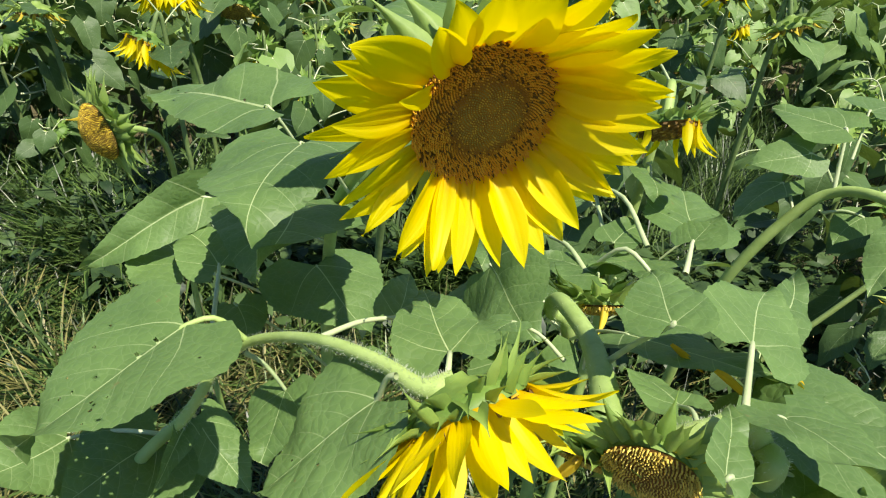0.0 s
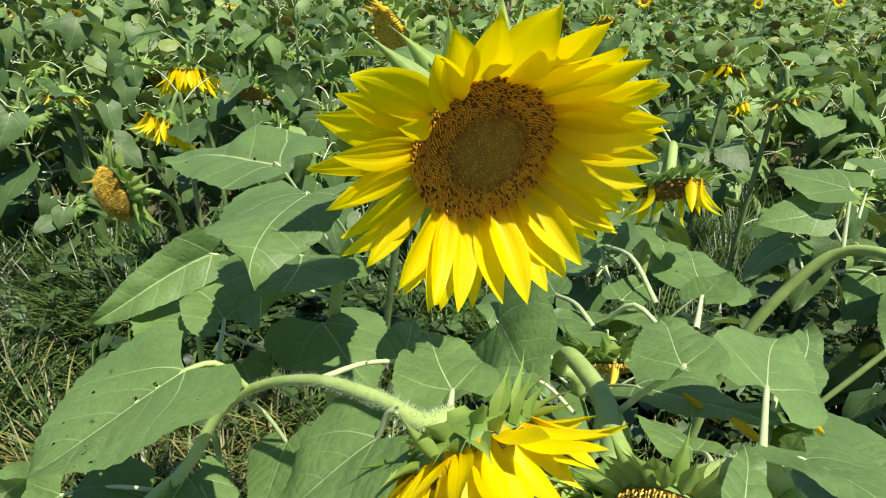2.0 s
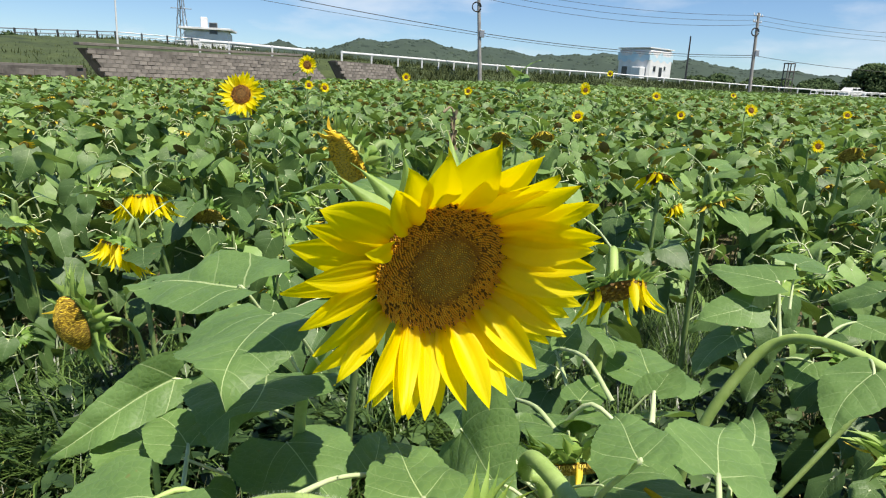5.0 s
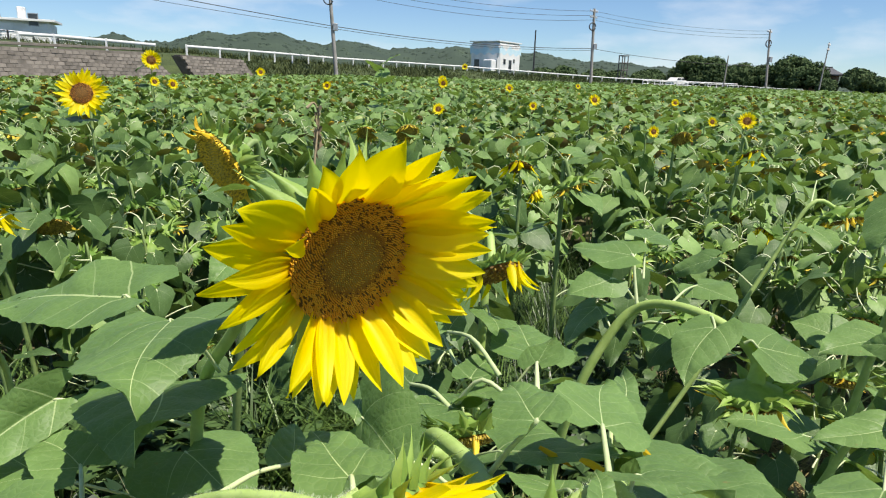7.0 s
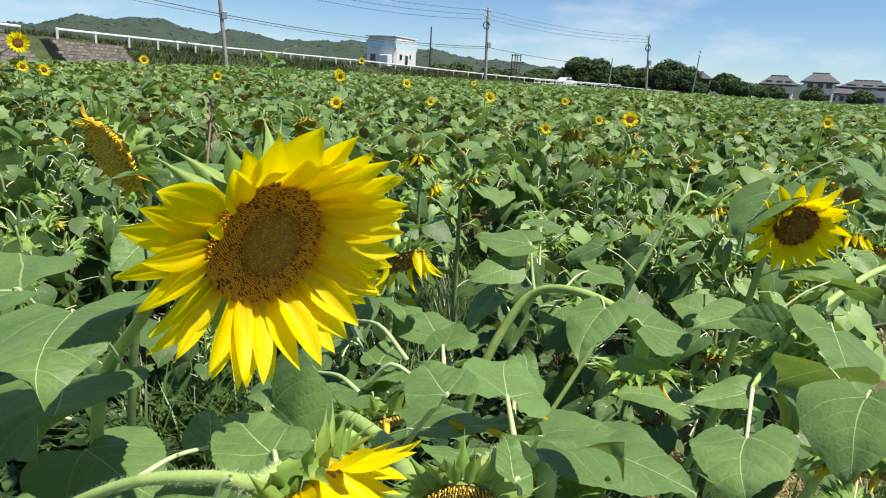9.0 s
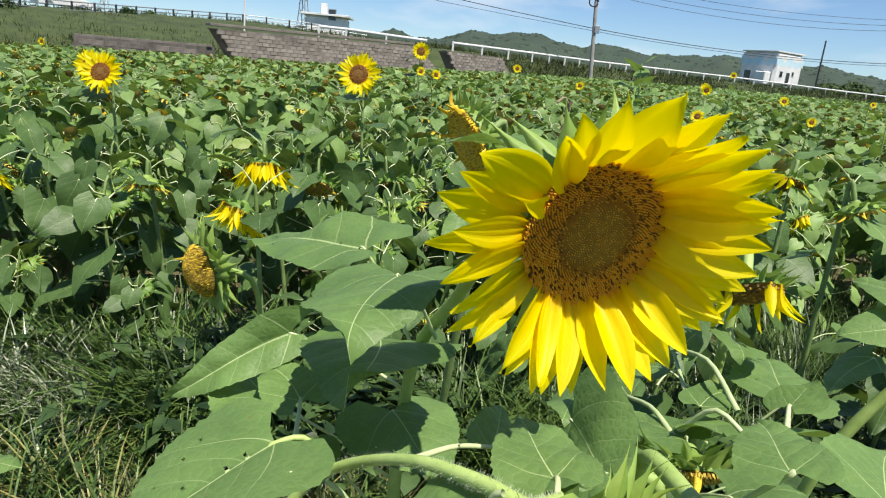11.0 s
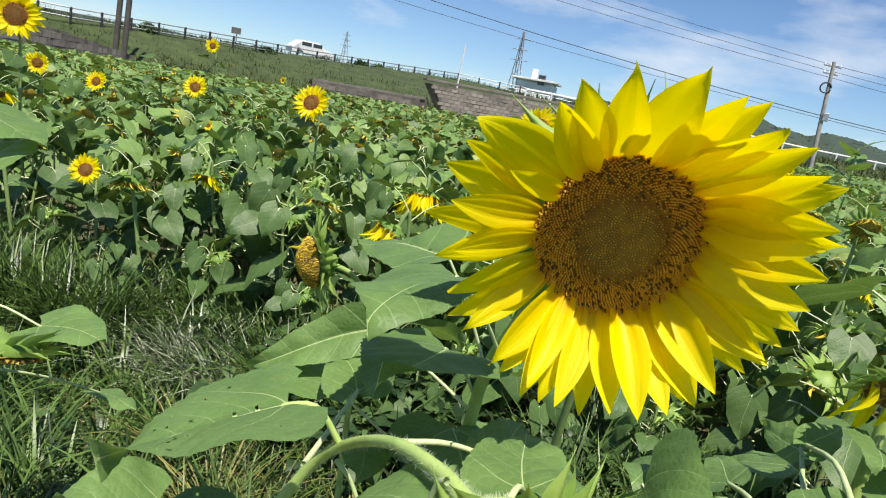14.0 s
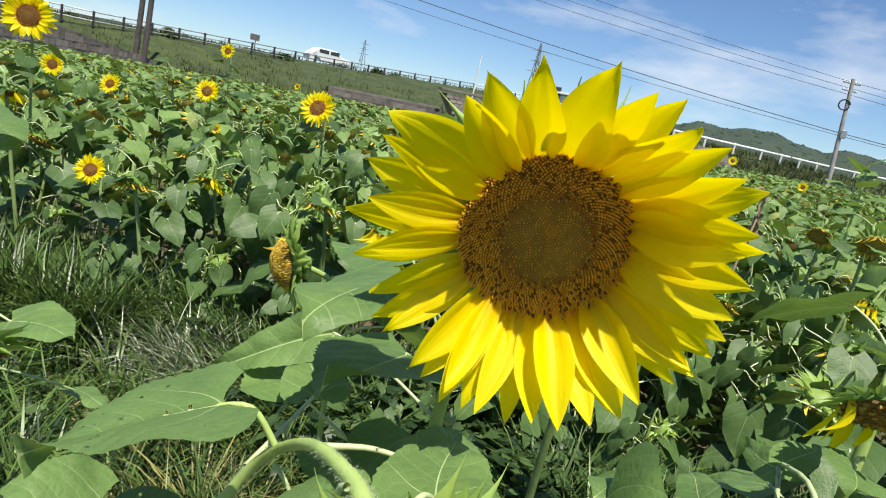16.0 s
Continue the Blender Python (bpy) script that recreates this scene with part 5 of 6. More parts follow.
for k, (t, n) in enumerate((((1.208, 2.801, 1.153), (-0.3, -0.5, -0.8)), ((1.212, 2.266, 1.144), (0.3, -0.3, -0.9)), ((0.910, 3.964, 1.225), (0.1, -0.7, -0.6)), ((2.798, 3.078, 1.178), (0.1, -0.6, -0.8)), ((2.909, 3.895, 1.202), (-0.1, -0.7, -0.6)), ((0.727, 4.409, 1.185), (-0.2, -0.6, -0.7)),
                            ((-2.384, 2.755, 0.830), (0.1, -0.4, -0.9)), ((-1.531, 2.593, 0.902), (0.0, -0.2, -0.97)), ((-3.154, 4.050, 1.107), (0.3, -0.1, -0.95)), ((-3.397, 2.283, 1.085), (0.3, -0.1, -0.95)), ((-2.522, 2.375, 0.783), (0.2, -0.2, -0.95)), ((-4.943, 4.850, 1.203), (0.4, -0.1, -0.92)))):
    wild_plant(RIPE, (t[0] + 0.03, t[1] + 0.14), t, n, KIT_SPENT if k % 3 else KIT_WILT, 22, (-0.1, 0.5), 22, 0.5, 5, 0.009, seed=70 + k, group="spent sunflowers near the grass strip")
for k, (t, s) in enumerate((((-0.942, 4.011, 1.421), 1.0), ((-1.254, 9.286, 1.709), 1.05), ((-3.788, 5.679, 1.255), 1.05), ((-4.956, 5.311, 1.166), 1.0), ((-2.946, 2.470, 0.768), 0.62), ((-3.867, 2.688, 1.510), 1.1), ((-7.343, 8.100, 1.689), 0.9), ((-5.688, 4.748, 1.052), 0.9), ((-5.587, 4.061, 1.159), 0.8), ((-2.400, 3.668, 1.307), 1.05),
                            ((3.584, 12.368, 1.595), 1.0), ((4.152, 7.383, 1.385), 0.9), ((3.546, 5.160, 1.157), 0.7), ((6.374, 8.806, 1.343), 0.8), ((4.616, 14.137, 1.900), 0.9), ((1.170, 10.821, 1.434), 0.9), ((-0.968, 8.845, 1.418), 0.8), ((0.152, 11.889, 1.622), 1.0), ((4.452, 11.008, 1.481), 0.9), ((-1.174, 8.822, 1.443), 0.8), ((6.014, 11.381, 1.550), 0.7), ((3.628, 8.093, 1.273), 0.7), ((3.567, 4.014, 1.328), 0.8), ((1.735, 6.131, 1.286), 0.8), ((6.145, 4.090, 1.359), 0.7), ((4.947, 6.116, 1.204), 0.7), ((-8.295, 11.213, 1.349), 0.9), ((-3.391, 3.831, 0.985), 0.5), ((-9.137, 9.145, 1.159), 0.9), ((2.510, 8.628, 1.533), 0.9))):
    wild_plant(OPEN, (t[0] + 0.03, t[1] + 0.12), t, (RH.normal(0, 0.22) - 0.55 * t[0] / math.hypot(t[0], t[1]), -0.85, RH.normal(0.30, 0.10)), KIT_OPEN, 36, (0.0, 0.35), 14, 1.0, 8 if k < 10 else 4, 0.008, seed=110 + k, size=0.17, grow=s * RH.uniform(0.9, 1.05) * (1.0 if k < 10 else 0.66), leafy=14, group="open sunflowers in the field")

# the plant bent over towards the strip, its stem rising to the far side
ph = plant_at(2.09, 0.88, "sunflower plant bent over sideways, long bare pale stem")
add_stem(ph, [(2.086, 0.879, 0), (2.076, 0.889, 0.6), (1.996, 0.909, 1.06), (1.836, 0.929, 1.09), (1.435, 0.827, 1.05), (1.234, 0.769, 0.99), (1.106, 0.738, 0.93)], [0.014, 0.013, 0.011, 0.0095, 0.0085, 0.0075, 0.006], 30, 9)
add_leaf(ph, (0.958, 0.629, 1.0), (0.828, 0.647, 0.98), (0.889, 0.591, 0.98), (1.106, 0.738, 0.93), 0.1, 0.1, 0, 0.05, 0.0036, True)
add_leaf(ph, (1.084, 0.687, 1.1), (1.056, 0.786, 1.08), (1.058, 0.705, 1.06), (1.234, 0.769, 0.99), 0.1, 0.1, 0, 0.05, 0.0036, True)
add_leaf(ph, (1.31, 0.712, 1.05), (1.182, 0.564, 0.98), (1.421, 0.681, 1.02), (1.435, 0.827, 1.05), 0.1, 0.1, 0, 0.05, 0.0036, True)

# a plant at the near end of the grass strip
pg = plant_at(-1.75, 0.80, "broad-leaved sunflower plant at the edge of the grass")
add_stem(pg, [(-1.75, 0.80, 0), (-1.70, 0.80, 0.5), (-0.985, 0.670, 1.034), (-0.991, 0.655, 1.094), (-0.871, 0.631, 0.997)], [0.013, 0.012, 0.010, 0.009, 0.010], 24, 10)
head_of(pg, KIT_SPENT, (-0.851, 0.625, 0.948), (0.2, -0.3, -0.9), 16, (-0.3, 0.3), 26, 0.0, (-0.8, 0.3), 2, "", 21)
add_leaf(pg, (-0.864, 0.719, 0.966), (-0.720, 0.738, 0.979), (-0.758, 0.671, 0.954), (-0.966, 0.660, 1.001), 0.1, 0.1)
add_leaf(pg, (-1.154, 0.791, 1.285), (-1.007, 0.822, 1.239), (-1.211, 0.890, 1.288), (-0.991, 0.655, 1.094), 0.1, 0.1)
add_leaf(pg, (-0.904, 0.882, 0.769), (-0.780, 0.865, 0.784), (-0.810, 0.832, 0.786), (-0.929, 0.641, 0.897), 0.1, 0.1)
add_leaf(pg, (-1.054, 0.734, 1.193), (-1.184, 0.921, 1.236), (-1.218, 0.862, 1.216), (-0.988, 0.654, 1.085), 0.1, 0.1)


def fallen_petal(pos, turn, seed):
    rng = np.random.default_rng(seed)
    me = petal_mesh("fallen_petal", rng, 0.046, 0.009, 0.9, 0.25, 0.9, M_DRY)
    ob = tagged(new("fallen_petal", me), "curled dry orange petal lying on a leaf", "petal", "fallen petals")
    ob.matrix_basis = Matrix.Translation(pos) @ Matrix.Rotation(turn, 4, "Z") @ Matrix.Rotation(-0.5, 4, "X")


fallen_petal((0.324, 0.533, 1.097), -2.2, 1)
fallen_petal((0.297, 0.590, 1.084), -2.3, 2)
fallen_petal((0.402, 0.557, 1.102), -2.6, 3)
fallen_petal((0.408, 0.549, 1.098), -2.9, 4)


def dried_plant(x, y, top, label):
    """A dead stalk with shrivelled brown leaves hanging from it."""
    rng = np.random.default_rng(91)
    p = plant_at(x, y, label)
    tx, ty, tz = top
    add_stem(p, [(x, y, 0), (x + 0.02, y, tz * 0.6), (tx + 0.02, ty, tz - 0.12), (tx, ty, tz), (tx - 0.05, ty - 0.02, tz - 0.03)], [0.009, 0.008, 0.006, 0.006, 0.010], 18, 7, 0, M_DEAD)
    for i in range(8):
        z = tz - 0.03 - 0.035 * i
        v, f, u = leaf_arrays(rng, 9, 7, rng.uniform(0.05, 0.09), 0.20, 1.6, 0.5, 0.3, 0.02)
        a = i * 2.4
        piece("leaf", mesh_of("leaf", v, f, M_DEAD, u), p, frame_matrix(Vector((tx + 0.015 - x, ty - y, z - p.location.z)), (math.cos(a) * 0.5, math.sin(a) * 0.5, -0.9), (math.cos(a), math.sin(a), 0.4)), "shrivelled brown leaf")


M_DEAD = plain_material("dead_leaf", (0.13, 0.095, 0.05), (0.34, 0.27, 0.16), 30.0, 0.8, 0.1, 0.0006, 0.4)
dried_plant((0.287, 3.955, 0.533)[0], (0.287, 3.955, 0.533)[1], (0.341, 4.069, 1.391), "dead dried-up sunflower stalk with hanging brown leaves")


def leafy_shoot(top, label, seed):
    """A plant without a flower, its young leaves standing up."""
    tx, ty, tz = top
    p = plant_at(tx, ty, label)
    add_stem(p, [(tx, ty, 0), (tx, ty, tz * 0.5), (tx + 0.01, ty, tz * 0.85), top], [0.010, 0.009, 0.007, 0.004], 14, 7)
    for i in range(14):
        q = i / 13
        o = Vector((tx, ty, tz * (0.62 + 0.38 * q)))
        a = i * 2.4
        out = Vector((math.cos(a), math.sin(a), 0))
        c = o + out * 0.05 * (1.4 - q) + Vector((0, 0, 0.02))
        L = 0.24 * (1.15 - 0.55 * q)
        add_leaf(p, c, c + (out + Vector((0, 0, 1.1 * q - 0.5))).normalized() * L, c + out.cross(Vector((0, 0, 1))) * L * 0.36, tuple(o), 0.2, 0.1, 0, 0.05, 0.0032, False)


leafy_shoot((0.941, 4.991, 1.647), "young leafy sunflower plant without a flower, above the crop", 92)


# ---- bank, road and buildings beyond the field ----
M_BANK = plain_material("bank_grass", (0.020, 0.036, 0.008), (0.060, 0.084, 0.020), 0.8, 0.9, 0.0, 0.05, 0.0, detail=9.0)
M_TUFT = plain_material("bank_blade", (0.018, 0.036, 0.008), (0.074, 0.096, 0.026), 0.8, 0.9, 0.1, 0.0, 0.5)
M_WALL = plain_material("weathered_concrete", (0.060, 0.054, 0.047), (0.24, 0.215, 0.185), 1.7, 0.9, 0.0, 0.012, 0.30, detail=9.0)
M_MORTAR = plain_material("wall_joint", (0.060, 0.054, 0.046), (0.19, 0.172, 0.148), 1.5, 0.95)
M_WHITE = plain_material("white_paint", (0.62, 0.63, 0.62), (0.82, 0.82, 0.80), 0.8, 0.55)
M_BLUE = plain_material("pale_blue_paint", (0.42, 0.64, 0.75), (0.58, 0.74, 0.80), 0.9, 0.6)
M_POLE = plain_material("pole_concrete", (0.22, 0.215, 0.20), (0.34, 0.33, 0.31), 1.5, 0.8)
M_DARK = plain_material("dark_metal", (0.02, 0.02, 0.022), (0.05, 0.05, 0.05), 3.0, 0.6)
M_GLASS = plain_material("window_dark", (0.02, 0.025, 0.03), (0.05, 0.055, 0.06), 1.0, 0.12)
M_ROOF = plain_material("grey_roof_tile", (0.05, 0.052, 0.06), (0.11, 0.112, 0.12), 2.0, 0.6)
M_STEEL = plain_material("galvanised_steel", (0.30, 0.31, 0.32), (0.46, 0.47, 0.48), 2.0, 0.45, metal=0.7)
M_TREE = plain_material("tree_leaf", (0.046, 0.080, 0.032), (0.090, 0.132, 0.054), 0.4, 0.8, 0.1, 0.0, 0.5, 0.12)
M_HILL = plain_material("far_wood", (0.019, 0.036, 0.025), (0.048, 0.076, 0.047), 0.035, 0.9, 0.0, 0.0, 0.45)
M_BARK = plain_material("bark", (0.045, 0.040, 0.036), (0.10, 0.09, 0.08), 4.0, 0.9)
M_RUST = plain_material("rusty_iron", (0.16, 0.08, 0.045), (0.30, 0.17, 0.10), 3.0, 0.8)


def boxes(items, name, mat, parent=None, label="", m=None):
    """One mesh of bevelled boxes: centre, size, turn about z."""
    bm = bmesh.new()
    for c, s, a in items:
        r = bmesh.ops.create_cube(bm, size=1.0, matrix=Matrix.Translation(c) @ Matrix.Rotation(a, 4, "Z") @ Matrix.Diagonal((*s, 1)))
    bmesh.ops.bevel(bm, geom=bm.edges[:], offset=min(min(s) for _, s, _ in items) * 0.08, segments=1, affect="EDGES")
    me = bpy.data.meshes.new(name)
    bm.to_mesh(me)
    bm.free()
    me.materials.append(mat)
    return piece(name, me, parent, m, label)


TOE = [(-110, -30), (-70, 2), (-44, 20), (-35, 29), (-26, 35), (-17, 34.5), (-13.0, 31), (-4.6, 41.2), (-1.5, 46), (6, 56), (27, 77), (56, 88), (84, 92), (140, 74), (260, 30)]
CREST = [(-120, -20, 2.6), (-82, 12, 2.6), (-54, 25, 2.6), (-43, 33, 2.7), (-37, 48, 3.3), (-27, 64, 4.2), (-22, 66, 4.0), (-7.0, 50, 3.0), (-3.5, 51, 3.0), (8, 66, 3.0), (28, 86.5, 3.25), (56, 96, 2.6), (84, 101, 2.3), (150, 84, 2.0), (270, 40, 2.0)]


def bank():
    rows = []
    for (tx, ty), (cx, cy, cz) in zip(TOE, CREST):
        z0 = float(ground_height(tx, ty)) - 0.1
        row = [(tx, ty, z0), (tx * 0.6 + cx * 0.4, ty * 0.6 + cy * 0.4, z0 * 0.55 + cz * 0.45 + 0.12), (tx * 0.15 + cx * 0.85, ty * 0.15 + cy * 0.85, cz - 0.12), (cx, cy, cz)]
        d = Vector((cx, cy)).normalized()
        row += [(cx + d.x * 3, cy + d.y * 3, cz), (cx + d.x * 12, cy + d.y * 12, cz - 0.2), (cx + d.x * 700, cy + d.y * 700, cz - 1.5)]
        rows.append(row)
    r = np.array(rows)
    fine = np.stack([smooth_path(r[:, k], 90) for k in range(r.shape[1])], 1)
    nz = np.array([[noise.noise(Vector(p) * 0.35) for p in row] for row in fine[:, 1:3]])
    fine[:, 1:3, 2] += nz * 0.18
    v = fine.reshape(-1, 3)
    return tagged(new("bank", mesh_of("bank", v, grid_faces(90, r.shape[1]), M_BANK)), "grassy embankment carrying a road along the edge of the field", "embankment", kind="structure")


bank()
RB = np.random.default_rng(9)


def tufts():
    """Rough grass on the face of the bank."""
    h = Heap()
    for i in range(len(TOE) - 1):
        for _ in range(1500):
            a, b = RB.random(), RB.uniform(0.05, 1.02)
            t = np.array(TOE[i]) * (1 - a) + np.array(TOE[i + 1]) * a
            c = np.array(CREST[i]) * (1 - a) + np.array(CREST[i + 1]) * a
            p = t * (1 - b) + c[:2] * b
            if math.hypot(*p) > 110 or -14 < p[0] < 0 and p[1] < 47:
                continue
            z0 = float(ground_height(*t)) - 0.1
            z = z0 * (1 - b) + c[2] * b
            s, an = RB.uniform(0.15, 0.5), RB.uniform(0, 3.14)
            q = np.array([p[0], p[1], z - 0.05])
            for k in range(5):
                d = np.array([math.cos(an + k), math.sin(an + k), 0]) * s * 0.12
                e = q + np.array([RB.normal(0, s * 0.5), RB.normal(0, s * 0.5), 0])
                tip = e + np.array([RB.normal(0, s * 0.35), RB.normal(0, s * 0.35), s * RB.uniform(0.7, 1.3)])
                h.add([e - d, e + d, tip + d * 0.15, tip - d * 0.15], [(0, 1, 2, 3)])
    tagged(new("bank_tufts", h.mesh("bank_tufts", M_TUFT, False)), "rough grass tufts on the slope of the bank", "grass", kind="stuff")


tufts()


def block_wall(name, a, b, top_a, top_b, bottom, lean, course, block, label, cut=0.0, cut_b=0.0):
    """A leaning retaining wall of concrete blocks with recessed joints; each block an object."""
    a, b = Vector((*a, 0)), Vector((*b, 0))
    L, d = (b - a).length, (b - a).normalized()
    back = Vector((-d.y, d.x, 0))
    if back.dot(a + b) < 0:
        back = -back
    ang = math.atan2(d.y, d.x)
    top = max(top_a, top_b)
    hgt = top - bottom
    w = tagged(new(name), label, "wall", kind="structure")
    core = []
    for p, t in ((a, top_a), (b, top_b)):
        for z in (bottom, t):
            for k in (-0.010, 0.9):
                core.append(p + d * (cut * (top - z) + 0.05 if p is a else -0.05 - cut_b * (z - bottom)) + back * (k + lean * (z - bottom)) + Vector((0, 0, z)))
    fc = [(0, 1, 3, 2), (4, 6, 7, 5), (0, 2, 6, 4), (1, 5, 7, 3), (2, 3, 7, 6), (0, 4, 5, 1)]
    piece("wall_core", mesh_of("wall_core", [tuple(q) for q in core], fc, M_MORTAR, smooth=False), w)
    me = boxes([((0, 0, 0), (block * 0.985, 0.16, course * 0.975), 0.0)], "block", M_WALL)
    base = me.data
    bpy.data.objects.remove(me)
    n = int(hgt / course)
    for i in range(n):
        z = bottom + (i + 0.5) * course
        off = (i % 2) * block * 0.5
        x = off + block * 0.5
        while x < L - block * 0.3 - cut_b * (z - bottom):
            lim = top_a + (top_b - top_a) * x / L
            if z + course * 0.4 < lim and x > cut * (top - z):
                q = a + d * x + back * (0.06 + lean * (z - bottom) + RB.normal(0, 0.008)) + Vector((0, 0, z))
                piece("block", base, w, Matrix.Translation(q) @ Matrix.Rotation(ang, 4, "Z") @ Matrix.Rotation(-math.atan(lean), 4, "X") @ Matrix.Diagonal((RB.uniform(0.86, 1.0), 1, RB.uniform(0.86, 1.0), 1)))
            x += block
    boxes([(((L - cut_b * hgt) / 2, 0.35, 0), (L - cut_b * hgt, 0.5, 0.12), 0.0)], "coping", M_WALL, w, "", Matrix.Translation(a + back * (lean * hgt) + Vector((0, 0, (top_a + top_b) / 2 + 0.03))) @ Matrix.Rotation(ang, 4, "Z") @ Matrix.Rotation(-math.atan((top_b - top_a) / L), 4, "Y"))
    return w


block_wall("wall_long", (-13.2, 29.4), (-3.15, 41.6), 2.38, 2.68, 0.5, 0.25, 0.18, 0.38, "weathered grey-brown concrete block retaining wall", 0.6, 1.4)
block_wall("wall_short", (-3.45, 41.9), (1.0, 47.1), 2.62, 2.55, 0.6, 0.25, 0.18, 0.38, "short stretch of grey block retaining wall beside a gap", 0.5, 0.8)
block_wall("wall_low", (-22.8, 33.2), (-15.2, 32.4), 1.52, 1.55, 0.2, 0.1, 0.30, 0.75, "low dark concrete wall at the foot of the bank")
block_wall("wall_stone", (-27.5, 15.5), (-33.4, 30.2), 2.3, 0.95, -0.9, 0.12, 0.34, 0.5, "dark stone wall sloping down along the bank")


def railing(name, pts, gap, post, rails, mat, label, group):
    """Posts and rails along a line; each post and each run of rail a part."""
    fence = tagged(new(name), label, "guardrail", group)
    path = [Vector(p) for p in pts]
    pm = boxes([((0, 0, post[1] / 2), (post[0], post[0], post[1]), 0.0)], "post", post[2], fence)
    base = pm.data
    first = True
    for p, q in zip(path, path[1:]):
        n = max(1, round((q - p).length / gap))
        for i in range(n):
            c = p.lerp(q, i / n)
            if first:
                pm.matrix_local, first = Matrix.Translation(c - Vector((0, 0, post[1]))), False
            else:
                piece("post", base, fence, Matrix.Translation(c - Vector((0, 0, post[1]))))
        for dz, h, th in rails:
            v, f, u = tube_arrays([p + Vector((0, 0, dz)), (p + q) / 2 + Vector((0, 0, dz)), q + Vector((0, 0, dz))], [th, th, th], 4, 6)
            v[:, 2] = (v[:, 2] - np.interp(v[:, 0] * (q - p).x + v[:, 1] * (q - p).y, sorted(((p.x * (q - p).x + p.y * (q - p).y), (q.x * (q - p).x + q.y * (q - p).y))), (p.z + dz, q.z + dz))) * h / (2 * th) + np.interp(v[:, 0] * (q - p).x + v[:, 1] * (q - p).y, sorted(((p.x * (q - p).x + p.y * (q - p).y), (q.x * (q - p).x + q.y * (q - p).y))), (p.z + dz, q.z + dz))
            piece("rail", mesh_of("rail", v, f, mat, u), fence)
    return fence


WP = (0.13, 0.85, M_WHITE)
railing("guardrail", [(-4.0, 47.8, 3.50), (2.0, 56, 3.58), (8.2, 65.4, 3.66), (18, 76, 3.78), (28.3, 85.4, 3.86), (42, 91, 3.55), (56.5, 94.3, 3.2), (70, 97, 3.1), (84, 99, 3.0)], 3.2, WP, ((-0.12, 0.19, 0.05),), M_WHITE, "white steel guardrail along the road on the bank", "guardrails")
railing("guardrail", [(-12.6, 43.6, 3.62), (-10.8, 43.7, 3.60), (-5.4, 43.8, 3.33)], 2.6, (0.11, 0.8, M_WHITE), ((-0.12, 0.20, 0.045),), M_WHITE, "white steel guardrail above the block wall", "guardrails")
railing("fence", [(-47, 22, 3.2), (-41.2, 31.6, 3.3), (-36.5, 42, 3.75), (-33.8, 49.6, 4.05), (-30, 58, 4.55), (-26.4, 64.8, 5.0), (-20.4, 68, 4.9), (-15, 70, 4.6)], 2.0, (0.13, 1.1, M_DARK), ((-0.06, 0.09, 0.035), (-0.36, 0.08, 0.035), (-0.66, 0.08, 0.035)), M_STEEL, "dark-posted road fence with thin pale rails on the bank", "road fence")
railing("fence", [(60, 92, 2.9), (72, 97, 2.85), (86, 101, 2.7), (100, 100, 2.3)], 1.6, (0.10, 1.1, M_WHITE), ((-0.06, 0.10, 0.04), (-0.5, 0.10, 0.04)), M_WHITE, "white slatted fence at the road junction", "road fence")


def utility_pole(base, top, arms, label, r=0.16, boxy=True, tone=None):
    b, t = Vector(base), Vector(top)
    b = b + (b - t).normalized() * 1.6
    p = tagged(new("utility_pole"), label, "utility pole", "utility poles")
    v, f, u = tube_arrays([b, (b + t) / 2, t], [r * 1.15, r, r * 0.8], 6, 12)
    piece("shaft", mesh_of("shaft", v, f, tone or M_POLE, u), p)
    ax = Vector((0.85, 0.53, 0))
    for dz, w in arms:
        boxes([((0, 0, 0), (w, 0.09, 0.09), 0.0)], "crossarm", M_STEEL, p, "", Matrix.Translation(t - Vector((0, 0, dz))) @ Matrix.Rotation(math.atan2(ax.y, ax.x), 4, "Z"))
        for k in (-0.45, -0.15, 0.2, 0.45):
            v, f = dome_arrays(0.06, 0.18, 3, 8)
            piece("insulator", mesh_of("insulator", v, f, M_WHITE), p, Matrix.Translation(t - Vector((0, 0, dz - 0.05)) + ax * (k * w)))
    if boxy:
        boxes([((0, 0, 0), (0.4, 0.3, 0.6), 0.0)], "junction_box", M_STEEL, p, "", Matrix.Translation(t.lerp(b, 0.42) + Vector((0.22, -0.1, 0))))
        v, f, u = tube_arrays([b.lerp(t, 0.80) + Vector((-0.2 + 0.38 * math.cos(a), -0.15, 0.38 * math.sin(a))) for a in np.linspace(0, 6.0, 9)], [0.06] * 9, 20, 6)
        piece("cable_coil", mesh_of("cable_coil", v, f, M_DARK, u), p, None, "black coil of spare cable")
    return p


PA, PB, PC, PE2 = (6.63, 57.66, 9.94), (35.96, 65.73, 9.76), (56.9, 63.04, 8.53), (68.47, 65.73, 7.76)
utility_pole((7.18, 57.49, 1.75), PA, ((0.35, 1.5), (0.9, 1.3)), "grey concrete utility pole at the field edge, leaning slightly")
utility_pole((36.19, 65.6, 2.1), PB, ((0.3, 1.7), (0.9, 1.5)), "grey concrete utility pole with two crossarms")
utility_pole((57.2, 62.7, 2.3), PC, ((0.3, 1.6),), "slim utility pole beside the trees", 0.12)
utility_pole((68.3, 65.9, 2.7), PE2, ((0.3, 1.2), (0.9, 1.2)), "thin leaning utility pole before the houses", 0.08, False)
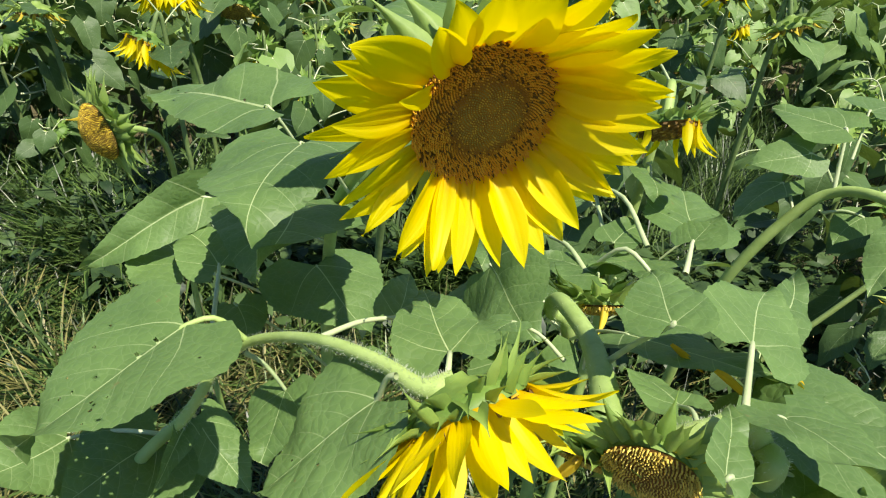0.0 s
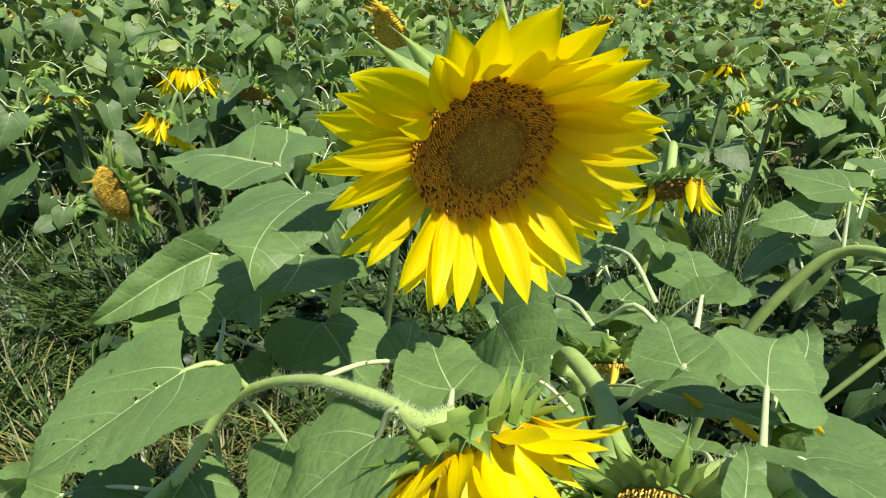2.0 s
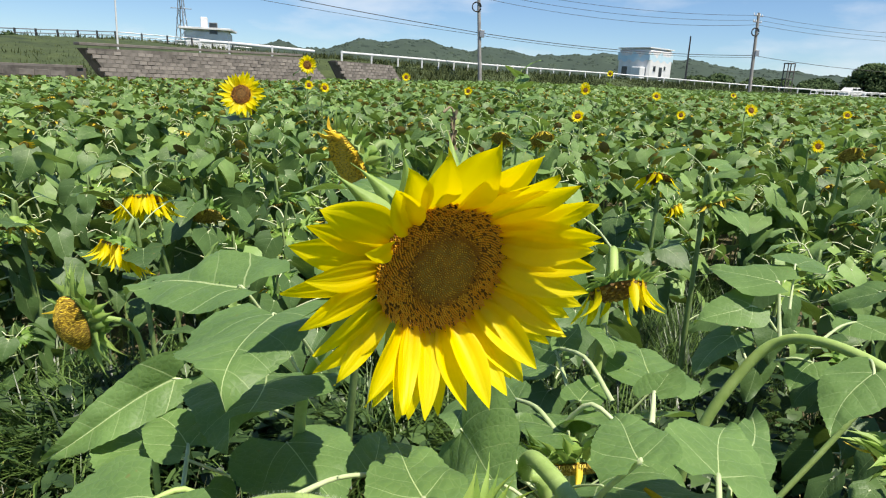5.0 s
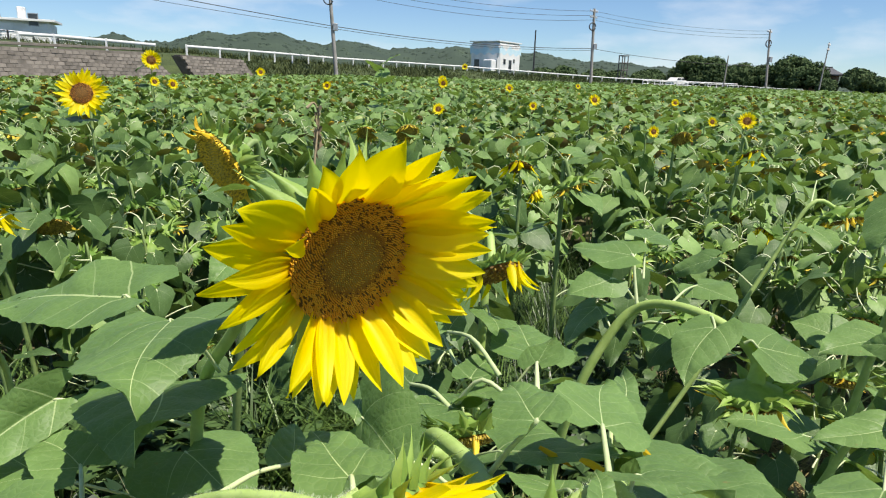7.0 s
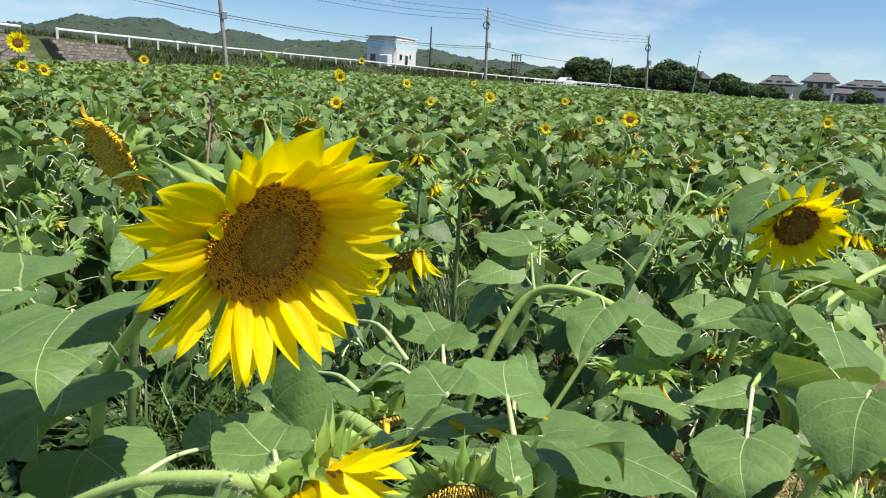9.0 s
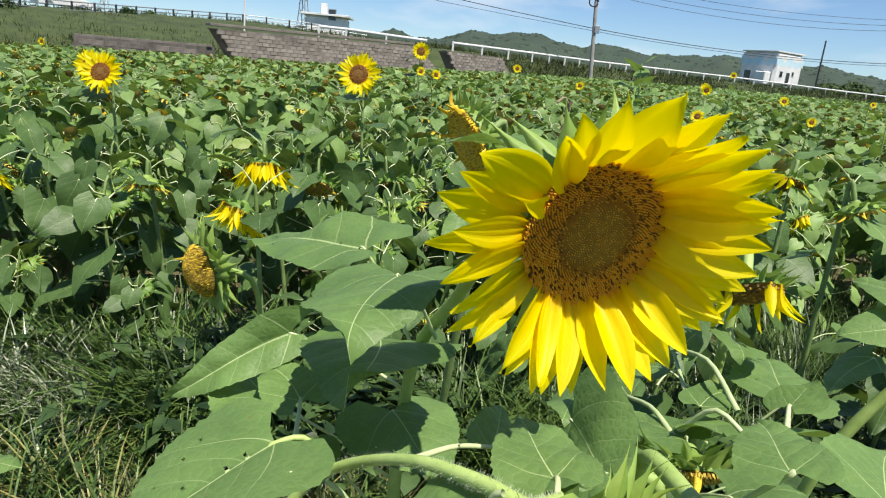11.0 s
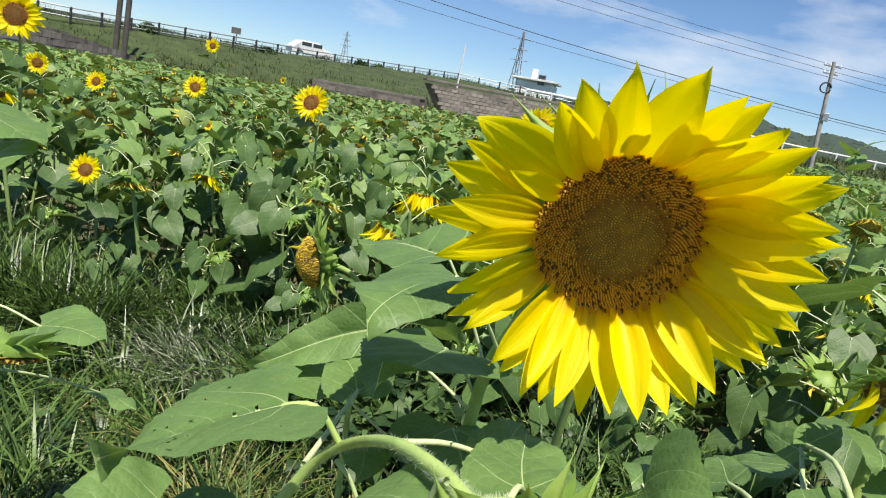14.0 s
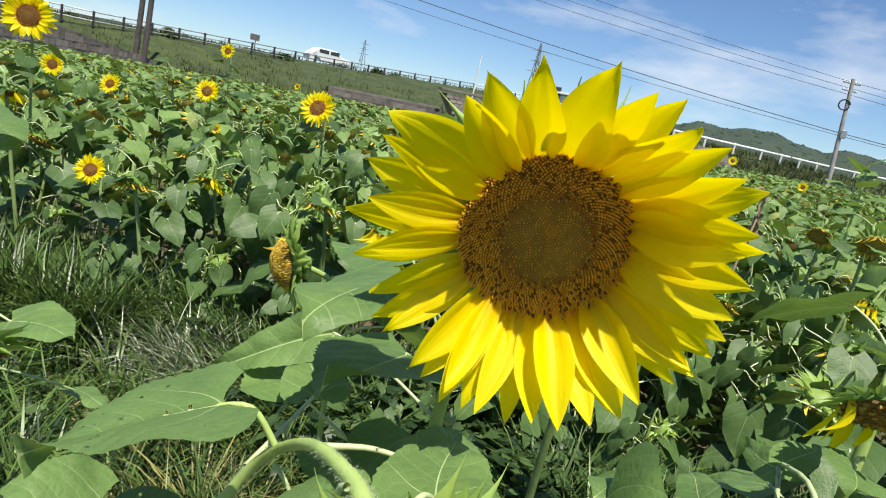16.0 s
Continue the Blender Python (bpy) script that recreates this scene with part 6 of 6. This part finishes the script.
utility_pole((43.2, 97.0, 4.3), (43.1, 96.8, 9.9), (), "dark slim pole beside the painted building", 0.12, False, M_DARK)
utility_pole((-33.8, 28.95, 1.65), (-33.55, 29.2, 12.5), (), "dark wooden pole of a pair standing on the bank", 0.15, False, M_BARK)
utility_pole((-33.1, 28.95, 1.4), (-32.85, 29.2, 12.0), (), "dark wooden pole of a pair standing on the bank", 0.15, False, M_BARK)
utility_pole((-18.8, 46.4, 3.2), (-18.74, 46.4, 6.15), (), "slender white flag pole above the block wall", 0.06, False, M_WHITE)
utility_pole((50.8, 62.0, 2.4), (51.0, 62.1, 5.4), (), "short pale lamp pole at the field edge", 0.07, False)


def cable(a, b, sag, r=0.022, label="black overhead cable between the poles"):
    a, b = Vector(a), Vector(b)
    pts = [tuple(a.lerp(b, s) - Vector((0, 0, sag * 4 * s * (1 - s)))) for s in np.linspace(0, 1, 9)]
    v, f, u = tube_arrays(pts, [r] * 9, 24, 5)
    tagged(new("overhead_cable", mesh_of("overhead_cable", v, f, M_DARK, u)), label, "cable", "overhead cables")


ax = Vector((0.85, 0.53, 0))
PL = Vector((-62, 40, 20))
for k in range(3):
    drop = Vector((0, 0, 0.25 + 0.45 * k))
    cable(Vector(PA) - drop, PL + Vector((k, k, 2.2 - 1.3 * k)), 1.2, 0.018)
    cable(Vector(PA) - drop, Vector(PB) - drop, 0.6 + 0.1 * k, 0.018)
    cable(Vector(PB) - drop, Vector(PC) - drop * 0.8, 0.5, 0.016)
for k in range(2):
    cable(Vector(PA) - Vector((0, 0, 4.0 + 0.2 * k)), PL - Vector((0, 0, 3.6 + 1.6 * k)), 1.1, 0.030 - 0.012 * k)
    cable(Vector(PA) - Vector((0, 0, 4.0 + 0.2 * k)), Vector(PB) - Vector((0, 0, 4.1 + 0.2 * k)), 0.5, 0.030 - 0.010 * k)
cable(Vector(PB) - Vector((0, 0, 4.1)), Vector(PC) - Vector((0, 0, 4.0)), 0.4, 0.025)


def pylon(base, height, w, label):
    p = tagged(new("pylon"), label, "pylon", "pylons")
    b = Vector(base)
    top = b + Vector((0, 0, height))
    for i in range(4):
        o = Vector((math.cos(i * 1.571 + 0.6), math.sin(i * 1.571 + 0.6), 0)) * w
        v, f, u = tube_arrays([b + o, b.lerp(top, 0.5) + o * 0.45, top + o * 0.08], [w * 0.05] * 3, 6, 4)
        piece("leg", mesh_of("leg", v, f, M_STEEL, u), p)
        o2 = Vector((math.cos((i + 1) * 1.571 + 0.6), math.sin((i + 1) * 1.571 + 0.6), 0)) * w
        for s in range(6):
            q, r = s / 6, (s + 1) / 6
            v, f, u = tube_arrays([b.lerp(top, q) + o * (1 - 0.95 * q), b.lerp(top, r) + o2 * (1 - 0.95 * r)], [w * 0.03] * 2, 2, 3)
            piece("brace", mesh_of("brace", v, f, M_STEEL, u), p)
    for s in (0.62, 0.76, 0.9):
        boxes([((0, 0, 0), (w * 2.4 * (1.25 - s * 0.6), w * 0.08, w * 0.08), 0.3)], "crossarm", M_STEEL, p, "", Matrix.Translation(b.lerp(top, s)))


pylon((-74.6, 238.6, 6), 27, 3.2, "steel lattice power pylon far behind the bank")
pylon((-212.6, 338.8, 12), 21, 3.0, "distant steel lattice power pylon")


def building():
    """The white block with its pale blue painted band."""
    b = tagged(new("building"), "white flat-roofed building with a pale blue wave painted round it", "building")
    o, yaw = Vector((39.6, 103.6, 3.2)), math.atan2(103.1 - 98.9, 43.5 - 38.05)
    m = Matrix.Translation((38.05, 98.9, 3.5)) @ Matrix.Rotation(yaw, 4, "Z")
    W, D, H = 6.9, 5.6, 4.6
    boxes([((W / 2, D / 2, H / 2), (W, D, H), 0.0)], "wall", M_WHITE, b, "", m)
    boxes([((W / 2, D / 2, H + 0.06), (W + 0.12, D + 0.12, 0.16), 0.0)], "roof", M_WHITE, b, "", m)
    for side in (0, 1):
        v, n = [], 26
        length = W if side == 0 else D
        for i in range(n):
            s = length * i / (n - 1)
            lo, hi = 2.75 + 0.18 * math.sin(i * 0.9) , 3.75 + 0.28 * math.sin(i * 0.55 + 1.0) - (0.3 if i % 7 < 2 else 0)
            v += [((s, -0.006, lo) if side == 0 else (-0.006, s, lo)), ((s, -0.006, hi) if side == 0 else (-0.006, s, hi))]
        f = [(2 * i, 2 * i + 2, 2 * i + 3, 2 * i + 1) for i in range(n - 1)]
        piece("painted_band", mesh_of("painted_band", v, f, M_BLUE, smooth=False), b, m, "pale blue painted wave")
    for x, y, w, h, z, s in ((3.4, 0, 0.9, 1.9, 0.95, 0), (1.6, 0, 0.7, 0.8, 1.6, 0), (4.6, 0, 0.5, 0.6, 1.8, 0), (0, 2.0, 0.8, 1.9, 0.95, 1), (0, 4.2, 1.0, 1.6, 1.1, 1)):
        fr = boxes([((x, -0.01, z) if s == 0 else (-0.01, y, z), (w + 0.14, 0.06, h + 0.14) if s == 0 else (0.06, w + 0.14, h + 0.14), 0.0)], "door" if h > 1.7 else "window", M_WHITE, b, "", m)
        boxes([((x, -0.035, z) if s == 0 else (-0.035, y, z), (w, 0.05, h) if s == 0 else (0.05, w, h), 0.0)], "pane", M_GLASS, fr)
    boxes([((-0.9, 1.2, 0.9), (1.4, 1.6, 1.8), 0.0)], "annex", M_WHITE, b, "", m)


building()


def house(base, w, d, h, yaw, label, roof_h=1.8, storeys=2, mat=None, flat=False):
    hs = tagged(new("house"), label, "house", "houses beyond the field")
    m = Matrix.Translation(base) @ Matrix.Rotation(yaw, 4, "Z")
    boxes([((0, 0, h / 2 - 1), (w, d, h + 2), 0.0)], "wall", mat or M_WHITE, hs, "", m)
    if flat:
        boxes([((0, 0, h + 0.1), (w + 0.9, d + 0.9, 0.22), 0.0)], "roof", M_WHITE, hs, "", m)
    else:
        ov = 0.7
        v = [(-w / 2 - ov, -d / 2 - ov, h), (w / 2 + ov, -d / 2 - ov, h), (w / 2 + ov, d / 2 + ov, h), (-w / 2 - ov, d / 2 + ov, h), (-w / 4, 0, h + roof_h), (w / 4, 0, h + roof_h)]
        v += [(x, y, z - 0.22) for x, y, z in v[:4]]
        f4 = [(0, 1, 5, 4), (2, 3, 4, 5), (0, 6, 7, 1), (1, 7, 8, 2), (2, 8, 9, 3), (3, 9, 6, 0), (6, 9, 8, 7), (1, 2, 5, 5), (3, 0, 4, 4)]
        bm = bmesh.new()
        q = [bm.verts.new(p) for p in v]
        for f in f4:
            bm.faces.new([q[i] for i in dict.fromkeys(f)])
        me = bpy.data.meshes.new("roof")
        bm.to_mesh(me)
        bm.free()
        me.materials.append(M_ROOF)
        rf = piece("roof", me, hs, m, "grey tiled hip roof")
        boxes([((0, 0, h + roof_h), (w * 0.55, 0.35, 0.3), 0.0)], "ridge", M_ROOF, rf)
    for s in range(storeys):
        for k in ((-0.3, 0.02, 0.3) if not flat else (0.18,)):
            fr = boxes([((k * w, -d / 2 - 0.01, 1.5 + 2.7 * s), (w * 0.2, 0.08, 1.25), 0.0)], "window", M_STEEL, hs, "", m)
            boxes([((k * w, -d / 2 - 0.05, 1.5 + 2.7 * s), (w * 0.17, 0.06, 1.1), 0.0)], "pane", M_GLASS, fr)
    return hs


house((-21.6, 78.5, 4.9), 4.6, 4.0, 1.35, 0.1, "small white flat-roofed gatehouse with a stack on the bank", 0, 1, None, True)
boxes([((-21.9, 77.9, 7.0), (0.7, 0.7, 1.3), 0.1)], "chimney", M_WHITE)
tagged(bpy.data.objects["chimney"], "square white stack on the gatehouse roof", "chimney")
house((134.1, 104.3, 1.4), 6.6, 5.4, 4.0, -0.9, "two-storey white house with a grey tiled roof", 1.9)
house((145.5, 102.3, 1.5), 6.4, 5.4, 5.0, -0.9, "two-storey house with a tiled gable roof beyond the field", 2.0)
house((154, 96.5, 1.6), 10, 6, 4.2, -1.0, "long low white house with a grey roof", 1.6)
house((149, 99, 1.6), 5, 5, 2.6, -0.9, "low dark-roofed shed beside the houses", 1.6, 1)
house((112, 108, 2.5), 6, 5, 3.0, -0.8, "brown-roofed cottage beside the trees", 1.4, 1, M_RUST)


M_POST = plain_material("grey_iron", (0.07, 0.065, 0.06), (0.16, 0.15, 0.14), 3.0, 0.7)


def tower():
    t = tagged(new("lattice_tower"), "open grey iron tower with a small platform", "tower")
    b = Vector((62.5, 102.4, 2.4))
    for sx in (-0.55, 0.55):
        for sy in (-0.55, 0.55):
            boxes([((sx, sy, 2.3), (0.14, 0.14, 4.6), 0.0)], "leg", M_POST, t, "", Matrix.Translation(b))
    for z in (1.0, 2.2, 3.4, 4.6):
        boxes([((0, 0, z), (1.3, 1.3, 0.16), 0.0)], "platform", M_POST, t, "", Matrix.Translation(b))


tower()


def tree(base, height, spread, seed, label, leaf=0.5, count=900):
    rng = np.random.default_rng(seed)
    t = tagged(new("tree"), label, "tree", "trees at the far side")
    b = Vector(base)
    h = Heap()
    v, f, u = tube_arrays([b - Vector((0, 0, 0.5)), b + Vector((0.1, 0, height * 0.3)), b + Vector((0, 0.1, height * 0.75))], [height * 0.035, height * 0.025, height * 0.01], 6, 7)
    h.add(v, f, u)
    lumps = []
    for _ in range(44):
        d = Vector(rng.normal(size=3)).normalized()
        d.z = abs(d.z) * 1.45 - 0.55
        c = b + Vector((d.x * spread * 0.66, d.y * spread * 0.66, height * (0.42 + 0.40 * d.z))) * 1.0
        lumps.append((c, rng.uniform(0.26, 0.38) * spread))
        v, f, u = tube_arrays([b + Vector((0, 0, height * 0.2)), (b + c) / 2 + Vector((0, 0, height * 0.15)), c], [height * 0.014, height * 0.01, height * 0.004], 4, 4)
        h.add(v, f, u)
    piece("trunk", h.mesh("trunk", M_BARK), t)
    pick = rng.integers(0, len(lumps), count)
    c, r = np.array([tuple(q[0]) for q in lumps])[pick], np.array([q[1] for q in lumps])[pick]
    d = rng.normal(size=(count, 3))
    d /= np.linalg.norm(d, axis=1)[:, None]
    p = c + d * [1, 1, 0.75] * (r * rng.uniform(0.72, 1.08, count))[:, None]
    size = leaf * rng.uniform(0.6, 1.25, count)[:, None]
    face = d + rng.normal(0, 0.45, (count, 3))
    face /= np.linalg.norm(face, axis=1)[:, None]
    e = np.cross(face, rng.normal(size=(count, 3)))
    e /= np.linalg.norm(e, axis=1)[:, None]
    g = np.cross(e, face) * size * 0.7
    e = e * size
    v = np.stack([p - e, p - g * 0.8, p + e, p + g], 1).reshape(-1, 3)
    f = np.arange(count * 4).reshape(-1, 4)
    piece("crown", mesh_of("crown", v, f, M_TREE, smooth=False), t)


for i, (x, y, hh, sp) in enumerate(((89.6, 120.0, 7.3, 5.0), (93.0, 117.8, 7.0, 4.7), (97.6, 114.5, 5.6, 4.4), (101.5, 111.5, 5.6, 4.4), (101.6, 105.0, 7.2, 4.6), (103.4, 102.6, 6.4, 4.0), (112.7, 98.8, 4.6, 2.8), (104.5, 93, 4.8, 2.8), (101, 96, 2.4, 2.0), (112, 95, 3.0, 2.6), (118, 96, 2.6, 2.2), (128, 100, 3.0, 2.6), (138, 98, 3.2, 2.8), (146, 92, 3.0, 2.8),
                                     (58, 116, 3.3, 3.4), (66, 118, 3.0, 3.2), (73, 122, 2.9, 3.4), (80, 122, 3.2, 3.6), (83, 124, 3.6, 3.6), (52, 112, 2.6, 3.0), (160, 88, 3.4, 3.0), (170, 82, 4.5, 3.5))):
    tree((x, y, 2.0), hh, sp, 300 + i, "dense dark green broadleaf tree beyond the field", 0.27, 9000)


def hills():
    """Wooded ridges: a swelling surface crowded with crowns."""
    rng = np.random.default_rng(55)
    for k, (dist, az0, az1, label) in enumerate(((520, -70, 80, "low wooded hills behind the bank"),)):
        n, rows = 460, 9
        az = np.radians(np.linspace(az0, az1, n))
        deg = np.degrees(az)
        # height of the skyline in degrees, by bearing
        rise = np.interp(deg, [-70, -45, -30, -14, -12, -9.7, -8, -6.2, -4.7, -3.4, -1.5, 0.1, 2.3, 4.1, 6, 7.8, 9.3, 11.7, 14, 17, 20, 24, 27, 31, 35, 45, 60, 80],
                         [1.1, 1.4, 1.7, 2.2, 2.05, 2.5, 2.15, 2.15, 2.4, 3.05, 3.0, 3.15, 3.2, 2.85, 2.45, 2.8, 2.75, 2.3, 2.4, 2.7, 2.55, 2.35, 1.9, 1.7, 1.45, 1.1, 0.9, 0.7])
        prof = np.tan(np.radians(rise)) * 660 + 9.0 + 0.8 * (np.sin(az * 61) + 0.7 * np.sin(az * 147 + 1))
        s = np.linspace(0, 1, rows)
        X = np.sin(az)[:, None] * (dist + 140 * s)[None]
        Y = np.cos(az)[:, None] * (dist + 140 * s)[None]
        Z = prof[:, None] * np.sin(s * 1.57)[None] - 4
        v = np.stack([X, Y, Z], 2).reshape(-1, 3)
        h = Heap()
        h.add(v, grid_faces(n, rows))
        cv, cf = dome_arrays(1.0, 0.9, 3, 7)
        for _ in range(7000):
            i, j = int(rng.integers(n)), rng.uniform(0.05, 1.0)
            p = (math.sin(az[i]) * (dist + 140 * j), math.cos(az[i]) * (dist + 140 * j), prof[i] * math.sin(j * 1.57) - 6)
            r = rng.uniform(1.8, 3.9)
            h.add(cv * [r * 1.2, r * 1.2, r * rng.uniform(0.5, 0.95)] * rng.uniform(0.85, 1.15, (len(cv), 1)) + p, cf)
        tagged(new("wooded_hill", h.mesh("wooded_hill", M_HILL, False)), label, "hill", kind="structure")


hills()


def car(pos, yaw, label):
    c = tagged(new("car"), label, "car", "cars on the road")
    m = Matrix.Translation(pos) @ Matrix.Rotation(yaw, 4, "Z")
    prof = [(-2.1, 0.35), (-2.15, 0.8), (-1.9, 1.05), (-1.3, 1.5), (0.5, 1.52), (1.15, 1.05), (2.0, 0.88), (2.12, 0.4)]
    bm = bmesh.new()
    rings = []
    for y, s in ((-0.84, 0.93), (-0.7, 1.0), (0.7, 1.0), (0.84, 0.93)):
        rings.append([bm.verts.new((x * (s if z > 0.9 else 1), y, 0.35 + (z - 0.35) * s)) for x, z in prof])
    for a, b in zip(rings, rings[1:]):
        for i in range(len(prof)):
            j = (i + 1) % len(prof)
            bm.faces.new((a[i], a[j], b[j], b[i]))
    bm.faces.new(rings[0][::-1])
    bm.faces.new(rings[-1])
    bmesh.ops.recalc_face_normals(bm, faces=bm.faces[:])
    me = bpy.data.meshes.new("body")
    bm.to_mesh(me)
    bm.free()
    me.materials.append(M_WHITE)
    piece("body", me, c, m)
    for y in (-0.83, 0.83):
        for x, w in ((-0.75, 0.95), (0.35, 0.9)):
            boxes([((x, y, 1.24), (w, 0.05, 0.34), 0.0)], "side_window", M_GLASS, c, "", m)
        for x in (-1.3, 1.3):
            v, f, u = tube_arrays([(x, y - 0.09, 0.32), (x, y, 0.32), (x, y + 0.09, 0.32)], [0.31, 0.33, 0.31], 4, 14)
            piece("wheel", mesh_of("wheel", v, f, M_DARK, u), c, m)
    boxes([((0.86, 0, 1.25), (0.06, 1.2, 0.38), 0.0)], "windscreen", M_GLASS, c, "", m @ Matrix.Translation((0.86, 0, 1.25)) @ Matrix.Rotation(-0.9, 4, "Y") @ Matrix.Translation((-0.86, 0, -1.25)))


car((-37.15, 53.31, 3.42), 1.0, "white hatchback car on the road on the bank")
car((74, 102.5, 2.2), 0.3, "white car beside the white fence")


def road_sign():
    s = tagged(new("road_sign"), "small grey board on a post by the road fence", "sign")
    boxes([((-37.89, 43.89, 3.78), (0.07, 0.07, 1.5), 0.6)], "post", M_DARK, s)
    boxes([((-37.89, 43.79, 4.28), (0.75, 0.05, 0.5), 0.6)], "board", M_POST, s)


road_sign()

for i, (x, y, z, hh) in enumerate(((-39.6, 36.5, 3.0, 1.2), (-35.6, 45.2, 3.3, 1.0), (-31.6, 53.5, 3.7, 1.3), (-30.6, 55.0, 3.8, 1.1))):
    tree((x, y, z - 0.75), hh, 0.9, 340 + i, "low dark bush beside the road fence on the bank", 0.12, 700)
